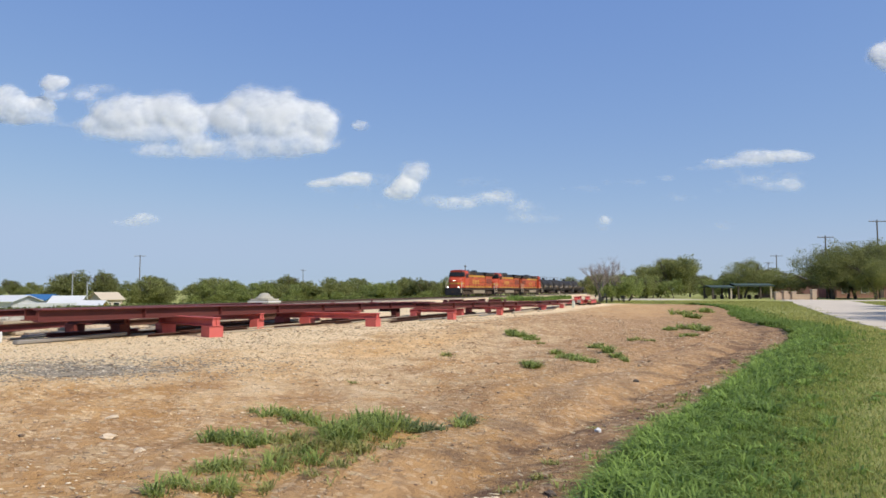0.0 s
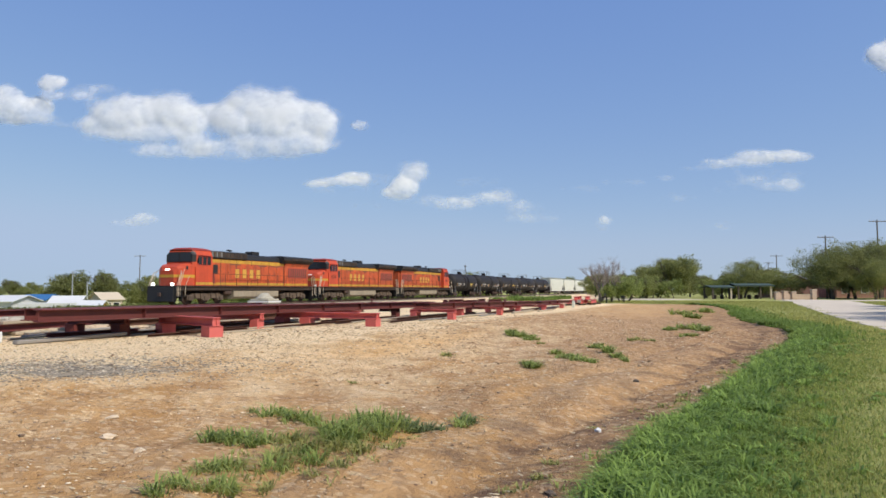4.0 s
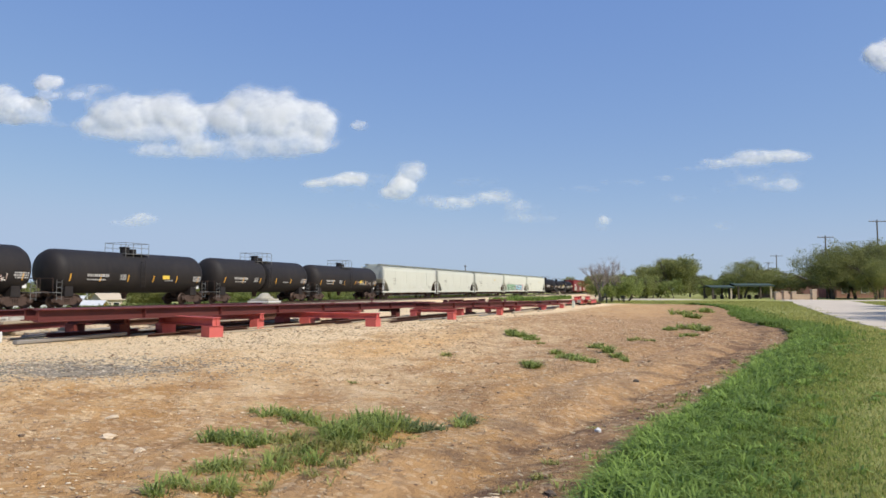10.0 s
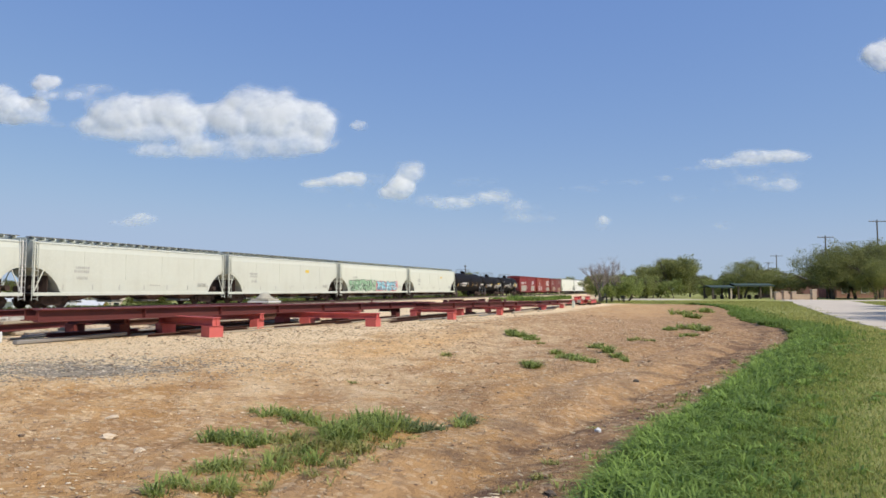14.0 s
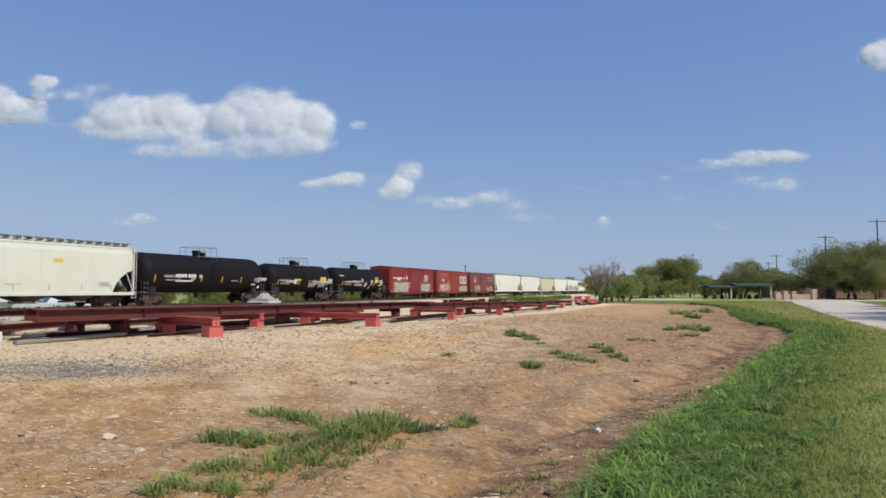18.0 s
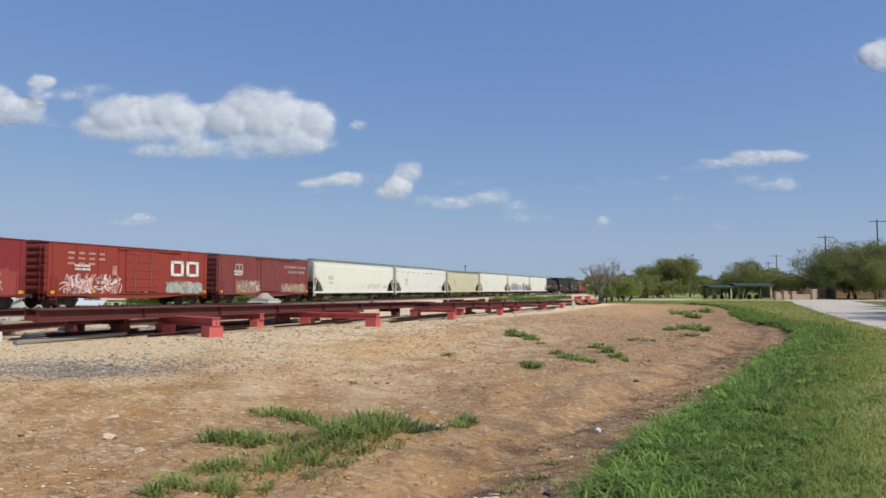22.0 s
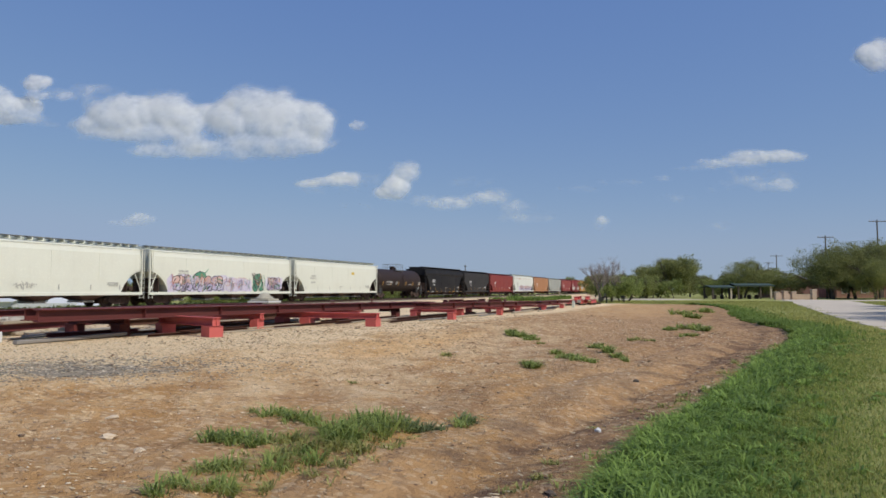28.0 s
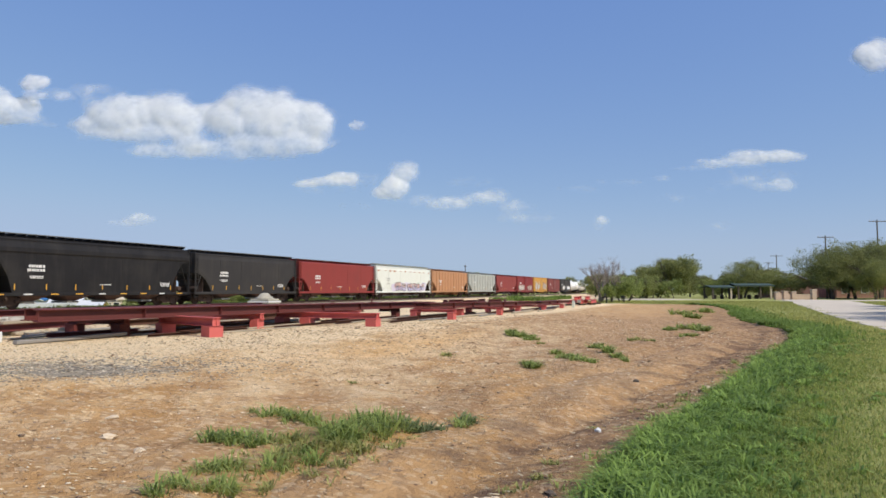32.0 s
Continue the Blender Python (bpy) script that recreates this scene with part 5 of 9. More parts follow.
            pts = [(x + ww * math.cos(a), w + 0.004, eave - 0.56 - (0.25 + 0.75 * abs(math.sin(a * 1.5))) * hh * (1 if math.sin(a) < 0 else -0.5) * abs(math.sin(a))) for a in np.linspace(6.1, 0, 12)]
            part("rust_stain", Geo().add(pts, [tuple(range(12))]), M_HOPPER_BROWN, car, "rust stain under the roof edge")
    for kind, x0, x1, z0, z1, n, mat in art or ():
        if kind == "fill":
            part("painted_field", fill(rng, x0, x1, z0, z1, w + 0.006 + 0.0015 * n, 5), mat, car, "faint patch of spray paint")
            continue
        if kind == "piece":
            lettered_piece(rng, car, x0, x1, z0, z1, w + 0.012, n, *mat[:3])
            part("spray_strokes", spray(rng, x0 - 0.1, x1 + 0.1, z0, z1 + 0.1, w + 0.055, n, 9, 0.5), mat[3], car, "crossing spray-painted strokes", kind="stuff")
            continue
        part("spray_paint", spray(rng, x0, x1, z0, z1, w + 0.01, n, *((16, 1.0) if kind == "full" else (7, 0.5))), mat, car, "spray-painted graffiti")
    running_gear(car, half, 2.2)
    return car


def box_car(length, label, material, top=4.55, seed=0, art=None, shapes=None, ribs=9, double=False):
    rng = np.random.default_rng(300 + seed)
    car = tagged(new("boxcar"), label, "boxcar", group="cars of the train")
    half = length / 2
    e = half - 0.8
    zb, w = 1.0, 1.55
    eave = top - 0.2
    part("body", Geo().box((0, 0, (zb + eave) / 2), (2 * e, 2 * w, eave - zb), 0.03), material, car)
    part("roof", Geo().loft([[(x, -w - 0.04, eave + 0.004), (x, w + 0.04, eave + 0.004), (x, w + 0.04, eave + 0.05), (x, 0, top), (x, -w - 0.04, eave + 0.05)] for x in (-e - 0.03, e + 0.03)]), M_GRATE if material is M_BOX_MAROON else material, car)
    seam = Geo().add([(-0.05, -w, eave + 0.06), (0.05, -w, eave + 0.06), (0.05, 0, top + 0.035), (-0.05, 0, top + 0.035), (-0.05, w, eave + 0.06), (0.05, w, eave + 0.06)], [(0, 1, 2, 3), (3, 2, 5, 4)]).mesh("roof_seam")
    for i in range(12):
        part("roof_seam", seam, material, car, at=pose(-e + 2 * e * (i + 0.5) / 12, 0, 0))
    part("side_sill", Geo().slab([(-e, zb), (-e, 0.82), (-e + 2.6, 0.82), (-2.4, 0.62), (2.4, 0.62), (e - 2.6, 0.82), (e, 0.82), (e, zb)], w - 0.05, w + 0.02).slab([(-e, zb), (-e, 0.82), (-e + 2.6, 0.82), (-2.4, 0.62), (2.4, 0.62), (e - 2.6, 0.82), (e, 0.82), (e, zb)], -w - 0.02, -w + 0.05), material, car)
    # corrugated ends
    for k in (-1, 1):
        rings = []
        nz = 7
        for i in range(nz * 4 + 1):
            z = zb + 0.1 + (eave - zb - 0.2) * i / (nz * 4)
            d = 0.02 + 0.085 * max(0.0, math.sin(math.pi * (i % 4) / 4)) ** 0.8
            rings.append([(k * e, -w + 0.08, z), (k * (e + d), -w + 0.2, z), (k * (e + d), w - 0.2, z), (k * e, w - 0.08, z)])
        part("corrugated_end", Geo().loft(rings), material, car)
        part("ladder", ladder(k * (e - 0.4), w + 0.07, 0.5, 2.1, 0.44), material, car)
        part("ladder", ladder(k * (e + 0.14), 1.2, 0.6, eave - 0.2, 0.44, "y"), material, car)
        part("brake_gear" if k < 0 else "end_gear", Geo().box((k * (e + 0.2), -0.6, 1.15), (0.3, 0.5, 0.3), 0.03), M_UNDER, car)
    # doors
    dw = 1.55 if not double else 2.4
    for sd in (-1, 1):
        door = part("door", Geo().box((-0.3, sd * (w + 0.05), (zb + eave) / 2 - 0.05), (2 * dw, 0.06, eave - zb - 0.3), 0.015), material, car)
        for i in range(5):
            part("door_rib", Geo().box((-0.3, sd * (w + 0.09), zb + 0.45 + i * 0.62), (2 * dw - 0.1, 0.05, 0.07), 0.01), material, door)
        part("door_rod", Geo().tube((0.4, sd * (w + 0.12), zb + 0.2), (0.4, sd * (w + 0.12), eave - 0.3), 0.025, n=6).tube((-1.2, sd * (w + 0.12), zb + 0.2), (-1.2, sd * (w + 0.12), eave - 0.3), 0.025, n=6), M_GRATE, door)
        part("door_track", Geo().box((-1.2, sd * (w + 0.07), zb - 0.02), (6.5, 0.1, 0.07)), material, car)
        part("door_track", Geo().box((-1.2, sd * (w + 0.07), eave - 0.12), (6.5, 0.1, 0.08)), material, car)
        for i in range(ribs):
            x = -e + 0.35 + (2 * e - 0.7) * i / (ribs - 1)
            if abs(x + 0.3) > dw + 0.1:
                part("side_post", Geo().box((x, sd * (w + 0.02), (zb + eave) / 2), (0.1, 0.045, eave - zb - 0.04), 0.012), material, car)
    part("center_sill", Geo().box((0, 0, 0.84), (2 * half - 1.4, 0.36, 0.3), 0.02), M_UNDER, car)
    rects = stencil_rows(rng, e - 3.2, 2.9, 1.2, 2, 0.16) + stencil_rows(rng, -0.8, 2.6, 0.8, 1, 0.08) + stencil_rows(rng, dw + 0.6, 1.9, 0.8, 3, 0.07)
    part("stencil_lettering", bars(rects, w + 0.05), M_STENCIL, car, "illegible white stencilled lettering", kind="stuff")
    strips("reflective_tape", [(-e + 0.3, 1.08, 0.34, 0.22), (e - 0.3, 1.08, 0.34, 0.22), (-e + 3.6, 1.12, 0.3, 0.16), (e - 3.6, 1.12, 0.3, 0.16)], w + 0.066, M_REFLECT, car, "yellow reflective tape")
    for shape_rects, mat, lab in shapes or ():
        strips("side_mark", shape_rects, w + 0.052, mat, car, lab, 0.01)
    for kind, x0, x1, z0, z1, n, mat in art or ():
        if kind == "fill":
            part("painted_field", fill(rng, x0, x1, z0, z1, w + 0.044 + 0.0015 * n, 5), mat, car, "faded patch of paint")
            continue
        if kind == "piece":
            lettered_piece(rng, car, x0, x1, z0, z1, w + 0.055, n, *mat[:3])
            part("spray_strokes", spray(rng, x0 - 0.1, x1 + 0.1, z0, z1 + 0.1, w + 0.10, n, 6, 0.5), mat[3], car, "crossing spray-painted strokes", kind="stuff")
            continue
        part("spray_paint", spray(rng, x0, x1, z0, z1, w + 0.055, n, *{"full": (16, 1.0), "wild": (16, 0.9)}.get(kind, (9, 0.5))), mat, car, "spray-painted graffiti")
    running_gear(car, half, 2.4)
    return car


LOCO_SIDEFRAME = Geo().slab([(-2.35, 0.75), (-2.3, 0.4), (-1.75, 0.32), (-1.3, 0.5), (-0.6, 0.5), (-0.25, 0.3), (0.25, 0.3), (0.6, 0.5), (1.3, 0.5), (1.75, 0.32), (2.3, 0.4), (2.35, 0.75), (1.5, 0.95), (-1.5, 0.95)], -0.08, 0.08)
for k in (-2.0, 0.0, 2.0):
    LOCO_SIDEFRAME.box((k, 0.1, 0.53), (0.42, 0.14, 0.4), 0.05)
for k in (-1.35, -0.65, 0.65, 1.35):
    LOCO_SIDEFRAME.tube((k, 0.12, 0.55), (k, 0.12, 0.95), 0.1, n=10)
LOCO_SIDEFRAME = LOCO_SIDEFRAME.mesh("sideframe")
LOCO_WHEEL = Geo().turn([(-0.07, 0.5), (-0.065, 0.545), (-0.03, 0.545), (-0.03, 0.52), (0.06, 0.515), (0.07, 0.45), (0.03, 0.42), (0.02, 0.18), (0.07, 0.15), (0.07, 0.02)], "y", 24).mesh("wheel", True)


def text_mesh(words, size, depth=0.004):
    """The mesh of some words in the built-in font, upright in the x-z plane, read from +y."""
    cu = bpy.data.curves.new("words", "FONT")
    cu.body, cu.size, cu.extrude, cu.align_x = words, size, depth, "CENTER"
    ob = bpy.data.objects.new("words", cu)
    scene.collection.objects.link(ob)
    dg = bpy.context.evaluated_depsgraph_get()
    me = bpy.data.meshes.new_from_object(ob.evaluated_get(dg))
    bpy.data.objects.remove(ob)
    me.transform(pose(0, 0, 0, 90, 0, 180))
    return me


def locomotive(label, number="", cab_first=True, lit=False):
    """A six-axle diesel: cab and nose at +x, cooling group with overhanging roof at -x."""
    car = tagged(new("locomotive"), label, "locomotive", group="locomotives of the train")
    L = 22.3
    f = 10.55                                     # half length of the platform
    flip = 1 if cab_first else -1                 # the flank that faces the camera is at +y for flip 1, else at -y

    def put(name, geo, mat, parent=None, lab="", smooth=False):
        return part(name, geo, mat, parent or car, lab, smooth)

    put("underframe", Geo().box((0, 0, 1.35), (2 * f, 2.9, 0.34), 0.04).box((0, 0, 1.1), (19.0, 1.2, 0.3), 0.04), M_SILLDARK)
    put("deck", Geo().box((0, 0, 1.54), (2 * f, 3.05, 0.05), 0.01), M_BLACK)
    tank = put("fuel_tank", Geo().loft([[(x, y, z) for y, z in ((-1.1, 0.42), (1.1, 0.42), (1.42, 0.62), (1.42, 1.12), (1.2, 1.2), (-1.2, 1.2), (-1.42, 1.12), (-1.42, 0.62))] for x in (-3.6, 3.3)]), M_TANKGREY, lab="dusty beige fuel tank")
    for x in (-2.7, -1.2, 0.3, 1.8):
        part("tank_strap", Geo().box((x, 0, 0.82), (0.06, 2.87, 0.6), 0.01), M_TANKGREY, tank)
    for sd in (-1, 1):
        put("air_reservoir", Geo().turn([(3.5, 0.05), (3.53, 0.2), (3.65, 0.24), (4.3, 0.24), (4.47, 0.2), (4.5, 0.05)], "x", 14, (-0.1, sd * 1.15, 1.0)), M_UNDER)
    for x in (-6.65, 6.65):
        t = tagged(new("truck"), "grimy three-axle truck")
        t.parent = car
        t.matrix_basis = pose(x * 1.025, 0, 0)
        part("bolster", Geo().box((0, 0, 0.8), (4.2, 1.6, 0.3), 0.05), M_TRUCKDUST, t)
        for sd in (-1, 1):
            part("sideframe", LOCO_SIDEFRAME, M_TRUCKDUST, t, at=pose(0, sd * 1.08, 0, 0, 0, 0 if sd > 0 else 180))
            for k in (-2.0, 0.0, 2.0):
                part("wheel", LOCO_WHEEL, M_WHEEL, t, at=pose(k, sd * 0.76, 0.53, 0, 0, 0 if sd > 0 else 180))
    # long hood
    put("hood", Geo().loft([[(x, y, z) for y, z in ((-0.98, 1.56), (0.98, 1.56), (0.98, 3.78), (0.85, 3.86), (-0.85, 3.86), (-0.98, 3.78))] for x in (-5.2, 6.3)]), M_ORANGE)
    put("hood_roof", Geo().loft([[(x, y, z) for y, z in ((-0.99, 3.84), (0.99, 3.84), (0.9, 4.22), (0.6, 4.34), (-0.6, 4.34), (-0.9, 4.22))] for x in (-5.2, 1.2)]), M_BLACK)
    grid = put("brake_grid_box", Geo().box((3.6, 0, 4.12), (5.3, 2.3, 0.6), 0.06), M_BLACK, lab="black equipment box behind the cab")
    for sd in (-1, 1):
        for i in range(5):
            part("grille", Geo().box((5.9 - 0.3 * i, sd * 1.16, 4.14), (0.2, 0.03, 0.42)), M_FRAMEDUST if i % 2 else M_GRATE, grid)
    for sd in (-1, 1):
        put("roof_stripe", Geo().box((0.5, sd * 0.987, 3.63), (11.3, 0.02, 0.3)), M_YELLOW, lab="grimy yellow band under the roof")
        put("hood_stripe", Geo().box((0.4, sd * 0.987, 1.76), (13.4, 0.02, 0.2)), M_YELLOW, lab="yellow stripe along the hood")
        for i in range(7):
            door = put("hood_door", Geo().box((-4.4 + i * 1.25, sd * 0.985, 2.72), (1.14, 0.05, 1.28), 0.01), M_ORANGE)
            part("latch", Geo().box((-4.4 + i * 1.25 + 0.46, sd * 1.013, 2.7), (0.05, 0.02, 0.18)), M_BLACK, door)
        for x in (-3.7, -1.5, 2.6):
            put("grille", Geo().box((x, sd * 0.99, 3.28), (1.5, 0.03, 0.3), 0.01), M_FRAMEDUST, lab="sooty grille high on the hood")
        put("access_panel", Geo().box((5.75, sd * 0.99, 2.2), (0.9, 0.04, 0.8), 0.01), M_DEEPRED)
        put("air_intake", Geo().box((5.3, sd * 0.99, 2.95), (0.62, 0.05, 0.72), 0.01), M_BLACK, lab="black louvred intake")
    # cooling group with a wide overhanging roof
    put("cooling_cab", Geo().loft([[(x, y, z) for y, z in ((-1.05, 1.56), (1.05, 1.56), (1.05, 3.5), (1.2, 3.75), (-1.2, 3.75), (-1.05, 3.5))] for x in (-9.6, -5.2)]), M_ORANGE)
    put("radiator_roof", Geo().loft([[(x, y, z) for y, z in ((-1.1, 3.72), (1.1, 3.72), (1.5, 4.02), (1.52, 4.28), (1.2, 4.42), (-1.2, 4.42), (-1.52, 4.28), (-1.5, 4.02))] for x in (-9.95, -4.4)]), M_BLACK, lab="black overhanging radiator roof")
    put("end_hood", Geo().box((-9.75, 0, 2.6), (0.3, 1.7, 2.0), 0.08), M_ORANGE)
    for sd in (-1, 1):
        put("louvre_panel", Geo().box((-7.5, sd * 1.056, 2.85), (3.5, 0.03, 0.95), 0.01), M_DEEPRED, lab="dark red louvred panel")
        for i in range(9):
            put("louvre", Geo().box((-9.05 + i * 0.39, sd * 1.075, 2.85), (0.13, 0.03, 0.85), 0.01), M_FRAMEDUST)
        put("cooling_stripe", Geo().box((-7.4, sd * 1.058, 1.76), (4.3, 0.02, 0.2)), M_YELLOW, lab="yellow stripe")
    # roof gear
    put("exhaust_stack", Geo().box((-1.2, 0, 4.5), (1.1, 0.9, 0.36), 0.05), M_BLACK)
    put("roof_vent", Geo().turn([(4.3, 0.5), (4.45, 0.5), (4.5, 0.3)], "z", 16, (1.2, 0, 0)), M_BLACK)
    put("horn", Geo().tube((2.2, 0.0, 4.34), (2.2, 0, 4.62), 0.03).tube((1.9, 0.1, 4.62), (2.6, 0.1, 4.62), 0.03, 0.08).tube((2.5, -0.1, 4.62), (1.8, -0.1, 4.62), 0.03, 0.08), M_BLACK)
    # cab
    cab = put("cab", Geo().loft([[(x, y, z) for y, z in ((-1.5, 1.58), (1.5, 1.58), (1.5, 3.9), (1.3, 4.35), (0.9, 4.5), (-0.9, 4.5), (-1.3, 4.35), (-1.5, 3.9))] for x in (6.3, 8.35)]), M_CABRED)
    put("cab_roof", Geo().loft([[(x, y * k, 4.36 + (z - 4.36) * h) for y, z in ((-1.36, 4.36), (1.36, 4.36), (1.2, 4.47), (0.8, 4.56), (-0.8, 4.56), (-1.2, 4.47))] for x, k, h in ((6.25, 1.0, 0.8), (6.6, 1.0, 1.0), (8.2, 1.0, 1.0), (8.55, 0.9, 0.45))]), M_DEEPRED, lab="dull dark red cab roof")
    for sd in (-1, 1):
        put("cab_visor", Geo().box((7.3, sd * 1.54, 3.95), (1.7, 0.16, 0.03)), M_DEEPRED)
        put("mirror", Geo().box((8.2, sd * 1.62, 3.55), (0.05, 0.16, 0.36), 0.01), M_BLACK)
    put("cab_front", Geo().loft([[(8.35, y, z) for y, z in ((-1.48, 3.0), (1.48, 3.0), (1.48, 3.9), (1.25, 4.35), (-1.25, 4.35), (-1.48, 3.9))], [(8.62, y, z) for y, z in ((-1.34, 3.0), (1.34, 3.0), (1.34, 3.95), (1.1, 4.22), (-1.1, 4.22), (-1.34, 3.95))]]), M_CABRED)
    put("windscreen_surround", Geo().loft([[(8.3, y, z) for y, z in ((-1.515, 3.46), (1.515, 3.46), (1.515, 3.98), (1.33, 4.28), (-1.33, 4.28), (-1.515, 3.98))], [(8.635, y, z) for y, z in ((-1.36, 3.42), (1.36, 3.42), (1.36, 3.97), (1.12, 4.2), (-1.12, 4.2), (-1.36, 3.97))]]), M_BLACK, lab="black windscreen surround")
    for sd in (-1, 1):
        put("nose_roundel", Geo().turn([(1.0, 0.02), (1.02, 0.16), (1.22, 0.16), (1.24, 0.02)], "y", 14, (9.1, 0.08 if sd > 0 else -2.32, 2.95)), M_BLACK, lab="round black fitting on the nose")
        g = Geo()
        for x, top in ((10.45, 2.75), (10.1, 2.9), (9.5, 2.45)):
            g.tube((x, sd * 1.47, 0.75), (x - 0.02, sd * 1.47, 1.6), 0.02, n=6).tube((x - 0.02, sd * 1.47, 1.6), (x - 0.45, sd * 1.42, top - 0.25), 0.02, n=6).tube((x - 0.45, sd * 1.42, top - 0.25), (x - 0.75, sd * 1.2, top), 0.02, n=6)
        put("nose_handrail", g, M_CREAMRAIL, lab="curved cream handrail")
    for y in (-0.62, 0.62):
        put("windscreen", Geo().add([(8.66, y - 0.58, 3.5), (8.66, y + 0.58, 3.5), (8.64, y + 0.55, 4.14), (8.64, y - 0.55, 4.14), (8.6, y - 0.58, 3.5), (8.6, y + 0.58, 3.5), (8.6, y + 0.55, 4.14), (8.6, y - 0.55, 4.14)], [(0, 1, 2, 3), (7, 6, 5, 4), (0, 4, 5, 1), (1, 5, 6, 2), (2, 6, 7, 3), (3, 7, 4, 0)]), M_GLASSDARK)
    for sd in (-1, 1):
        for x in (6.75, 7.3, 7.85):
            win = put("side_window", Geo().box((x, sd * 1.5, 3.55), (0.42, 0.03, 0.62), 0.01), M_GLASSDARK)
            part("window_frame", Geo().box((x, sd * 1.508, 3.89), (0.5, 0.04, 0.04)).box((x, sd * 1.508, 3.21), (0.5, 0.04, 0.04)).box((x - 0.23, sd * 1.508, 3.55), (0.04, 0.04, 0.62)).box((x + 0.23, sd * 1.508, 3.55), (0.04, 0.04, 0.62)), M_DEEPRED, win)
        put("cab_stripe", Geo().box((7.3, sd * 1.507, 1.76), (2.05, 0.016, 0.2)), M_YELLOW, lab="yellow stripe")
    # nose
    put("nose", Geo().loft([[(8.35, y, z) for y, z in ((-1.4, 1.58), (1.4, 1.58), (1.4, 3.2), (1.1, 3.36), (-1.1, 3.36), (-1.4, 3.2))],
                            [(9.4, y, z) for y, z in ((-1.26, 1.58), (1.26, 1.58), (1.26, 3.02), (1.0, 3.2), (-1.0, 3.2), (-1.26, 3.02))],
                            [(9.8, y, z) for y, z in ((-1.0, 1.58), (1.0, 1.58), (1.0, 2.82), (0.78, 3.02), (-0.78, 3.02), (-1.0, 2.82))],
                            [(9.98, y, z) for y, z in ((-0.66, 1.58), (0.66, 1.58), (0.66, 2.62), (0.5, 2.74), (-0.5, 2.74), (-0.66, 2.62))]]), M_CABRED)
    put("nose_stripe", Geo().loft([[(8.36, y, z) for y, z in ((-1.42, 2.2), (1.42, 2.2), (1.42, 2.42), (-1.42, 2.42))], [(9.41, y, z) for y, z in ((-1.28, 2.2), (1.28, 2.2), (1.28, 2.42), (-1.28, 2.42))], [(9.82, y, z) for y, z in ((-1.02, 2.2), (1.02, 2.2), (1.02, 2.42), (-1.02, 2.42))], [(10.0, y, z) for y, z in ((-0.68, 2.2), (0.68, 2.2), (0.68, 2.42), (-0.68, 2.42))]]), M_YELLOW, lab="yellow nose stripe")
    for y in (-0.13, 0.13):
        put("headlight", Geo().turn([(9.7, 0.075), (9.99, 0.075), (10.01, 0.04)], "x", 12, (0, y, 2.8)), M_LIT if lit else M_LAMP)
    for y in (-1.0, 1.0):
        put("ditch_light", Geo().turn([(10.35, 0.11), (10.55, 0.11), (10.57, 0.05)], "x", 12, (0, y, 1.68)), M_LIT if lit else M_LAMP)
    # pilots, steps, handrails
    for k in (-1, 1):
        put("pilot", Geo().slab([(k * 10.4, 0.25), (k * 10.75, 0.3), (k * 10.65, 1.5), (k * 10.4, 1.5)], -1.3, 1.3), M_BLACK, lab="black pilot plate")
        put("coupler", COUPLER.copy(), M_UNDER).matrix_basis = pose(k * 10.75, 0, 0, 0, 0, 0 if k > 0 else 180)
        for sd in (-1, 1):
            put("grab_iron", Geo().tube((k * 10.3, sd * 1.47, 0.7), (k * 10.3, sd * 1.47, 1.5), 0.03, n=6).tube((k * 10.3, sd * 1.47, 1.5), (k * 9.9, sd * 1.45, 2.6), 0.03, n=6), M_CREAMRAIL, lab="cream grab iron")
            g = Geo()
            for i in range(4):
                g.box((k * (10.2 - 0.0 * i), sd * (1.36 - 0.05 * i), 0.4 + 0.3 * i), (0.7, 0.3, 0.04))
            g.box((k * 10.56, sd * 1.3, 0.9), (0.04, 0.34, 1.2)).box((k * 9.84, sd * 1.3, 0.9), (0.04, 0.34, 1.2))
            put("stepwell", g, M_BLACK)
            g = Geo()
            for x in (10.5, 9.85):
                g.tube((k * x, sd * 1.48, 0.6), (k * x, sd * 1.48, 1.5), 0.025, n=6).tube((k * x, sd * 1.48, 1.5), (k * (x - 0.25), sd * 1.46, 2.55), 0.025, n=6)
            if k < 0:
                put("step_handrail", g, M_CREAMRAIL, lab="cream step handrail")
    for sd in (-1, 1):
        g = Geo().tube((-9.6, sd * 1.46, 2.55), (6.1, sd * 1.46, 2.55), 0.022, n=6)
        for i in range(11):
            x = -9.6 + 15.7 * i / 10
            g.tube((x, sd * 1.46, 1.55), (x, sd * 1.46, 2.55), 0.02, n=6)
        put("handrail", g, M_RUST)
    # side marks: blocky yellow shapes, and the cab number
    y = flip * 1.004
    for i in range(4):
        x = flip * (2.3 - i * 1.05)
        put("side_mark", Geo().slab([(x - 0.36, 2.2), (x + 0.36, 2.2), (x + 0.36, 3.1), (x - 0.36, 3.1)], y, y + flip * 0.012), M_DEEPRED, lab="dark red edge round a mark")
        put("side_mark", Geo().slab([(x - 0.27, 2.27), (x + 0.30, 2.27), (x + 0.30, 3.03), (x - 0.27, 3.03)], y + flip * 0.008, y + flip * 0.02), M_MARK, lab="plain yellow shape on the flank")
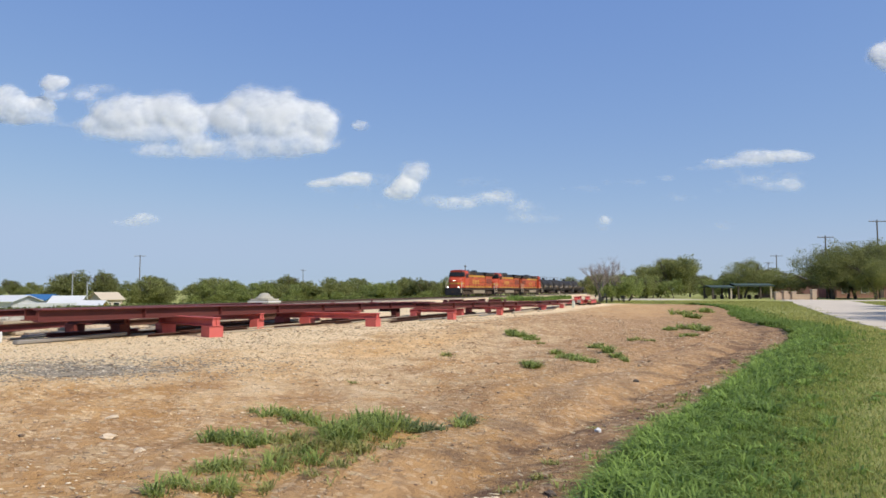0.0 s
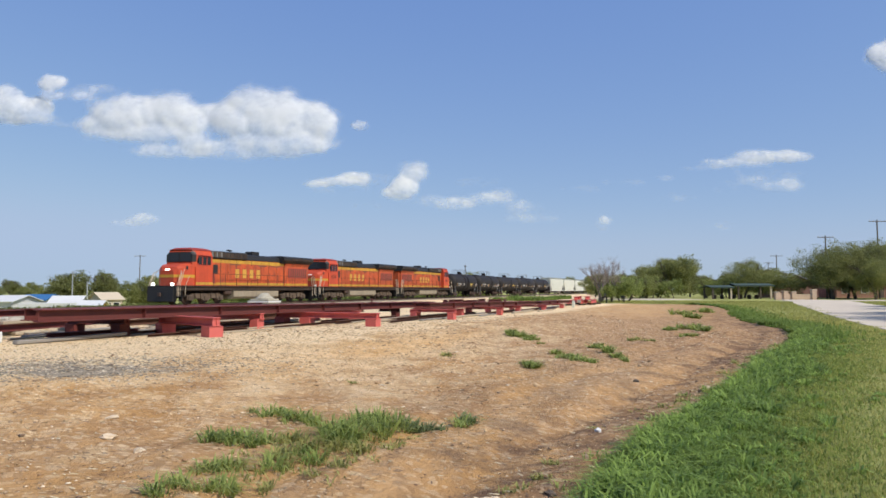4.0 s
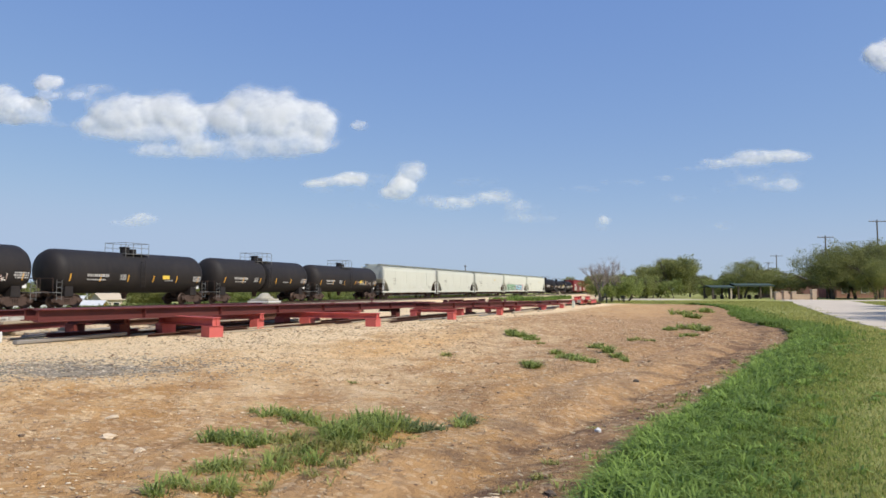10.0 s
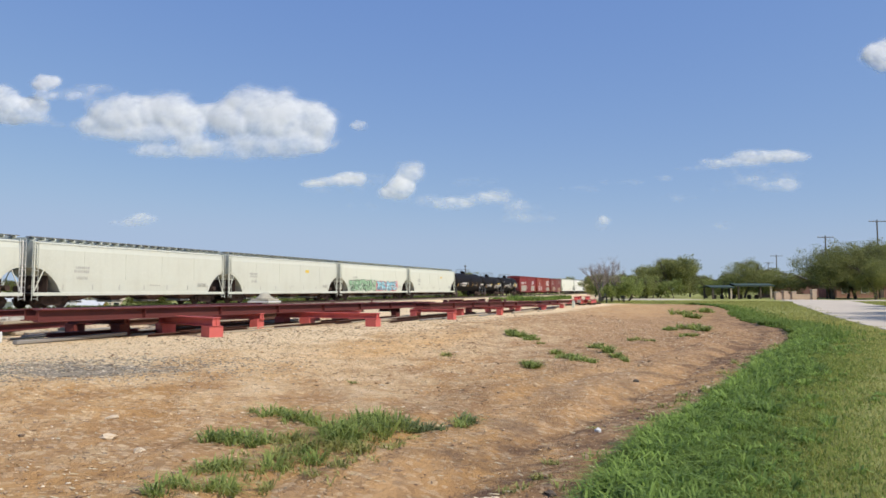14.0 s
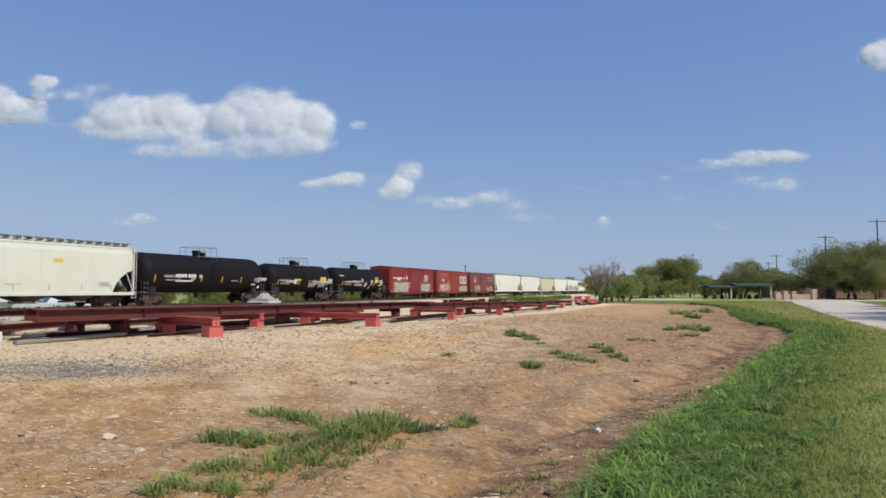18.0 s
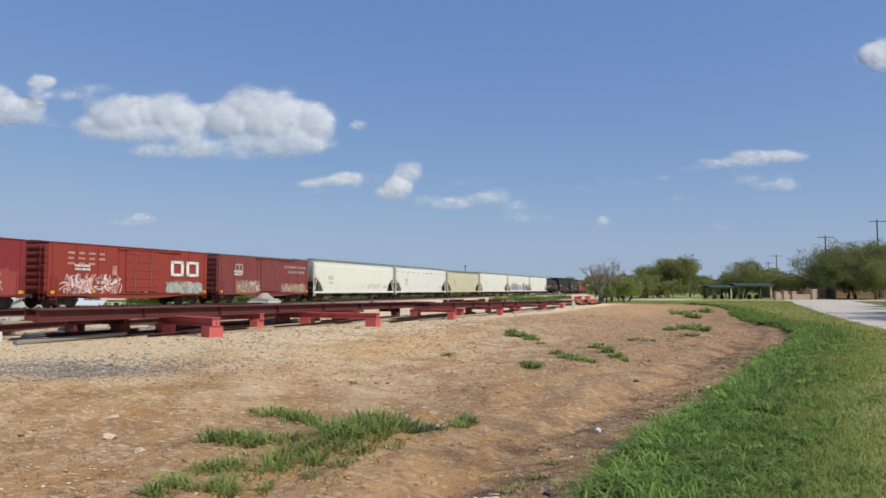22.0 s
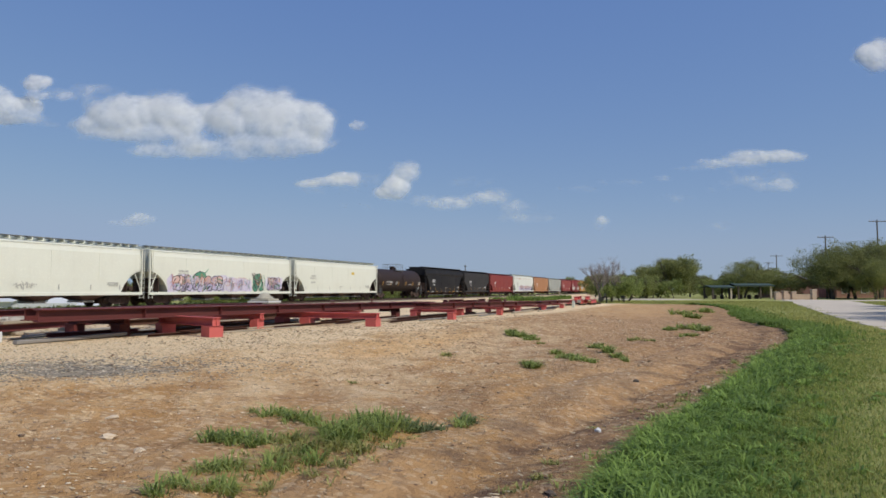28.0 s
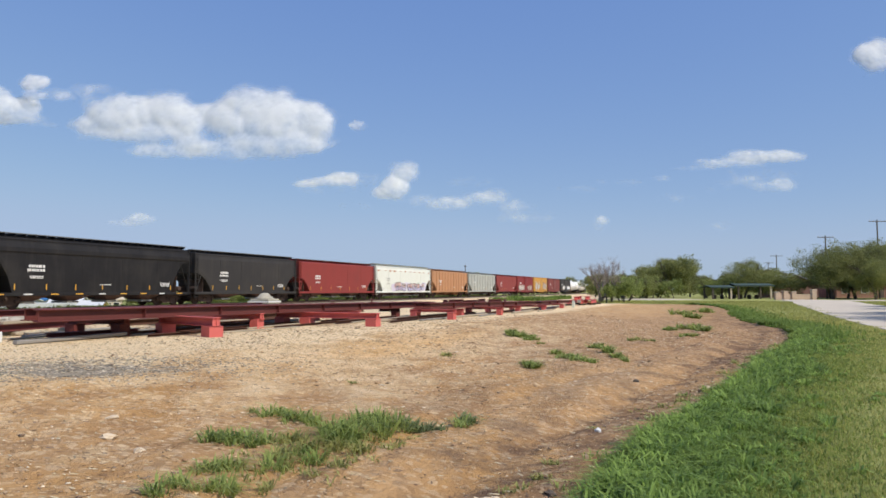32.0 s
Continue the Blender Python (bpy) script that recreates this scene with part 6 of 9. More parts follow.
    # grab irons, louvres and soot-dark seams on the hood
    for sd in (-1, 1):
        for x in (-5.1, -2.6, 0.2, 2.4, 4.6):
            put("hood_seam", Geo().box((x, sd * 0.992, 2.7), (0.05, 0.024, 2.2)), M_FRAMEDUST)
        for i in range(6):
            put("roof_louvre", Geo().box((1.4 + i * 0.62, sd * 1.155, 4.12), (0.5, 0.03, 0.36), 0.01), M_SILLDARK, lab="dark louvre on the roof box")
        for x in (-8.6, -7.4, -6.2):
            put("radiator_grille", Geo().box((x, sd * 1.512, 4.14), (1.0, 0.03, 0.2), 0.01), M_SILLDARK)
        put("walkway_edge", Geo().box((0, sd * 1.53, 1.55), (2 * 10.4, 0.03, 0.09)), M_SILLDARK, lab="dark walkway edge")
    if number:
        me = text_mesh(number, 0.6)
        me.materials.append(M_BLACK)
        ob = new("cab_number", me)
        ob.parent = car
        ob.matrix_basis = pose(7.5, flip * 1.512, 2.55, 0, 0, 0 if flip > 0 else 180)
        tagged(ob, "black cab number")
    # true length and height over the deck
    for ob in car.children_recursive:
        if ob.type == "MESH" and ob.name.split(".")[0] not in ("cab_number", "coupler", "sideframe", "wheel", "bolster"):
            for v in ob.data.vertices:
                v.co.x *= 1.025
                if v.co.z > 1.6:
                    v.co.z = 1.6 + (v.co.z - 1.6) * 1.09
    return car


# The train, from its front: the kind of each car and where its front coupler stands along the track.
TRAIN = []


BAR, PANEL, NOTICE = "illegible white lettering", "grey stencilled panel", "yellow notice panel"
TANK_MARKS = ([(0.56 - 0.042 * k, 0.14, 0.24, 0.27, M_STENCIL, BAR) for k in range(4)] + [(0.375 - 0.042 * k, 0.14, 0.24, 0.27, M_STENCIL, BAR) for k in range(3)] + [(0.44, -0.28, 2.0, 0.13, M_STENCIL, BAR), (0.2, 0.12, 0.3, 0.3, M_STENCIL_DULL, PANEL), (-0.79, -0.5, 0.6, 0.14, M_STENCIL, BAR), (-0.97, 0.0, 0.9, 0.3, M_STENCIL_GREY, PANEL)],
              [(0.47, 0.0, 1.6, 0.26, M_STENCIL_DULL, BAR), (0.3, 0.0, 0.4, 0.52, M_STENCIL, PANEL), (0.22, 0.18, 1.2, 0.15, M_PLACARD, NOTICE), (-0.645, 0.32, 1.2, 0.4, M_PLACARD, NOTICE), (-0.52, 0.02, 3.0, 0.13, M_STENCIL, BAR), (-0.9, 0.1, 1.1, 0.5, M_STENCIL_GREY, PANEL), (-0.28, -0.36, 1.3, 0.42, M_STENCIL_GREY, PANEL), (-0.63, -0.4, 1.4, 0.34, M_STENCIL_GREY, PANEL)],
              [(0.42, 0.14, 0.9, 0.22, M_STENCIL_DULL, BAR), (0.24, 0.14, 1.5, 0.2, M_STENCIL_DULL, BAR), (0.04, 0.3, 0.6, 0.46, M_STENCIL_GREY, PANEL), (0.27, -0.26, 1.0, 0.24, M_STENCIL_GREY, PANEL), (0.1, -0.28, 0.9, 0.26, M_STENCIL_GREY, PANEL), (-0.11, -0.26, 0.5, 0.5, M_STENCIL, PANEL), (-0.33, -0.6, 0.4, 0.34, M_PLACARD, NOTICE), (-0.38, 0.15, 0.5, 0.44, M_STENCIL_GREY, PANEL), (-0.59, 0.66, 1.2, 0.1, M_STENCIL_DULL, BAR), (-0.6, 0.25, 0.9, 0.46, M_PLACARD, NOTICE), (-0.8, 0.2, 0.8, 0.44, M_STENCIL_GREY, PANEL), (-0.78, -0.3, 0.8, 0.2, M_STENCIL_DULL, BAR), (0.88, 0.8, 1.0, 0.12, M_STENCIL_GREY, BAR)])


def coupled(ob, front, back, turned=False):
    TRAIN.append((ob, (front + back) / 2, turned))


coupled(locomotive("orange, yellow and black diesel locomotive at the head of the train", lit=True), 132.7, 155.0)
coupled(locomotive("orange, yellow and black diesel locomotive with the number 4334", "4334"), 155.0, 177.0)
coupled(locomotive("orange, yellow and black diesel locomotive running backwards behind the others", "4146", False), 177.0, 199.8, True)
ends = [199.8, 214.0, 229.1, 245.2, 261.9, 279.0]
for i in range(5):
    coupled(tank_car(ends[i + 1] - ends[i], "black tank car with yellow tape and white stencils" if i else "black tank car coupled behind the locomotives", seed=i, radius=1.53 + 0.03 * (i % 2), bands=((-0.9, 0.9), (-1.2,), (), (0.3,), ())[i]), ends[i], ends[i + 1])
ends = [279.0, 299.2, 318.6, 339.0, 359.4, 379.6]
for i in range(5):
    art = [("thin", -5.0, -2.2, 1.15, 1.85, 3, M_STENCIL)] if i == 0 else [("piece", -6.0, 0.2, 1.15, 2.35, 9, (M_PIECE_CYAN, M_PIECE_DARK, M_PIECE_RED, M_SPRAY_CYAN)), ("piece", 0.6, 7.6, 1.12, 2.5, 9, (M_PIECE_GREEN, M_PIECE_DARK, M_PIECE_GREENCLOUD, M_SPRAY_GREEN))] if i == 3 else None
    # the first hopper's end parts get a grey that holds the ends' shade
    coupled(hopper_car(ends[i + 1] - ends[i], "off-white covered hopper with red and blue graffiti" if i == 3 else "off-white covered hopper car with dark roof walk", M_HOPPER_DULL if i < 3 else M_HOPPER_CREAM, seed=i, art=art, end_material=M_ENDGREY if i == 0 else None), ends[i], ends[i + 1])
ends = [379.6, 396.5, 409.8, 423.8]
for i in range(3):
    coupled(tank_car(ends[i + 1] - ends[i], "deep black tank car with tape and white stencils", M_TANKDEEP, seed=6 + i, radius=1.6 if i == 0 else 1.46, marks=TANK_MARKS[i]), ends[i], ends[i + 1])
FRAME_ONE = [(0.0, 0, 0.15, 0.8), (-0.55, 0, 0.15, 0.8), (-0.275, 0.33, 0.7, 0.14), (-0.275, -0.33, 0.7, 0.14)]
FRAME_TWO = [(x - 0.85, z, w, h) for x, z, w, h in FRAME_ONE]


def emblem(x, z, k, tall):
    return [(x + u * k, z + v * tall, w * k, h * tall) for u, v, w, h in FRAME_ONE + FRAME_TWO]


coupled(box_car(17.7, "red boxcar with white emblem and graffiti along the bottom", M_BOX_RED, seed=1, shapes=[(emblem(-4.0, 3.05, 1.05, 0.85) + [(-4.5, 2.55, 1.6, 0.08)], M_STENCIL, "blocky white emblem"), ([(6.5 - 1.0 * k, 2.86, 0.55 - 0.12 * (k % 2), 0.2) for k in range(5)], M_STENCIL, "illegible white lettering")], art=[("fill", -7.6, -2.3, 0.92, 2.6, 0, M_OVERPAINT), ("fill", 1.8, 7.7, 0.92, 2.7, 0, M_OVERPAINT), ("fill", -6.3, -2.9, 0.95, 2.2, 1, M_FILL_GREY), ("fill", 2.0, 6.9, 0.93, 2.35, 1, M_FILL_GREY), ("piece", -6.2, -3.0, 0.98, 2.15, 4, (M_PIECE_PALE, M_PIECE_SAGE, None, M_SPRAY_SAGE)), ("piece", 2.1, 6.8, 0.98, 2.3, 5, (M_PIECE_PALE, M_PIECE_SAGE, None, M_SPRAY_SAGE)), ("thin", -0.4, 1.2, 1.2, 3.0, 2, M_STENCIL), ("thin", 2.4, 3.0, 2.8, 3.3, 1, M_STENCIL), ("thin", 3.4, 7.4, 2.75, 2.95, 4, M_STENCIL)]), 423.8, 441.5)
coupled(box_car(17.0, "orange-red boxcar with large white emblem and graffiti", M_BOX_ORANGE, seed=2, shapes=[(emblem(-3.5, 2.95, 2.1, 1.55), M_STENCIL, "large blocky white emblem"), ([(6.0 - 0.85 * k, 3.75 - 0.36 * i, 0.55 - 0.1 * ((i + k) % 2), 0.15) for i in range(3) for k in range(4) if (i, k) != (2, 3)] + [(2.3, 2.9, 0.4, 0.12), (2.3, 2.55, 0.4, 0.5)], M_STENCIL_PINK, "illegible faded lettering")], art=[("fill", 1.8, 6.4, 0.93, 1.9, 0, M_OVERPAINT), ("fill", -6.8, -3.0, 0.95, 1.8, 1, M_FILL_GREY), ("wild", 1.9, 6.5, 0.95, 2.35, 9, M_SPRAY_PINK), ("wild", -7.0, -3.0, 0.92, 1.95, 8, M_SPRAY_SAGE), ("piece", -6.2, -5.0, 1.2, 1.8, 1, (M_PIECE_CYAN, M_PIECE_SAGE, None, M_SPRAY_PALE)), ("thin", -0.9, 0.9, 1.05, 1.6, 3, M_SPRAY_PALE), ("thin", -1.2, 0.6, 1.3, 3.2, 2, M_STENCIL)]), 441.5, 458.5)
coupled(box_car(16.3, "faded maroon boxcar with a shield shape and weathered graffiti", M_BOX_MAROON, seed=3, shapes=[([(4.6, 3.55, 1.1, 0.1), (4.6, 3.0, 0.7, 0.1), (5.1, 3.15, 0.1, 0.8), (4.1, 3.15, 0.1, 0.8), (4.6, 2.7, 0.5, 0.1), (4.6, 3.15, 0.12, 0.8)], M_STENCIL_GREY, "pale shield outline"), ([(-2.9 - 0.46 * i, 3.55, 0.17, 0.26) for i in range(9)] + [(-3.5 - 0.46 * i, 3.05, 0.17, 0.26) for i in range(7)], M_STENCIL_DULL, "two rows of pale blocks")], art=[("fill", 1.4, 5.0, 0.95, 2.2, 0, M_FILL_RUST), ("fill", -6.9, -2.2, 0.95, 1.9, 0, M_FILL_RUST), ("thin", 1.6, 4.8, 1.0, 2.1, 5, M_SPRAY_PALE), ("thin", -6.6, -2.4, 1.0, 1.9, 6, M_SPRAY_PALE), ("thin", -1.2, 0.8, 1.1, 3.2, 3, M_STENCIL_GREY)]), 458.5, 474.8)
ends = [474.8, 496.3, 517.0, 534.9, 555.3, 575.5, 595.6]
SPECS = [("off-white covered hopper car with dark scrawl near its end", M_HOPPER, 10, [("thin", -6.2, -2.6, 1.35, 2.0, 5, M_STENCIL_GREY)], False),
         ("white covered hopper car with rust stains under the roof", M_HOPPER_RUSTY, 12, None, True),
         ("tan covered hopper car with steep outlet bays", M_HOPPER_TAN, 13, None, False),
         ("off-white covered hopper car with faint circular scrawl", M_HOPPER, 14, [("thin", -1.0, 0.6, 1.3, 1.8, 2, M_STENCIL_GREY)], False),
         ("white covered hopper covered in violet and dark graffiti", M_HOPPER, 16, [("piece", 1.0, 7.4, 1.08, 2.4, 8, (M_PIECE_VIOLET, M_PIECE_DARK, M_PIECE_LILAC, M_SPRAY_VIOLET)), ("piece", -2.6, 0.8, 1.08, 2.3, 4, (M_PIECE_LILAC, M_PIECE_VIOLET, M_PIECE_LILAC, M_SPRAY_VIOLET)), ("piece", -4.9, -3.2, 1.05, 2.8, 2, (M_SPRAY_DARK, M_PIECE_DARK, None, M_SPRAY_DARK)), ("piece", -7.8, -5.6, 1.2, 2.4, 4, (M_PIECE_VIOLET, M_PIECE_DARK, M_PIECE_LILAC, M_SPRAY_VIOLET)), ("piece", 3.4, 4.9, 1.1, 2.95, 1, (M_SPRAY_DARK, M_PIECE_DARK, None, M_SPRAY_DARK))], False),
         ("off-white covered hopper car with dark roof walk", M_HOPPER, 15, None, False)]
for i, (lab, mat, seed, art, rust) in enumerate(SPECS):
    coupled(hopper_car(ends[i + 1] - ends[i], lab, mat, seed=seed, art=art, rust=rust, bays=3 if i == 2 else 4, top=4.55 if i == 2 else 4.72, outlet_material=M_HOPPER_TAN if i == 2 else None), ends[i], ends[i + 1])
coupled(tank_car(16.1, "brownish black tank car with white stencils", M_TANKBROWN, seed=9, radius=1.55), 595.6, 611.7)
coupled(hopper_car(18.5, "black covered hopper car with white stencilled panel", M_HOPPER_BLACK, seed=20, top=4.85, cap=True), 611.7, 630.2)
coupled(hopper_car(16.0, "dark grey covered hopper car", M_HOPPER_DARKGREY, seed=21, top=4.7, bays=2), 630.2, 646.2)
coupled(hopper_car(18.3, "dark red covered hopper car with white stencils", M_HOPPER_RED, seed=22, top=4.6, bays=3, straight=True), 646.2, 664.5)
coupled(hopper_car(19.8, "white covered hopper with rust and colourful graffiti", M_HOPPER_RUSTY, seed=23, top=4.75, art=[("piece", -6.8, 4.0, 1.1, 2.2, 8, (M_PIECE_VIOLET, M_PIECE_DARK, M_PIECE_LILAC, M_SPRAY_VIOLET))], rust=True), 664.5, 684.3)
coupled(hopper_car(18.0, "faded brown covered hopper car with side posts", M_HOPPER_BROWN, seed=24, top=4.6, bays=3, straight=True, ribs=11, outlet_material=M_HOPPER_BROWN), 684.3, 702.3)
coupled(hopper_car(18.1, "weathered grey covered hopper car", M_HOPPER_GREY, seed=25, top=4.5, bays=3, straight=True, ribs=9), 702.3, 720.4)
coupled(hopper_car(17.1, "dark red covered hopper car", M_HOPPER_RED, seed=26, top=4.5, bays=3, straight=True), 720.4, 737.5)
coupled(box_car(16.9, "dark red boxcar with pale graffiti", M_BOX_RED, seed=27, art=[("full", -6.5, 6.5, 1.0, 2.4, 6, M_SPRAY_PALE)]), 737.5, 754.4)
coupled(box_car(16.8, "weathered yellow boxcar with graffiti", M_BOX_YELLOW, seed=28, art=[("full", -6.5, 6.5, 1.0, 3.4, 6, M_SPRAY_PALE)]), 754.4, 771.2)
coupled(box_car(17.6, "faded maroon boxcar near the train's end", M_BOX_MAROON, seed=29), 771.2, 788.8)
coupled(box_car(17.8, "dark boxcar with white graffiti", M_HOPPER_DARKGREY, seed=30, art=[("full", -6.5, 4.5, 1.0, 2.6, 5, M_STENCIL)]), 788.8, 806.6)
for i in range(2):
    coupled(tank_car(17.0, "white tank car at the visible end of the train", M_TANKWHITE, seed=32 + i), 806.6 + 17 * i, 823.6 + 17 * i)

# How far the train has come, in metres, by the second.
ADVANCE = [(0.0, 2.7), (1.75, 33.0), (3.5, 64.2), (5.6, 101.8), (7.0, 126.8), (9.0, 163.0), (11.2, 202.4), (13.0, 234.6), (14.4, 259.7), (17.0, 306.1), (19.0, 341.5),
           (21.6, 387.2), (24.4, 436.2), (27.9, 497.0), (29.4, 523.2), (32.0, 568.5)]


def motions():
    for ob, s0, turned in TRAIN:
        walk(ob, [(t, Matrix.Translation(track_point(s0 - d)) @ pose(0, 0, 0, 0, 0, math.degrees(-TH) - 90 + (180 if turned else 0))) for t, d in ADVANCE])
    # the wheels roll while their car passes
    far, near, step = 105.0, 38.0, 0.04
    times, gone = [t for t, d in ADVANCE], [d for t, d in ADVANCE]
    for ob, s0, turned in TRAIN:
        t0, t1 = np.interp(s0 - far, gone, times), np.interp(s0 - near, gone, times)
        if t1 - t0 < step:
            continue
        ts = [0.0] * (t0 > 0.05) + list(np.arange(t0, t1, step)) + [32.0] * (t1 < 31.9)
        for w in [c for c in ob.children_recursive if c.name.split(".")[0] == "wheel"]:
            rest = w.matrix_basis.copy()
            radius = 0.53 if ob.name.startswith("locomotive") else 0.475
            way = (-1 if turned else 1) * (1 if rest.col[0][0] > 0 else -1)
            rows = []
            for t in ts:
                rolled = np.interp(min(max(t, t0), t1 - step), times, gone) - np.interp(t0, times, gone)
                rows.append((t, rest @ Matrix.Rotation(way * rolled / radius, 4, "Y")))
            walk(w, rows)
    for ob, p, drift in CLOUDS:
        walk(ob, [(0.0, pose(*p)), (32.0, pose(p[0] + drift, p[1], p[2]))])

# ---- trees ----
def limb(g, rng, p, d, length, r, depth, tips, spread=0.6, up=0.15, kids=(3, 4), min_depth=0):
    """A tapered, bending limb with smaller limbs on it."""
    segs = 3
    pts, rad = [Vector(p)], [r]
    d = Vector(d).normalized()
    for i in range(segs):
        d = (d + Vector(rng.normal(0, 0.16, 3)) + Vector((0, 0, up * 0.3))).normalized()
        pts.append(pts[-1] + d * length / segs)
        rad.append(r * (1 - 0.55 * (i + 1) / segs))
    n = 7 if depth > 1 else 4
    rings = []
    for i, q in enumerate(pts):
        w = (pts[min(i + 1, segs)] - pts[max(i - 1, 0)]).normalized()
        u = w.orthogonal().normalized()
        t = w.cross(u)
        rings.append([q + rad[i] * (math.cos(6.283 * k / n) * u + math.sin(6.283 * k / n) * t) for k in range(n)])
    g.loft(rings, caps=depth > 1)
    if depth == 0:
        tips.append(pts[-1])
        return
    for k in range(int(rng.integers(kids[0], kids[1] + 1))):
        f = rng.uniform(0.45, 1.0)
        i = min(int(f * segs), segs - 1)
        q = pts[i].lerp(pts[i + 1], f * segs - i)
        side = Vector(rng.normal(0, 1, 3))
        nd = (d + side.normalized() * rng.uniform(spread * 0.7, spread * 1.4) + Vector((0, 0, up))).normalized()
        limb(g, rng, q, nd, length * rng.uniform(0.55, 0.75), rad[i] * 0.6, depth - 1, tips, spread, up, kids)
    tips.append(pts[-1])


def leaf_cards(rng, centres, per, spread, size, flat=0.75):
    """Many small leaf sprays round the centres: bent quads, every way up."""
    c = np.repeat(np.asarray(centres, float), per, axis=0)
    n = len(c)
    off = np.clip(rng.normal(0, 1, (n, 3)), -1.35, 1.35) * np.array((spread, spread, spread * flat))
    c = c + off
    u = rng.normal(0, 1, (n, 3))
    u /= np.linalg.norm(u, axis=1)[:, None]
    w = rng.normal(0, 1, (n, 3))
    w -= (w * u).sum(1)[:, None] * u
    w /= np.linalg.norm(w, axis=1)[:, None]
    s = size * rng.uniform(0.5, 1.4, (n, 1))
    v = np.stack([c - u * s, c + w * s * 0.45, c + u * s, c - w * s * 0.45], 1).reshape(-1, 3)
    f = np.arange(4 * n).reshape(n, 4)
    return v, f


def make_tree(name, label, seed, height, width, leaf, per=26, trunk_h=0.22, clumps=70, leaf_size=0.2, bare=False, low=0.2):
    """A tree at the origin: trunk with limbs, and a crown of leaf clumps with gaps and an uneven outline."""
    rng = np.random.default_rng(seed)
    root = tagged(new(name), label, "tree" if "bush" not in name else "bush")
    g, tips = Geo(), []
    r = height * 0.028
    stems = 1 if not bare else 3
    for k in range(stems):
        d = Vector((0.25 * rng.normal(), 0.25 * rng.normal(), 1))
        limb(g, rng, (0.15 * k, 0.1 * k, -0.15), d, height * (trunk_h + 0.18), r, 3 if not bare else 4, tips, 0.75 if not bare else 0.7, 0.25, (3, 4) if not bare else (4, 5))
    # fit the limbs inside the crown
    top = max(p.z for p in tips)
    wide = max(max(abs(p.x), abs(p.y)) for p in tips)
    sz, sw = height * (0.94 if not bare else 1.0) / top, width * (0.46 if not bare else 0.5) / wide
    g.v = [(x * (1 + (sw - 1) * min(1, max(0, z) / (height * 0.3))), y * (1 + (sw - 1) * min(1, max(0, z) / (height * 0.3))), z * (sz if z > 0 else 1)) for x, y, z in g.v]
    part("trunk", g, M_BAREWOOD if bare else M_BARK, root)
    if not bare:
        cs = []
        lobes = [(rng.uniform(-0.28, 0.28) * width, rng.uniform(-0.28, 0.28) * width, height * rng.uniform(min(0.45, low + 0.24), 0.74), rng.uniform(0.2, 0.33) * width) for _ in range(9)]
        while len(cs) < clumps:
            lx, ly, lz, lr = lobes[int(rng.integers(len(lobes)))]
            d = rng.normal(0, 1, 3)
            d /= np.linalg.norm(d)
            q = rng.uniform(0.5, 1.0)
            p = np.array((lx + d[0] * lr * q, ly + d[1] * lr * q, lz + d[2] * lr * q * 0.85 * height / width))
            if low * height < p[2] < height * 0.97:
                cs.append(p)
        v, f = leaf_cards(rng, cs, per, width * 0.052, leaf_size)
        part("crown", np_mesh("crown", v, f, leaf), None, root)
    return root


def stand(ob, x, y, s=1.0, turn=0.0, stretch=1.0):
    ob.matrix_basis = Matrix.Translation((x, y, gz(x, y))) @ Matrix.Rotation(radians(turn), 4, "Z") @ Matrix.Diagonal((s, s, s * stretch, 1))
    return ob


def plant(ob, x, y, s=1.0, turn=0.0, stretch=1.0):
    m = Matrix.Translation((x, y, gz(x, y))) @ Matrix.Rotation(radians(turn), 4, "Z") @ Matrix.Diagonal((s, s, s * stretch, 1))
    keep = ob.matrix_basis.copy()
    ob.matrix_basis = Matrix.Identity(4)
    c = copy_thing(ob, m)
    ob.matrix_basis = keep
    return c


# kinds, each first stood in its own place
oak = stand(make_tree("tree", "round dark green oak beyond the track", 11, 8.6, 11.5, M_LEAF_DARK, 90, clumps=190, leaf_size=0.19, low=0.05), -91, 166, 1.12)
mesq = stand(make_tree("tree", "dense mid-green mesquite in the tree line", 12, 8.4, 10.5, M_LEAF_NEAR, 80, clumps=170, leaf_size=0.19, low=0.05), -61, 190)
lite = stand(make_tree("tree", "light green feathery tree in the tree line", 13, 8.2, 9.5, M_LEAF_BRIGHT, 80, clumps=150, leaf_size=0.18, low=0.05), -57, 186)
scrub = stand(make_tree("bush", "low green bush beside the railway", 14, 3.0, 4.2, M_LEAF_BRIGHT, 44, clumps=55, leaf_size=0.1, low=0.06), 24.0, 93.0)
round_tree = stand(make_tree("tree", "broad round green tree on the far verge", 15, 8.3, 10.4, M_LEAF_NEAR, 100, clumps=270, leaf_size=0.13, low=0.04), 45.9, 141, 1.08)
tall = stand(make_tree("tree", "tall spreading street tree with a dark trunk", 16, 10.2, 12.5, M_LEAF_DARK, 110, clumps=240, leaf_size=0.12, low=0.12), 66.5, 118)
airy = stand(make_tree("tree", "airy light green street tree", 17, 8.0, 10.0, M_LEAF_NEAR, 90, clumps=180, leaf_size=0.11, low=0.12), 57.0, 131)
bare_tree = stand(make_tree("bare_tree", "leafless grey tree beside the railway", 18, 6.1, 8.0, None, bare=True), 20.3, 90.0)

# trees standing apart beyond the track: (x, y, size, turn, kind)
for x, y, s, t, k in ((-71.6, 165, 1.0, 200, mesq), (-69.0, 170, 0.85, 80, oak), (-133, 222, 0.72, 10, mesq), (-150, 230, 0.8, 75, oak), (-104, 190, 0.75, 300, lite)):
    plant(k, x, y, s, t)
plant(oak, -81.6, 168, 0.86, 120, 1.32)
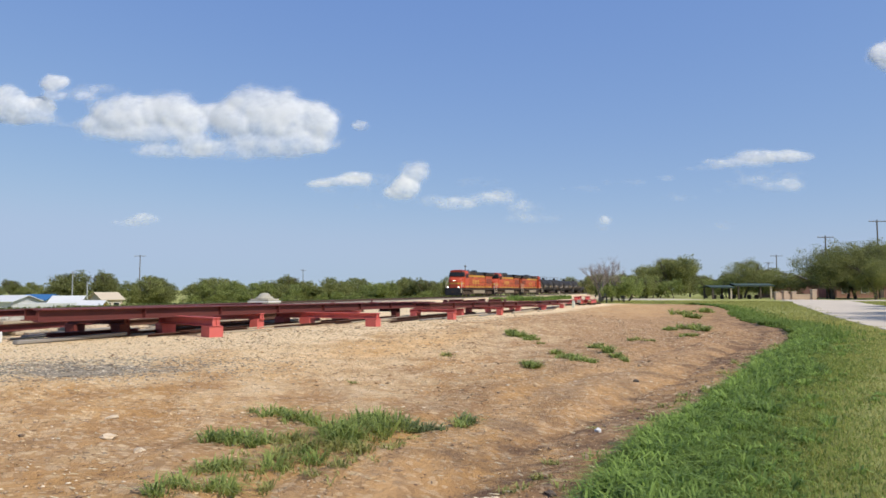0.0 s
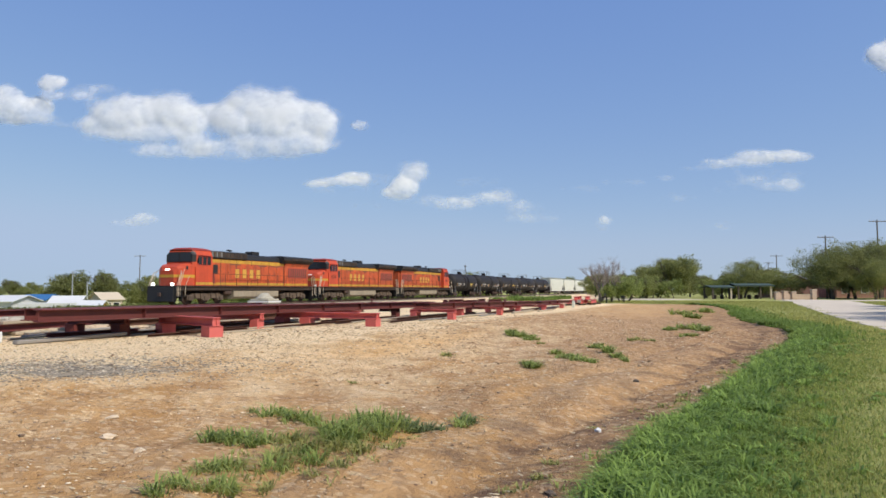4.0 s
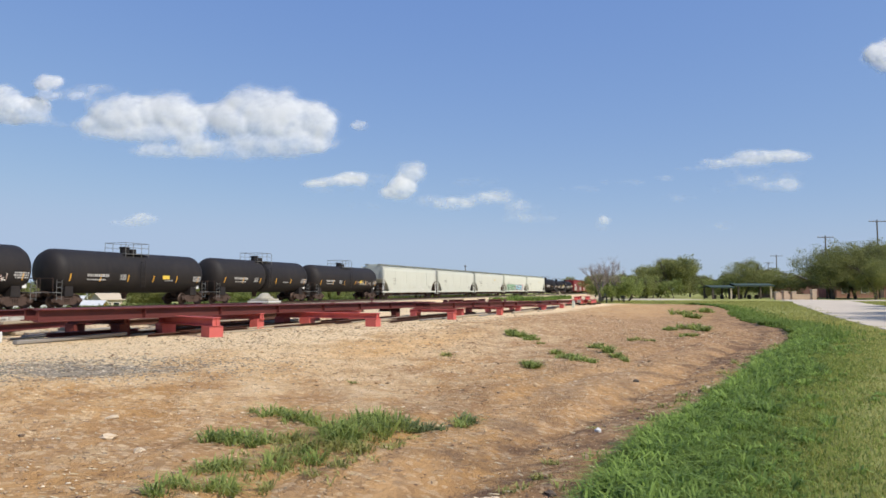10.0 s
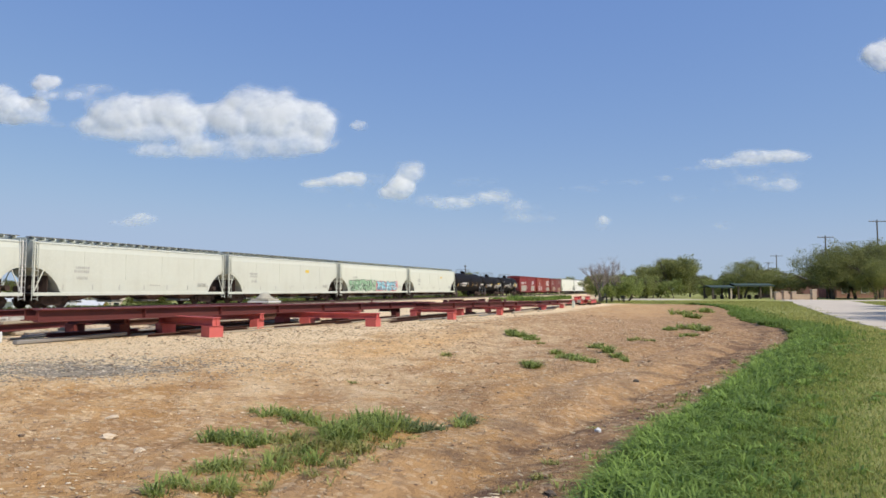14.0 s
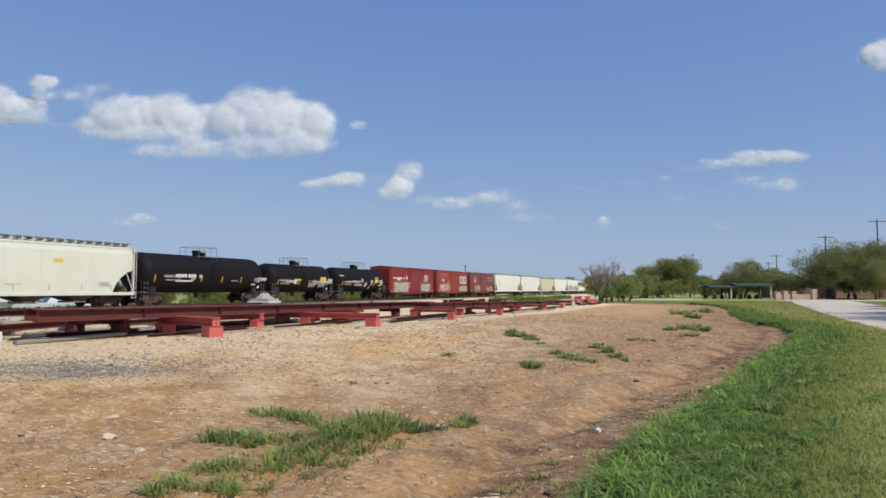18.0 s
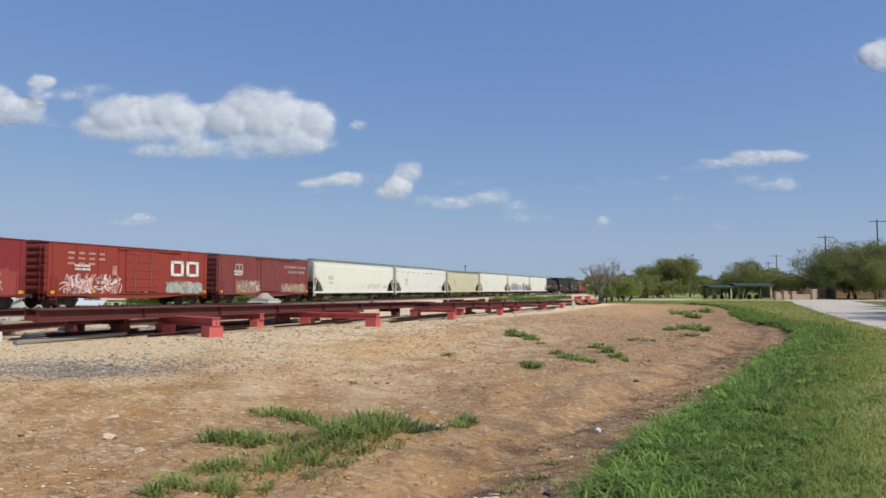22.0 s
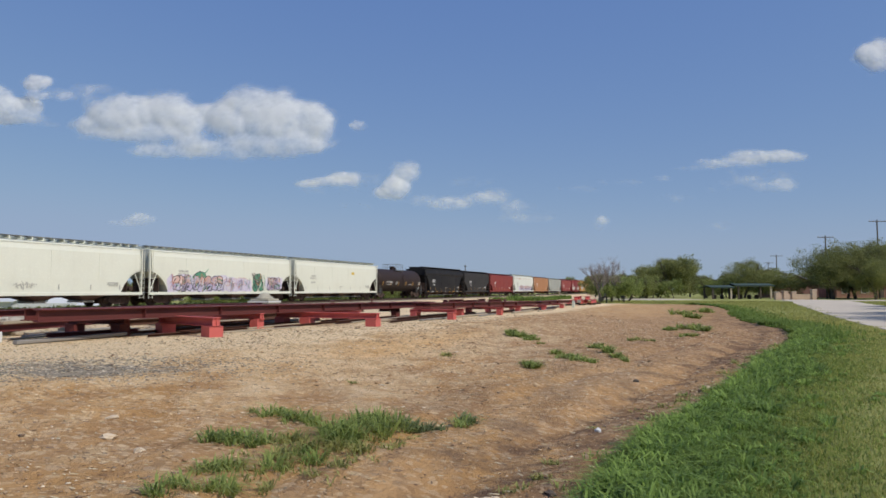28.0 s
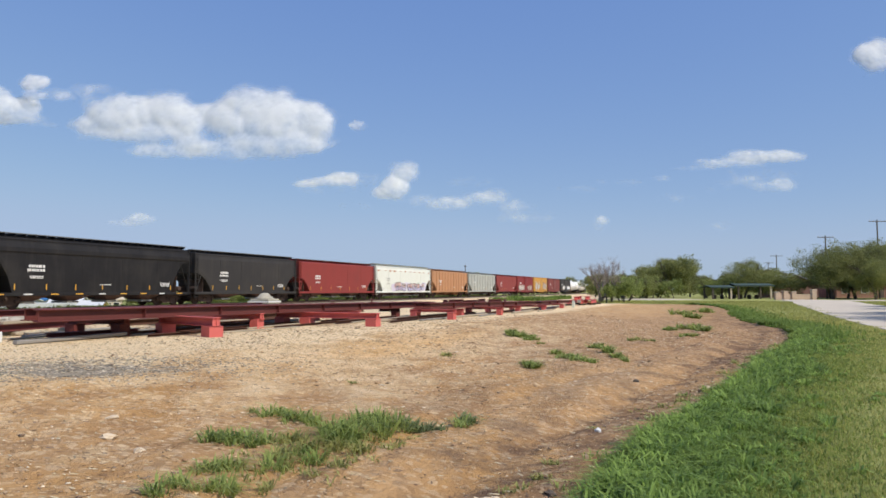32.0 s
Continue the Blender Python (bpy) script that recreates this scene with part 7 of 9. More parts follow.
# the tree line behind the train
rng = np.random.default_rng(21)
for i in range(31):
    u = i / 30
    x, y = -64 + 76 * u + rng.normal(0, 1.0), 184 + 26 * u + rng.normal(0, 4)
    plant((mesq, lite, oak, mesq, lite)[int(rng.integers(5))], x, y, rng.uniform(0.82, 1.02) * (1 + 0.0 * u), rng.uniform(0, 360), rng.uniform(0.9, 1.08))
for i in range(16):
    u = i / 15
    plant((scrub, lite)[i % 4 == 0], -70 + 80 * u + rng.normal(0, 1.5), 172 + 24 * u, (1.1 if i % 4 else 0.6) * rng.uniform(0.9, 1.3), rng.uniform(0, 360))
# far woods closing the horizon behind
for i in range(26):
    x = -420 + 36 * i + rng.normal(0, 8)
    plant((mesq, oak)[i % 2], x, 420 + rng.normal(0, 20), rng.uniform(1.2, 1.6), rng.uniform(0, 360))
# right of the track's far end
for x, y, s, t, k, st in ((22.0, 91.0, 1.15, 20, scrub, 1.0), (21.6, 88.6, 0.8, 150, scrub, 1.0), (23.0, 89.8, 1.1, 220, scrub, 1.0), (27.0, 112.0, 0.5, 90, lite, 0.9), (31.5, 126.0, 1.35, 0, scrub, 1.0), (35.0, 124.0, 1.3, 60, scrub, 1.0), (38.6, 128.0, 1.45, 130, scrub, 1.0), (42.0, 126.0, 1.3, 190, scrub, 1.0), (50.5, 132.0, 1.3, 260, scrub, 1.0), (55.0, 134.0, 1.5, 300, scrub, 1.0), (59.0, 130.0, 1.3, 20, scrub, 1.0), (30.0, 130.0, 0.6, 50, mesq, 0.9), (33.5, 123.0, 0.5, 140, lite, 1.0), (37.0, 126.0, 0.5, 250, mesq, 1.0), (41.0, 131.0, 0.5, 340, lite, 0.9), (52.0, 137.0, 0.45, 30, mesq, 1.0), (56.0, 140.0, 0.5, 330, oak, 1.0), (60.5, 143.0, 0.5, 130, mesq, 1.0), (33.0, 150.0, 0.65, 10, mesq, 0.9), (39.0, 155.0, 0.65, 20, oak, 0.9), (25.6, 96.0, 1.25, 70, scrub, 1.0), (28.0, 104.0, 1.3, 130, scrub, 1.0), (31.0, 120.0, 0.55, 30, mesq, 0.95), (35.0, 128.0, 0.58, 160, oak, 0.95), (39.0, 134.0, 0.55, 230, mesq, 1.0), (42.5, 146.0, 0.62, 10, lite, 1.0), (53.5, 150.0, 0.62, 20, oak, 1.0), (59.0, 156.0, 0.6, 60, mesq, 1.0), (64.0, 152.0, 0.66, 110, oak, 1.0), (70.0, 150.0, 0.7, 190, mesq, 1.0), (42.0, 185.0, 0.8, 90, mesq, 0.9), (78.0, 165.0, 0.8, 10, oak, 1.0), (90.0, 170.0, 0.85, 210, mesq, 1.0)):
    plant(k, x, y, s, t, st)
for x, y, s, t, k in ((43.0, 139.0, 0.86, 120, round_tree), (40.2, 137.0, 0.6, 220, round_tree), (62.5, 136, 0.85, 100, airy), (69.5, 124, 0.88, 80, tall), (75.0, 117, 1.0, 170, tall), (79.5, 119, 1.02, 260, tall), (70.0, 112, 0.9, 230, airy), (86.0, 116, 1.1, 30, tall), (76.0, 130, 1.1, 300, airy), (39.8, 54.0, 0.62, 60, tall), (45.2, 62.5, 0.66, 10, tall), (62.4, 125.0, 0.66, 50, airy), (30.0, 32.0, 0.9, 200, tall), (35.2, 42.0, 0.9, 20, tall), (71.5, 120, 1.02, 45, tall), (77.5, 124, 1.06, 140, tall), (60.5, 128, 0.72, 20, airy)):
    plant(k, x, y, s, t)


# ---- poles ----
def utility_pole(x, y, height, arm=2.5, material=None, second=False, turn=0.0, label="grey wooden utility pole with a crossarm"):
    p = tagged(new("utility_pole"), label, "utility pole")
    stand(p, x, y, 1.0, turn)
    part("pole", Geo().tube((0, 0, -0.3), (0, 0, height), 0.17, 0.11, 10), material or M_POLE, p)
    for z in (height - 0.35,) + ((height - 1.3,) if second else ()):
        part("crossarm", Geo().box((0, -0.16, z), (arm, 0.1, 0.13), 0.01), material or M_POLE, p)
        for u in (-0.46, -0.2, 0.2, 0.46):
            part("insulator", Geo().turn([(0, 0.04), (0.08, 0.07), (0.16, 0.05), (0.2, 0.02)], "z", 8, (u * arm, -0.16, z + 0.065)), M_ENDGREY, p)
    return p


utility_pole(69.3, 125, 11.4, 3.0)
utility_pole(79.4, 126, 14.4, 3.2)
utility_pole(91.7, 190, 11.2, 3.4)
utility_pole(113.0, 240, 11.2, 3.4)
utility_pole(-85.5, 195, 14.6, 3.2, label="tall grey pole with a T-shaped head")
utility_pole(-53.0, 262, 12.5, 2.4)
utility_pole(6.6, 205, 10.8, 0.8)


def lamp_post(x, y, height):
    p = tagged(new("lamp_post"), "slim galvanised lamp post beyond the track", "lamp post")
    stand(p, x, y)
    part("pole", Geo().tube((0, 0, -0.2), (0, 0, height), 0.16, 0.12, 8), M_METALPOLE, p)
    part("lamp_head", Geo().box((0.25, 0, height + 0.05), (0.9, 0.3, 0.16), 0.04), M_METALPOLE, p)


lamp_post(-80.3, 150, 8.6)
lamp_post(-70.9, 138, 6.2)


# ---- buildings ----
def gable_house(x, y, w, d, wall_h, peak, wall, roof, turn=0.0, label="", name="house", openings=((-0.25, 0), (0.2, 1))):
    """A house with walls, an overhanging gable roof, a door and windows; the eaves side faces -y."""
    h = tagged(new(name), label, "building")
    z = gz(x, y) - 0.05
    h.matrix_basis = pose(x, y, z, 0, 0, turn)
    t = 0.2
    for yy in (-d / 2 + t / 2, d / 2 - t / 2):
        part("wall", Geo().box((0, yy, wall_h / 2), (w - 2 * t - 0.006, t, wall_h)), wall, h)
    for k in (-1, 1):
        part("gable_wall", Geo().loft([[(k * (w / 2) - k * q, -d / 2, 0), (k * (w / 2) - k * q, d / 2, 0), (k * (w / 2) - k * q, d / 2, wall_h), (k * (w / 2) - k * q, 0, peak - 0.05), (k * (w / 2) - k * q, -d / 2, wall_h)] for q in (0, t)]), wall, h)
    o = 0.45
    sl = (peak - wall_h) / (d / 2)
    for k in (-1, 1):
        part("roof", Geo().loft([[(xx, 0, peak + 0.02), (xx, 0, peak + 0.14), (xx, k * (d / 2 + o), wall_h - o * sl + 0.14), (xx, k * (d / 2 + o), wall_h - o * sl + 0.02)] for xx in (-w / 2 - o, w / 2 + o)]), roof, h)
    for u, kind in openings:
        if kind == 0:
            part("door", Geo().box((u * w, -d / 2 - 0.02, 1.03), (0.95, 0.07, 2.05), 0.01), M_DARKROOF, h)
        else:
            win = part("window", Geo().box((u * w, -d / 2 - 0.01, 1.55), (1.3, 0.05, 1.1), 0.01), M_GLASSDARK, h)
            part("window_frame", Geo().box((u * w, -d / 2 - 0.03, 2.13), (1.46, 0.08, 0.08)).box((u * w, -d / 2 - 0.03, 0.97), (1.46, 0.08, 0.08)).box((u * w - 0.69, -d / 2 - 0.03, 1.55), (0.08, 0.08, 1.08)).box((u * w + 0.69, -d / 2 - 0.03, 1.55), (0.08, 0.08, 1.08)), M_RAILWHITE, win)
    return h


gable_house(-76.5, 116, 13.0, 9.0, 2.9, 3.8, M_WHITEROOF, M_WHITEROOF, 4, "long white metal building beyond the track", "metal_building", ((-0.3, 1), (0.0, 0), (0.3, 1)))
gable_house(-77.6, 134, 4.6, 7.0, 2.9, 3.85, M_WHITEROOF, M_BLUEROOF, 4, "white building with a blue metal roof", "metal_building", ((0.2, 1),))
gable_house(-64.2, 119, 4.4, 5.0, 2.6, 3.7, M_WHITEROOF, M_WHITEROOF, 12, "white shed with a rounded pale roof", "shed", ((-0.2, 0),))
gable_house(-59.5, 116, 5.0, 4.0, 2.3, 2.95, M_YELLOW, M_WHITEROOF, 12, "small shed with yellow end wall and white roof", "shed", ((0.0, 0),))
gable_house(-72.0, 148, 4.8, 4.4, 2.9, 4.2, M_TANWALL, M_TANWALL, 60, "tan gabled house among the trees", "house", ((-0.2, 1), (0.2, 1)))


def box_trailer(x, y, turn):
    t = tagged(new("box_trailer"), "white box trailer parked beyond the track", "trailer")
    t.matrix_basis = pose(x, y, gz(x, y), 0, 0, turn)
    part("box", Geo().box((0, 0, 1.75), (7.0, 2.5, 2.3), 0.04), M_WHITEROOF, t)
    part("chassis", Geo().box((0, 0, 0.5), (6.8, 1.6, 0.2), 0.02), M_UNDER, t)
    for u in (-1.6, -0.6):
        for sd in (-1, 1):
            part("wheel", WHEEL, M_BLACK, t, at=pose(u, sd * 1.05, 0.46, 0, 0, 0 if sd > 0 else 180))


box_trailer(-57.0, 100, 8)
box_trailer(-68.5, 99, 2)

gable_house(70.0, 141, 10.0, 8.0, 2.7, 4.6, M_REDWALL, M_WHITEROOF, 84, "red brick house with a pale gabled roof", "house", ((-0.3, 1), (0.0, 0), (0.3, 1)))
gable_house(84.0, 139, 14.0, 9.0, 2.6, 4.0, M_REDWALL, M_DARKROOF, -4, "dark red brick house behind the street trees", "house", ((-0.38, 1), (-0.12, 1), (0.1, 0), (0.32, 1)))
gable_house(103.0, 138, 14.0, 9.0, 2.6, 4.0, M_PINKWALL, M_DARKROOF, -4, "pinkish brick house behind the street trees", "house", ((-0.3, 1), (0.1, 0), (0.32, 1)))


def gate_pillar(x, y, h=1.9):
    p = tagged(new("gate_pillar"), "cream masonry gate pillar by the street", "pillar")
    stand(p, x, y)
    part("shaft", Geo().box((0, 0, h / 2 - 0.05), (0.7, 0.7, h + 0.1), 0.02), M_PINKWALL, p)
    part("cap", Geo().box((0, 0, h + 0.05), (0.82, 0.82, 0.1), 0.03), M_PILLAR, p)


for x, y, h in ((53.0, 110.0, 1.2), (54.3, 110.0, 1.3), (55.6, 110.0, 1.2), (58.8, 110.0, 1.55)):
    gate_pillar(x, y, h)
for x, wide, high in ((53.65, 0.595, 1.05), (54.95, 0.595, 0.95), (57.2, 2.495, 0.85)):
    w = tagged(new("garden_wall"), "low pinkish masonry wall between the gate pillars", "wall")
    stand(w, x, 110.0)
    part("masonry", Geo().box((0, 0, high / 2 - 0.05), (wide, 0.3, high), 0.01), M_PINKWALL, w)
    part("coping", Geo().box((0, 0, high - 0.015), (wide - 0.26, 0.36, 0.07), 0.01), M_PILLAR, w)


def pavilion(x, y, w, d, turn):
    p = tagged(new("picnic_shelter"), "low green-roofed open shelter on tan posts", "shelter")
    p.matrix_basis = pose(x, y, gz(x, y), 0, 0, turn)
    for k, (x0, x1, z) in enumerate(((-w / 2, -w * 0.12, 1.95), (-w * 0.1, w / 2, 2.25))):
        part("roof", Geo().loft([[(xx, -d / 2, z), (xx, 0, z + 0.3), (xx, d / 2, z), (xx, d / 2, z + 0.1), (xx, 0, z + 0.42), (xx, -d / 2, z + 0.1)] for xx in (x0, x1)]), M_GREENROOF, p)
        part("fascia", Geo().box(((x0 + x1) / 2, -d / 2 - 0.03, z + 0.02), (x1 - x0, 0.05, 0.22)), M_GREENROOF, p)
        for xx in (x0 + 0.5, x1 - 0.5):
            for yy in (-d / 2 + 0.3, d / 2 - 0.3):
                part("post", Geo().box((xx, yy, z / 2), (0.26, 0.26, z), 0.02), M_PILLAR if yy < 0 and xx > x0 + 1 else M_TIE, p)
    for xx in (-w * 0.3, 0.0, w * 0.25):
        b = part("bench", Geo().box((xx, 0, 0.72), (1.8, 0.8, 0.06)).box((xx, -0.75, 0.44), (1.8, 0.28, 0.05)).box((xx, 0.75, 0.44), (1.8, 0.28, 0.05)).box((xx - 0.6, 0, 0.36), (0.1, 1.5, 0.7)).box((xx + 0.6, 0, 0.36), (0.1, 1.5, 0.7)), M_TIE, p)


pavilion(50.5, 119, 10.6, 5.0, -3)


def small_post(a, b, h, material, label, name="marker_post"):
    p = tagged(new(name), label, "post")
    x, y = ab(a, b)
    stand(p, x, y)
    part("post", Geo().tube((0, 0, -0.1), (0, 0, h), 0.08, 0.07, 8), material, p)
    part("head", Geo().box((-0.15, 0, h - 0.04), (0.55, 0.14, 0.14), 0.03), material, p)


small_post(116, -22.6, 1.25, M_PILLAR, "pale bent pipe post in the weeds")
small_post(84, -10.8, 0.75, M_BLACK, "short dark post at the end of the girders")
small_post(88, -9.2, 0.8, M_BLACK, "short dark post at the end of the girders")
for a, b, l, up in ((68.5, -12.6, 8.0, 0.2), (70.5, -11.6, 7.0, 0.2), (73.0, -11.0, 6.0, 0.2), (69.5, -12.1, 6.5, 0.56), (72.0, -11.4, 5.0, 0.56)):
    on_ground(i_beam("ground_beam", l, 0.35, 0.34, M_SUPPORT_RED, "bright red beam stacked at the far end of the row"), a, b, 3, up)
    for k in (0.8, l - 1.2):
        if up < 0.3:
            timber(a + k, b, 0.3, 0.8, 0.185, 0, M_TIE, "timber", "dark timber under a red beam")
timber(83.0, -14.0, 1.3, 1.1, 0.5, 0, M_CONCRETE, "concrete_block", "pale concrete block near the track")
timber(62.0, -10.9, 0.22, 0.22, 0.6, 0, M_HOPPER, "white_block", "white block at the end of a girder")


# ---- grass, weeds, stones ----
def blades(name, xs, ys, h, w, lean, material, label, category, seed, z=None, kind="stuff", ang=None):
    """Curved grass blades, two segments and a tip each."""
    rng = np.random.default_rng(seed)
    n = len(xs)
    z0 = ground_z(xs, ys) if z is None else z
    ang = rng.uniform(0, 6.283, n) if ang is None else ang
    dx, dy = np.cos(ang), np.sin(ang)
    px, py = -dy, dx
    v = np.zeros((n, 5, 3))
    for i, (k, bend, wide) in enumerate(((0.0, 0.0, 1.0), (0.55, 0.3, 0.8))):
        for j, sd in enumerate((-1, 1)):
            v[:, 2 * i + j, 0] = xs + dx * lean * h * bend + sd * px * w * wide / 2
            v[:, 2 * i + j, 1] = ys + dy * lean * h * bend + sd * py * w * wide / 2
            v[:, 2 * i + j, 2] = z0 + h * k - (0.01 if i == 0 else 0)
    v[:, 4, 0], v[:, 4, 1], v[:, 4, 2] = xs + dx * lean * h, ys + dy * lean * h, z0 + h * (1.02 - 0.42 * lean)
    tri = np.array([(0, 1, 3), (0, 3, 2), (2, 3, 4)])
    f = (tri[None] + 5 * np.arange(n)[:, None, None]).reshape(-1, 3)
    return tagged(new(name, np_mesh(name, v.reshape(-1, 3), f, material)), label, category, kind=kind)


def scatter(rng, n, x0, x1, y0, y1, power=1.0):
    return rng.uniform(x0, x1, n), y0 + (y1 - y0) * rng.uniform(0, 1, n) ** power


rng = np.random.default_rng(31)
# mown lawn, dense near the camera
x, y = scatter(rng, 430000, 0.0, 30.0, 3.6, 42.0, 2.2)
keep = (edge_distance(x, y) > 0.25) & (x < y * 0.72 + 1.0) & ~on_road(x, y)
x, y = x[keep], y[keep]
tuft = value_noise(x * 2.2, y * 2.2, 7) + 0.6 * value_noise(x * 0.5, y * 0.5, 8)
h = np.clip(0.032 + 0.03 * tuft + rng.uniform(0, 0.025, len(x)), 0.012, 0.12) * (1 + y * 0.012)
# paler, yellower blades grow commoner away from the edge and the camera
dry = smooth01(edge_distance(x, y), 1.6, 4.5) * smooth01(y, 6, 16) + 0.7 * value_noise(x * 0.7, y * 0.7, 28) > rng.uniform(0.1, 0.9, len(x))
for k, mat, lab, sd in ((~dry, M_LAWN, "short mown green and straw-coloured lawn grass", 41), (dry, M_PALELAWN, "short mown lawn grass of a paler yellow", 48)):
    blades("lawn_grass", x[k], y[k], h[k], 0.006 + 0.0007 * y[k], rng.uniform(0.3, 1.0, int(k.sum())), mat, lab, "grass", sd)
# the lawn further off
x, y = scatter(rng, 90000, 10.0, 70.0, 30.0, 98.0, 1.0)
keep = (edge_distance(x, y) > 0.3) & (x < y * 0.72 + 1.0) & ~on_road(x, y)
x, y = x[keep], y[keep]
h = np.clip(0.05 + 0.06 * value_noise(x * 0.6, y * 0.6, 12) + rng.uniform(0, 0.05, len(x)), 0.02, 0.16)
blades("lawn_grass", x, y, h, 0.004 + 0.0013 * y, rng.uniform(0.3, 1.0, len(x)), M_LAWN, "mown lawn grass further off", "grass", 43)
# tall lush fringe along the lawn's edge
i = rng.integers(36, len(EDGE_LINE) - 36, 95000)
f = rng.uniform(0, 1, len(i))
px = EDGE_LINE[i] * (1 - f)[:, None] + EDGE_LINE[i + 1] * f[:, None]
off = rng.gamma(1.6, 0.26, len(i)) - 0.26
t = EDGE_LINE[i + 1] - EDGE_LINE[i]
t = t / np.hypot(t[:, 0], t[:, 1])[:, None]
fx, fy = px[:, 0] + t[:, 1] * off * (1 + 0.008 * px[:, 1]), px[:, 1] - t[:, 0] * off * (1 + 0.008 * px[:, 1])
cl = value_noise(fx * 2.5, fy * 2.5, 9) + 0.5 * value_noise(fx * 0.8, fy * 0.8, 10)
ok = (cl > -0.2 - 0.12 * (off < 0.5) + 0.34 * np.clip(0.12 - off, 0, 1) / 0.25 + 0.25 * np.clip(off - 0.7, 0, 1) * rng.uniform(-1.6, 2.2, len(off))) & (fy > 3.2) & (fy < 66)
fx, fy, cl, off = fx[ok], fy[ok], cl[ok], off[ok]
h = np.clip(0.10 + 0.26 * cl + rng.uniform(-0.05, 0.06, len(fx)), 0.03, 0.24) * np.clip(1.15 - 0.42 * off, 0.3, 1.0) * (0.6 + 0.4 * smooth01(off, -0.15, 0.35))
blades("tall_grass", fx, fy, h, (0.008 + 0.0007 * fy) * rng.uniform(0.6, 1.7, len(fx)), rng.uniform(0.35, 1.5, len(fx)), M_TALLGRASS, "lush tall green grass along the lawn's edge", "grass", 42)

# thinner grass that carries the fringe over into the lawn
i = rng.integers(36, len(EDGE_LINE) - 36, 60000)
f = rng.uniform(0, 1, len(i))[:, None]
px = EDGE_LINE[i] * (1 - f) + EDGE_LINE[i + 1] * f
t = EDGE_LINE[i + 1] - EDGE_LINE[i]
t = t / np.hypot(t[:, 0], t[:, 1])[:, None]
off = 0.5 + rng.exponential(0.75, len(i))
fx, fy = px[:, 0] + t[:, 1] * off, px[:, 1] - t[:, 0] * off
ok = (fy > 3.2) & (fy < 60) & (value_noise(fx * 1.1, fy * 1.1, 16) > -0.32 + 0.1 * off * rng.uniform(0, 1, len(off))) & ~on_road(fx, fy)
fx, fy, off = fx[ok], fy[ok], off[ok]
blades("lawn_grass", fx, fy, rng.uniform(0.04, 0.11, len(fx)) * np.clip(1.2 - 0.25 * off, 0.5, 1), (0.006 + 0.0008 * fy) * rng.uniform(0.7, 1.4, len(fx)), rng.uniform(0.4, 1.3, len(fx)), M_MIDGRASS, "half-long green grass between the fringe and the lawn", "grass", 47)

# long-bladed tufts that stand out of the fringe
m = 1500
j = rng.integers(38, 112, m)
k = rng.uniform(0, 1, m)[:, None]
p = EDGE_LINE[j] * (1 - k) + EDGE_LINE[j + 1] * k
t = EDGE_LINE[j + 1] - EDGE_LINE[j]
t = t / np.hypot(t[:, 0], t[:, 1])[:, None]
off = rng.gamma(1.4, 0.29, m) - 0.1
tx, ty = p[:, 0] + t[:, 1] * off, p[:, 1] - t[:, 0] * off
size = rng.uniform(0.5, 1.2, m) * np.clip(1.15 - 0.4 * off, 0.35, 1.1)
which = rng.integers(0, m, 42000)
an, r = rng.uniform(0, 6.283, 42000), 0.05 * np.sqrt(rng.uniform(0, 1, 42000))
bx, by = tx[which] + r * np.cos(an), ty[which] + r * np.sin(an)
blades("grass_tufts", bx, by, 0.29 * size[which] * rng.uniform(0.35, 1.0, len(bx)), (0.013 + 0.0008 * by) * rng.uniform(0.6, 1.5, len(bx)), rng.uniform(0.5, 1.7, len(bx)), M_TUFTS, "long bright green blades in tufts along the lawn's edge", "grass", 45, ang=an + rng.normal(0, 0.5, len(bx)))

# the same fringe further off, where it widens into a belt
i = rng.integers(len(EDGE_LINE) - 66, len(EDGE_LINE) - 20, 16000)
f = rng.uniform(0, 1, len(i))[:, None]
px = EDGE_LINE[i] * (1 - f) + EDGE_LINE[i + 1] * f
t = EDGE_LINE[i + 1] - EDGE_LINE[i]
t = t / np.hypot(t[:, 0], t[:, 1])[:, None]
off = rng.gamma(1.6, 0.36, len(i)) - 0.3
fx, fy = px[:, 0] + t[:, 1] * off, px[:, 1] - t[:, 0] * off
cl = value_noise(fx * 0.9, fy * 0.9, 15)
ok = (cl > -0.3 + 0.5 * (off < 0)) & (fy > 20) & (fy < 82) & ~on_road(fx, fy)
fx, fy, cl = fx[ok], fy[ok], cl[ok]
blades("tall_grass", fx, fy, np.clip(0.17 + 0.2 * cl + rng.uniform(-0.05, 0.08, len(fx)), 0.06, 0.36), (0.012 + 0.0011 * fy) * rng.uniform(0.6, 1.6, len(fx)), rng.uniform(0.35, 1.4, len(fx)), M_TALLGRASS, "lush green grass belt further along the lawn", "grass", 44)

# lawn and fringe round and behind the tripod
rng = np.random.default_rng(83)
x, y = np.append(rng.uniform(-8, 13, 90000), rng.uniform(3, 16, 40000)), np.append(rng.uniform(-10, 3.6, 90000), rng.uniform(3.6, 20, 40000))
keep = (edge_distance(x, y) > 0.25) & ((y < 3.6) | (x > y * 0.72 + 1.0)) & ~on_road(x, y)
x, y = x[keep], y[keep]
blades("lawn_grass", x, y, rng.uniform(0.02, 0.08, len(x)), 0.007 + 0.0004 * np.abs(y), rng.uniform(0.3, 1.0, len(x)), M_LAWN, "short mown green lawn grass", "grass", 49)
i = rng.integers(18, 36, 16000)
f = rng.uniform(0, 1, len(i))[:, None]
px = EDGE_LINE[i] * (1 - f) + EDGE_LINE[i + 1] * f
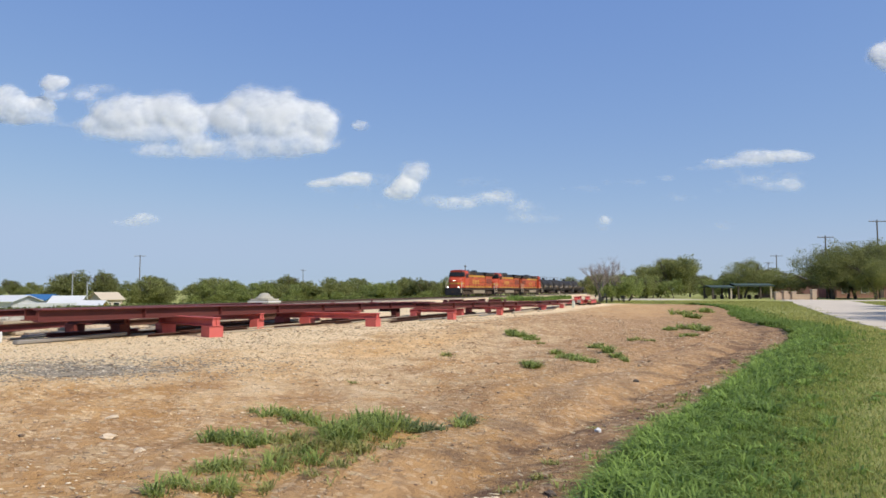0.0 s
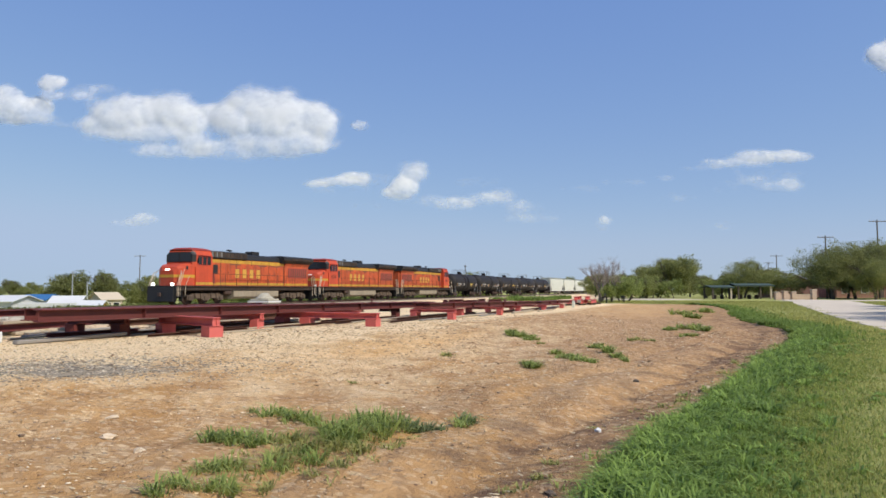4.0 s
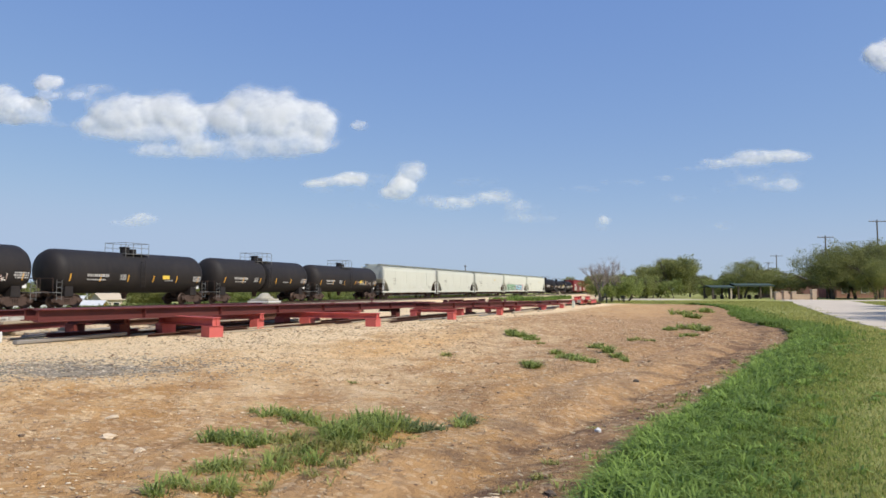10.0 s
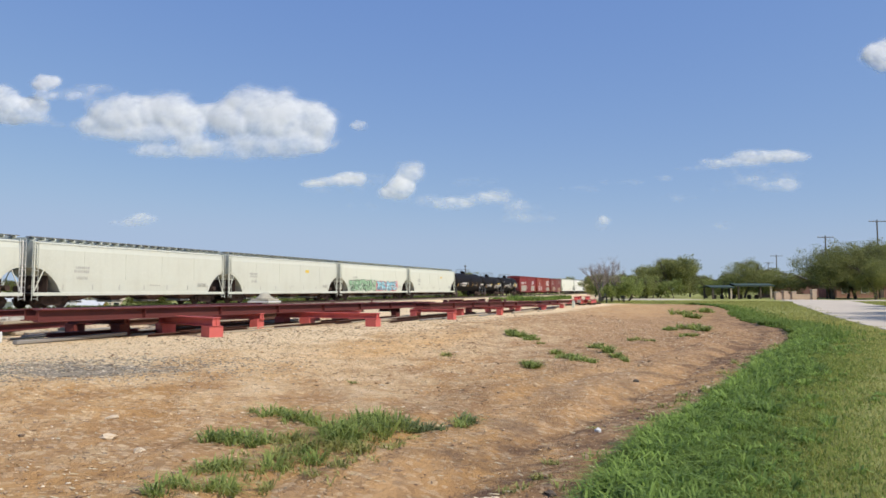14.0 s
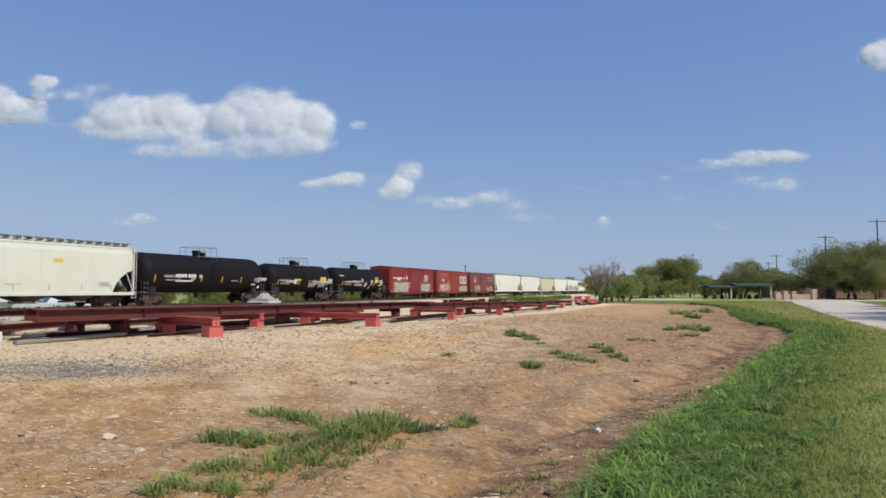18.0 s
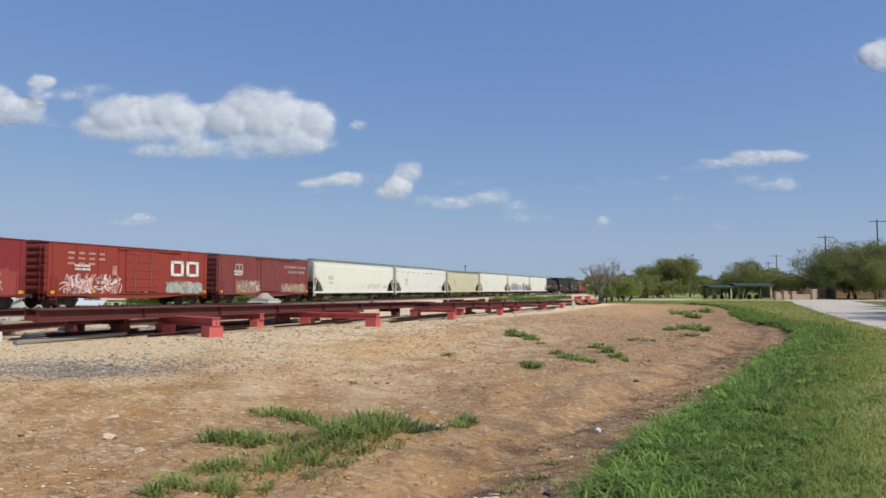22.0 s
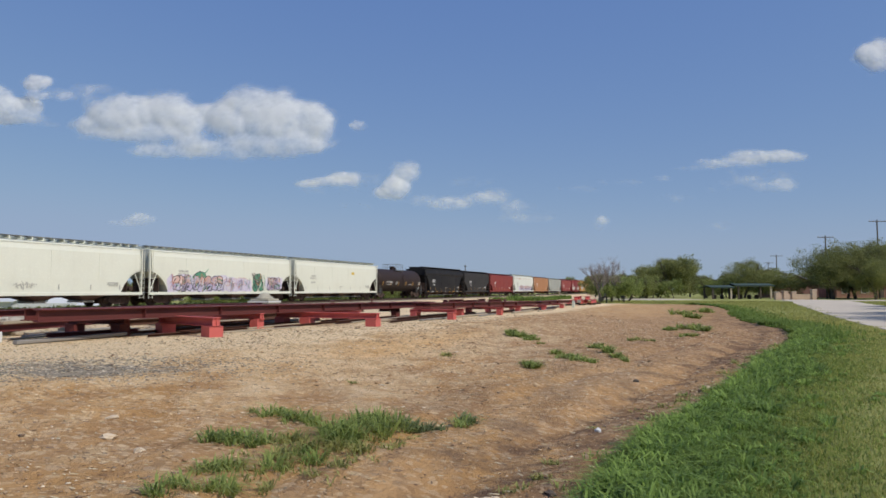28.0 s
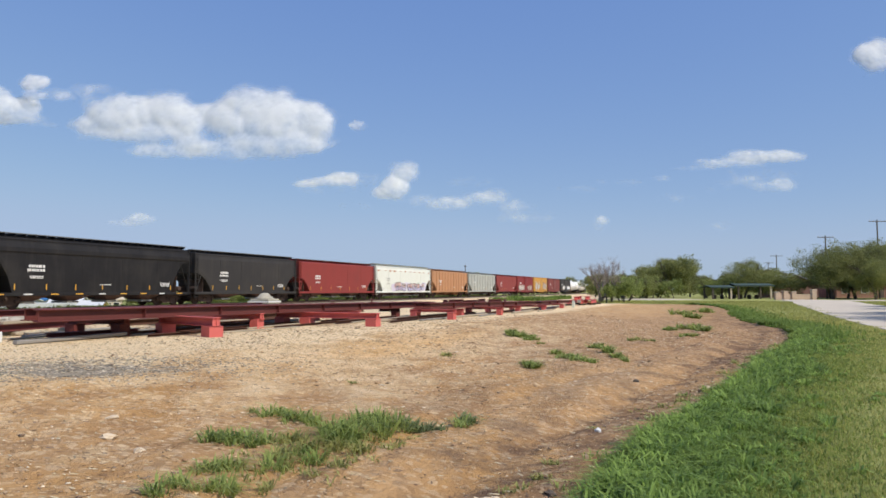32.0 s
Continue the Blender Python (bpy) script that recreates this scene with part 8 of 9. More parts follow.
t = EDGE_LINE[i + 1] - EDGE_LINE[i]
t = t / np.hypot(t[:, 0], t[:, 1])[:, None]
off = rng.gamma(1.6, 0.26, len(i)) - 0.26
fx, fy = px[:, 0] + t[:, 1] * off, px[:, 1] - t[:, 0] * off
ok = (value_noise(fx * 2.5, fy * 2.5, 9) > -0.25) & (fy < 3.3)
fx, fy = fx[ok], fy[ok]
blades("tall_grass", fx, fy, rng.uniform(0.05, 0.2, len(fx)), 0.01 * rng.uniform(0.6, 1.7, len(fx)), rng.uniform(0.35, 1.5, len(fx)), M_TALLGRASS, "lush tall green grass along the lawn's edge", "grass", 50)


def weed(x, y, r, h, n, material, seed, squash=0.8, label="green weed clump growing in bare dirt"):
    """Several rosettes of arching blades."""
    rng = np.random.default_rng(seed)
    m = max(6, int(n / 26))
    n = int(n * 0.9)
    cx, cy = rng.normal(0, 0.45, m) * r, rng.normal(0, 0.45, m) * r * squash
    size = rng.uniform(0.45, 1.15, m)
    which = rng.integers(0, m, n)
    an = rng.uniform(0, 6.283, n)
    k = 0.05 * np.sqrt(rng.uniform(0, 1, n)) * (1 + 0.04 * y)
    wx = x + cx[which] + k * np.cos(an)
    wy = y + cy[which] + k * np.sin(an)
    hh = 1.35 * h * size[which] * rng.uniform(0.3, 1.0, n)
    ob = blades("weed_clump", wx, wy, hh, (0.009 + 0.0010 * y) * rng.uniform(0.6, 1.4, n), rng.uniform(0.5, 1.9, n), material, label, "weeds", seed + 1, ang=an + rng.normal(0, 0.5, n))
    return tagged(ob, group="weeds in the dirt")


WEEDS = [(-1.28, 7.09, 0.28, 0.12, 70, M_DRYWEED), (-0.85, 6.67, 0.20, 0.10, 35, M_DRYWEED), (-0.55, 7.24, 0.23, 0.09, 45, M_DRYWEED), (-1.38, 6.51, 0.19, 0.11, 33, M_DRYWEED), (-1.65, 6.17, 0.17, 0.10, 27, M_DRYWEED), (-1.07, 7.65, 0.24, 0.20, 160, M_WEED), (-1.72, 7.52, 0.24, 0.12, 55, M_DRYWEED), (-0.80, 7.66, 0.22, 0.14, 60, M_DRYWEED), (-1.96, 6.88, 0.19, 0.09, 35, M_DRYWEED), (-1.00, 6.12, 0.18, 0.06, 22, M_DRYWEED), (-0.32, 8.06, 0.15, 0.08, 35, M_DRYWEED),
         (-2.34, 8.73, 0.15, 0.10, 60, M_DRYWEED), (-2.00, 8.62, 0.21, 0.20, 190, M_WEED), (-1.72, 8.37, 0.20, 0.17, 190, M_WEED), (-1.50, 8.28, 0.17, 0.17, 150, M_WEED), 
         (-1.19, 7.70, 0.22, 0.22, 260, M_WEED), (-1.03, 7.46, 0.22, 0.27, 300, M_WEED), (-0.81, 6.98, 0.17, 0.16, 150, M_DRYWEED), (-1.56, 7.43, 0.17, 0.17, 150, M_DRYWEED), 
         (-1.36, 7.05, 0.17, 0.12, 130, M_DRYWEED), (-1.16, 7.22, 0.18, 0.14, 150, M_DRYWEED), (-0.96, 8.25, 0.17, 0.20, 170, M_WEED), (-0.73, 8.07, 0.24, 0.28, 380, M_WEED), 
         (-0.57, 8.41, 0.22, 0.22, 260, M_WEED), (-0.43, 8.59, 0.18, 0.17, 190, M_GREYWEED), (-0.23, 8.50, 0.19, 0.14, 240, M_GREYWEED), (-0.08, 8.49, 0.11, 0.09, 90, M_GREYWEED), 
         (-0.50, 7.36, 0.15, 0.07, 60, M_DRYWEED), (-2.38, 7.41, 0.18, 0.17, 190, M_WEED), (-2.15, 7.34, 0.18, 0.19, 200, M_WEED), (-1.93, 7.28, 0.16, 0.16, 160, M_WEED), 
         (-2.21, 6.26, 0.07, 0.12, 33, M_DRYWEED), (-2.14, 6.36, 0.11, 0.15, 82, M_WEED), (-1.98, 6.34, 0.12, 0.19, 115, M_WEED), (-1.89, 6.44, 0.09, 0.12, 49, M_DRYWEED), 
         (-1.52, 6.79, 0.18, 0.14, 160, M_DRYWEED), (-1.30, 6.78, 0.18, 0.18, 190, M_WEED), (-1.17, 6.20, 0.08, 0.10, 44, M_DRYWEED), (-1.56, 6.40, 0.13, 0.18, 104, M_WEED), 
         (-1.47, 5.91, 0.08, 0.12, 49, M_DRYWEED), (-0.96, 6.41, 0.11, 0.10, 55, M_DRYWEED), (-0.70, 6.77, 0.05, 0.06, 24, M_DRYWEED), (-2.19, 5.76, 0.10, 0.15, 71, M_WEED), 
         (-2.26, 5.48, 0.10, 0.17, 82, M_WEED), (-1.88, 5.73, 0.09, 0.14, 66, M_WEED), (-1.75, 5.79, 0.11, 0.18, 104, M_WEED), (-2.00, 5.69, 0.07, 0.08, 33, M_DRYWEED), 
         (0.23, 9.04, 0.12, 0.14, 80, M_GREYWEED), (0.31, 8.66, 0.11, 0.18, 110, M_WEED), (0.41, 8.80, 0.08, 0.13, 60, M_GREYWEED), (-1.50, 11.33, 0.11, 0.07, 40, M_DRYWEED), 
         (0.08, 16.08, 0.21, 0.07, 50, M_DRYWEED), (2.24, 22.27, 0.25, 0.20, 130, M_WEED), (2.42, 21.59, 0.28, 0.20, 150, M_WEED), (2.66, 21.24, 0.20, 0.12, 80, M_WEED), 
         (1.81, 14.82, 0.14, 0.12, 80, M_WEED), (1.93, 14.53, 0.14, 0.14, 100, M_WEED), (2.80, 17.18, 0.16, 0.12, 80, M_WEED), (2.95, 16.45, 0.22, 0.14, 140, M_WEED), 
         (3.13, 15.69, 0.21, 0.13, 130, M_WEED), (3.34, 15.60, 0.12, 0.08, 60, M_WEED), (4.20, 18.89, 0.18, 0.14, 90, M_WEED), (4.14, 17.54, 0.20, 0.16, 120, M_WEED), 
         (4.20, 16.83, 0.16, 0.13, 90, M_WEED), (4.21, 16.24, 0.09, 0.08, 40, M_WEED), (2.81, 20.21, 0.09, 0.07, 30, M_DRYWEED), (5.99, 21.96, 0.33, 0.09, 70, M_DRYWEED), 
         (6.39, 21.50, 0.28, 0.08, 60, M_DRYWEED), (8.95, 27.45, 0.31, 0.15, 80, M_WEED), (9.96, 28.61, 0.27, 0.17, 80, M_WEED), (10.37, 28.29, 0.43, 0.25, 160, M_WEED), 
         (10.32, 27.25, 0.31, 0.20, 100, M_WEED), (8.39, 23.95, 0.27, 0.12, 70, M_WEED), (15.41, 44.95, 0.76, 0.30, 120, M_WEED), (18.95, 50.49, 0.95, 0.30, 140, M_WEED), 
         (14.45, 39.98, 0.60, 0.25, 110, M_WEED), (3.16, 10.28, 0.12, 0.05, 50, M_DRYWEED), (3.42, 10.55, 0.10, 0.06, 40, M_DRYWEED), (2.86, 10.24, 0.08, 0.04, 30, M_DRYWEED), 
         (1.91, 8.74, 0.11, 0.04, 40, M_DRYWEED)]
for i, (x, y, r, h, n, m) in enumerate(WEEDS):
    if y > 14:
        r, h, n = (1.2 if y < 25 else 0.85) * r, (1.3 if y < 25 else 1.5) * h, int(1.9 * n)
    else:
        n = int((0.95 if y < 6.6 else 0.74) * n)
    weed(x, y, r, h, n, m, 500 + 3 * i, label="yellowing weed clump growing in bare dirt" if m is M_DRYWEED else "green weed clump growing in bare dirt")

# low tufts straying from the lawn into the ditch
rng = np.random.default_rng(77)
for i in range(26):
    j = int(rng.integers(36, 36 + 66))
    p, q = EDGE_LINE[j], EDGE_LINE[j + 1]
    t = (q - p) / np.hypot(*(q - p))
    k = rng.uniform(0.1, 0.9)
    x, y = p[0] - t[1] * k, p[1] + t[0] * k
    weed(x, y, rng.uniform(0.1, 0.22), rng.uniform(0.05, 0.14), int(rng.integers(30, 80)), (M_DRYWEED, M_WEED)[i % 3 == 0], 900 + i, label="low tuft of grass in the ditch")

# rough weeds along the railway
def rough(a0, a1, b0, b1, n, h, seed, label, material=M_TALLGRASS):
    rng = np.random.default_rng(seed)
    a, b = rng.uniform(a0, a1, n), rng.uniform(b0, b1, n)
    x, y = ab(a, b)
    c = value_noise(x * 0.5, y * 0.5, seed)
    k = c > -0.2
    x, y, c = x[k], y[k], c[k]
    blades("trackside_weeds", x, y, h * (0.7 + c) * rng.uniform(0.6, 1.1, len(x)), 0.1, rng.uniform(0.3, 0.9, len(x)), material, label, "weeds", seed)


rough(96, 122, -29.0, -21.5, 9000, 0.85, 61, "bright green weeds beside the track")
rough(20, 160, -52.0, -46.2, 12000, 0.5, 62, "green weeds behind the track, coloured dark for shade", M_SHADEWEED)

# stones and straw in the dirt
rng = np.random.default_rng(33)
x, y = scatter(rng, 78000, -14, 13, 3.8, 36, 1.35)
patch = value_noise(x * 0.7, y * 0.7, 13) + 0.6 * value_noise(x * 2.5, y * 2.5, 14)
k = (edge_distance(x, y) < -0.1) & (patch > -0.25 + 0.35 * np.exp(-((edge_distance(x, y) + 2.0) / 0.7) ** 2))
x, y = x[k], y[k]
stones("dirt_stones", x, y, np.clip(rng.gamma(1.2, 0.0042, len(x)), 0, 0.02) * (1 + 0.085 * np.minimum(y, 24)) + 0.002, M_STONES, "small pale stones scattered in the dirt")
# clods of the earth itself, which roughen the bank
x, y = scatter(rng, 26000, -13, 14, 3.8, 40, 1.3)
k = (edge_distance(x, y) < -0.2) & (value_noise(x * 0.5, y * 0.5, 18) + 0.8 * value_noise(x * 1.9, y * 1.9, 19) > 0.02)
x, y = x[k], y[k]
stones("earth_clods", x, y, np.clip(rng.gamma(1.4, 0.0065, len(x)), 0, 0.03) * (1 + 0.06 * np.minimum(y, 24)) + 0.003, M_CLODS, "brown clods of dry earth on the bank", 8)
x = rng.normal(-6.2, 1.6, 6000)
y = 11.1 + 0.3 * (x + 6.2) + rng.normal(0, 0.9, 6000)
k = (x > -14) & (x < -2)
stones("ballast_spill", x[k], y[k], rng.uniform(0.01, 0.034, int(k.sum())), M_GREYSTONES, "grey ballast stones spilled on the dirt", 4)
a, b = rng.uniform(9, 34, 6000), rng.uniform(-11.8, -8.0, 6000)
x, y = ab(a, b)
a2, b2 = rng.uniform(14, 40, 9000), rng.uniform(-9.5, -1.5, 9000)
x2, y2 = ab(a2, b2)
k = value_noise(x2 * 0.5, y2 * 0.5, 17) > -0.1
x, y = np.append(x, x2[k]), np.append(y, y2[k])
x3, y3 = rng.normal(-2.9, 1.1, 3600), rng.normal(14.2, 1.5, 3600)
x, y = np.append(x, x3), np.append(y, y3)
stones("crushed_stones", x, y, rng.uniform(0.006, 0.023, len(x)), M_STONES, "crushed pale stones along the girders", 5)


def straw(n, seed):
    rng = np.random.default_rng(seed)
    x, y = scatter(rng, n, -9, 8, 3.8, 20, 1.6)
    k = edge_distance(x, y) < 0.3
    x, y = x[k], y[k]
    n = len(x)
    an, l = rng.uniform(0, 3.14, n), rng.uniform(0.008, 0.045, n)
    z = ground_z(x, y) + 0.006
    dx, dy, w = np.cos(an) * l, np.sin(an) * l, 0.003 + 0.0003 * y
    v = np.stack([np.stack([x - dx - dy / l * w, y - dy + dx / l * w, z], 1), np.stack([x - dx + dy / l * w, y - dy - dx / l * w, z + 0.004], 1), np.stack([x + dx + dy / l * w, y + dy - dx / l * w, z + 0.008], 1), np.stack([x + dx - dy / l * w, y + dy + dx / l * w, z + 0.003], 1)], 1)
    tagged(new("straw", np_mesh("straw", v.reshape(-1, 3), np.arange(4 * n).reshape(n, 4), M_STRAW)), "dry straw and twigs scattered in the dirt", "straw", kind="stuff")


straw(7000, 71)


def ditch_litter(n, seed):
    """Dark bits of bark, clods and dead leaves along the lawn's edge."""
    rng = np.random.default_rng(seed)
    j = rng.integers(32, 32 + 70, n)
    k = rng.uniform(0, 1, n)[:, None]
    p, q = EDGE_LINE[j], EDGE_LINE[j + 1]
    t = q - p
    t = t / np.hypot(t[:, 0], t[:, 1])[:, None]
    off = rng.gamma(2.0, 0.3, n)
    x, y = (p + (q - p) * k)[:, 0] - t[:, 1] * off, (p + (q - p) * k)[:, 1] + t[:, 0] * off
    keep = value_noise(x * 2.0, y * 2.0, 27) > -0.1
    x, y = x[keep], y[keep]
    stones("ditch_litter", x, y, rng.uniform(0.004, 0.014, len(x)) * (1 + 0.05 * y), M_LITTER, "dark clods and dead leaves littering the ditch", 6)


ditch_litter(4200, 78)
# larger clods and clumps of dead leaves in the wheel tracks
rng = np.random.default_rng(79)
j = rng.integers(40, 92, 420)
k = rng.uniform(0, 1, 420)[:, None]
p, q = EDGE_LINE[j], EDGE_LINE[j + 1]
t = (q - p) / np.hypot(q[:, 0] - p[:, 0], q[:, 1] - p[:, 1])[:, None]
off = rng.gamma(2.2, 0.42, 420)
x, y = (p + (q - p) * k)[:, 0] - t[:, 1] * off, (p + (q - p) * k)[:, 1] + t[:, 0] * off
k = value_noise(x * 1.1, y * 1.1, 29) > 0.0
stones("ditch_litter", x[k], y[k], rng.uniform(0.012, 0.034, int(k.sum())) * (1 + 0.03 * y[k]), M_LITTER, "dark clods and matted leaves in the wheel tracks", 7)


def rock(x, y, s, material, label, seed, flat=0.6, name="rock"):
    rng = np.random.default_rng(seed)
    bm = bmesh.new()
    bmesh.ops.create_icosphere(bm, subdivisions=2, radius=s)
    for v in bm.verts:
        v.co *= 1 + 0.5 * noise.noise(v.co / s * 1.3 + Vector((seed, 0, 0)))
        v.co.z *= flat
    me = bpy.data.meshes.new(name)
    bm.to_mesh(me)
    bm.free()
    me.materials.append(material)
    ob = tagged(new(name, me), label, "rock")
    ob.matrix_basis = pose(x, y, gz(x, y) + s * 0.2, 0, 0, rng.uniform(0, 360))


rock(1.88, 8.5, 0.042, M_STENCIL, "white scrap lying in the ditch", 1, 0.9, "white_scrap")
for x, y, s, seed in ((-16.0, 26.4, 0.4, 11), (-15.3, 26.0, 0.34, 12), (-14.9, 24.2, 0.34, 13), (-12.6, 20.0, 0.18, 14), (-16.9, 27.0, 0.42, 15), (-13.4, 21.6, 0.22, 16)):
    rock(x, y, s, M_RUBBLE, "lump of broken pale concrete beside the girders", seed, 0.8, "concrete_lump")
rock(0.36, 5.8, 0.055, M_ROCK, "flat pale rock in the dirt", 2, 0.4)
rock(0.44, 5.9, 0.035, M_ROCK, "small pale rock in the dirt", 21, 0.4)
rock(0.28, 5.95, 0.03, M_ROCK, "small pale rock in the dirt", 22, 0.5)
rock(0.9, 5.9, 0.05, M_TIE, "dark clod of earth by the grass", 3)
rock(4.45, 11.75, 0.07, M_ROCK, "pale rock by the grass edge", 4)
rock(-2.9, 6.7, 0.05, M_ROCK, "pale rock in the dirt", 5)
rock(-3.75, 7.95, 0.07, M_ROCK, "flat pale rock in the dirt", 6, 0.3)
rock(-3.4, 7.1, 0.08, M_ROCK, "flat pale rock in the dirt", 7, 0.4)
rock(-1.0, 11.5, 0.06, M_ROCK, "pale rock in the dirt", 8)
rock(3.6, 13.0, 0.06, M_TIE, "dark clod of earth in the ditch", 9)


# ---- clouds: rounded shells of mist, drifting ----
def cloud_material():
    m, nt, p = base_mat("cloud")
    nt.nodes.remove(p)
    at = nt.nodes.new("ShaderNodeAttribute")
    at.attribute_name = "mist"
    n1, n2 = noise_node(nt, 0.009, 4, 0.55), noise_node(nt, 0.028, 3, 0.5)
    k = math_node(nt, "ADD", at.outputs["Fac"], math_node(nt, "ADD", math_node(nt, "MULTIPLY", math_node(nt, "SUBTRACT", n1, 0.5), 0.95), math_node(nt, "MULTIPLY", math_node(nt, "SUBTRACT", n2, 0.5), 0.3)))
    mr = nt.nodes.new("ShaderNodeMapRange")
    mr.interpolation_type = "SMOOTHSTEP"
    mr.inputs["From Min"].default_value, mr.inputs["From Max"].default_value = 0.12, 1.18
    nt.links.new(k, mr.inputs["Value"])
    edge = nt.nodes.new("ShaderNodeMapRange")
    edge.inputs["From Min"].default_value, edge.inputs["From Max"].default_value = 0.02, 0.14
    nt.links.new(at.outputs["Fac"], edge.inputs["Value"])
    d, t, tr = nt.nodes.new("ShaderNodeBsdfDiffuse"), nt.nodes.new("ShaderNodeBsdfTranslucent"), nt.nodes.new("ShaderNodeBsdfTransparent")
    d.inputs[0].default_value = t.inputs[0].default_value = (0.88, 0.88, 0.88, 1)
    a, b = nt.nodes.new("ShaderNodeMixShader"), nt.nodes.new("ShaderNodeMixShader")
    a.inputs[0].default_value = 0.45
    nt.links.new(d.outputs[0], a.inputs[1])
    nt.links.new(t.outputs[0], a.inputs[2])
    nt.links.new(math_node(nt, "MULTIPLY", mr.outputs[0], edge.outputs[0]), b.inputs[0])
    nt.links.new(tr.outputs[0], b.inputs[1])
    nt.links.new(a.outputs[0], b.inputs[2])
    nt.links.new(b.outputs[0], nt.nodes["Material Output"].inputs[0])
    return m


M_CLOUD = cloud_material()
CLOUDS = []
SKY_Y, UNIT = 3600.0, 2.94


def cloud(cx, cy, puffs, drift, label, seed, thin=1.0):
    """A cloud round (cx, cy) degrees-like units from the view's middle; puffs: (x, z, half width, half height, density)."""
    p = np.array(puffs, float)
    x0, x1 = (p[:, 0] - 1.7 * p[:, 2]).min(), (p[:, 0] + 1.7 * p[:, 2]).max()
    z0, z1 = (p[:, 1] - 1.7 * p[:, 3]).min(), (p[:, 1] + 1.7 * p[:, 3]).max()
    step = max(2.0, (x1 - x0) / 130)
    nx, nz = int((x1 - x0) / step) + 2, int((z1 - z0) / step) + 2
    gx, gzz = np.meshgrid(np.linspace(x0, x1, nx), np.linspace(z0, z1, nz))
    d = np.zeros_like(gx)
    relief = np.zeros_like(gx)
    for u, w, rx, rz, k in puffs:
        q = ((gx - u) / rx) ** 2 + ((gzz - w) / rz) ** 2
        d = 1 - (1 - d) * (1 - np.clip(k * thin * (0.7 * smooth01(1.75 - q, 0, 1.5) + 0.3 * np.exp(-q)), 0, 0.999))
        relief = np.maximum(relief, np.clip(1 - q * 0.6, 0, 1) * min(rx, rz) * k)
    # many smaller heads, most of them along the tops
    rng = np.random.default_rng(seed)
    heads = np.zeros_like(gx)
    area = p[:, 2] * p[:, 3] * p[:, 4]
    for i in range(int(6 + area.sum() / 260)):
        u, w, rx, rz, k = p[rng.choice(len(p), p=area / area.sum())]
        an, rr = rng.uniform(-0.6, 3.74), rng.uniform(0.1, 0.95) ** 0.7
        r = min(rx, rz) * rng.uniform(0.22, 0.6)
        q = ((gx - u - rx * rr * math.cos(an)) / (1.2 * r)) ** 2 + ((gzz - w - rz * rr * math.sin(an)) / r) ** 2
        heads = np.maximum(heads, np.clip(1 - q, 0, 1) * r)
        d = 1 - (1 - d) * (1 - np.clip(0.55 * k * thin * np.exp(-q * 1.3), 0, 0.9))
    ragged = value_noise(gx / 14 + 3 * gzz / 40, gzz / 14, seed) * 2
    d = d * (0.72 + 0.28 * smooth01((gzz - z0) / (z1 - z0), 0.2, 0.55))
    relief = relief * 0.62 + heads * 0.15 + ragged * d * 0.2 - 0.55 * (gzz - gzz.min())
    n = gx.size
    front = np.stack([gx.ravel(), -relief.ravel(), gzz.ravel()], 1) * UNIT
    back = np.stack([gx.ravel(), 6 - relief.ravel(), gzz.ravel()], 1) * UNIT
    # puffs further off are larger, so that the outline keeps its shape
    for shell in (front, back):
        grow = shell[:, 1] / SKY_Y
        shell[:, 0] += (cx * UNIT + shell[:, 0]) * grow
        shell[:, 2] += (cy * UNIT + shell[:, 2]) * grow
    i = np.arange(n).reshape(nz, nx)
    f = np.stack([i[:-1, :-1], i[:-1, 1:], i[1:, 1:], i[1:, :-1]], -1).reshape(-1, 4)
    use = (d.ravel()[f].max(1) > 0.02)
    f = f[use]
    me = np_mesh("cloud", np.concatenate([front, back]), np.concatenate([f, f[:, ::-1] + n]), M_CLOUD, True)
    at = me.attributes.new("mist", "FLOAT", "POINT")
    at.data.foreach_set("value", np.concatenate([d.ravel(), d.ravel() * 0.3]).astype(np.float32))
    ob = tagged(new("cloud", me), label, "cloud")
    CLOUDS.append((ob, (cx * UNIT, SKY_Y, 1.6 + cy * UNIT), drift * UNIT))


cloud(-424, 292, [(-148, 22, 54, 34, 1), (-112, 24, 44, 28, 1), (-66, 28, 48, 33, 1), (-192, 4, 42, 18, 0.85), (-105, -8, 105, 22, 0.95), (-30, 10, 30, 28, 0.9), (-60, -44, 85, 13, 0.85), (-18, -30, 34, 20, 0.9), (2, 24, 26, 18, 0.75), (82, 36, 52, 34, 1), (48, 12, 42, 34, 1), (124, 16, 66, 42, 1), (182, 16, 44, 30, 1), (206, 0, 30, 26, 1), (130, -28, 92, 28, 0.95), (172, -34, 58, 14, 1), (55, -42, 70, 20, 0.75), (-222, 66, 26, 11, 0.42), (-204, 44, 18, 18, 0.35), (-186, 70, 22, 9, 0.35)], -9, "large bright cumulus cloud with grey base", 1)
cloud(-752, 320, [(-32, 14, 38, 30, 1), (8, 0, 44, 22, 1), (30, 8, 26, 20, 1), (-4, -14, 66, 10, 0.85), (70, -24, 40, 6, 0.3)], -27, "white cumulus cloud at the edge of the sky", 2)
cloud(-694, 368, [(-6, 4, 26, 14, 0.95), (34, -18, 28, 12, 0.55), (-6, -18, 22, 14, 0.5), (52, -22, 20, 8, 0.4)], -36, "small torn white cloud", 3)
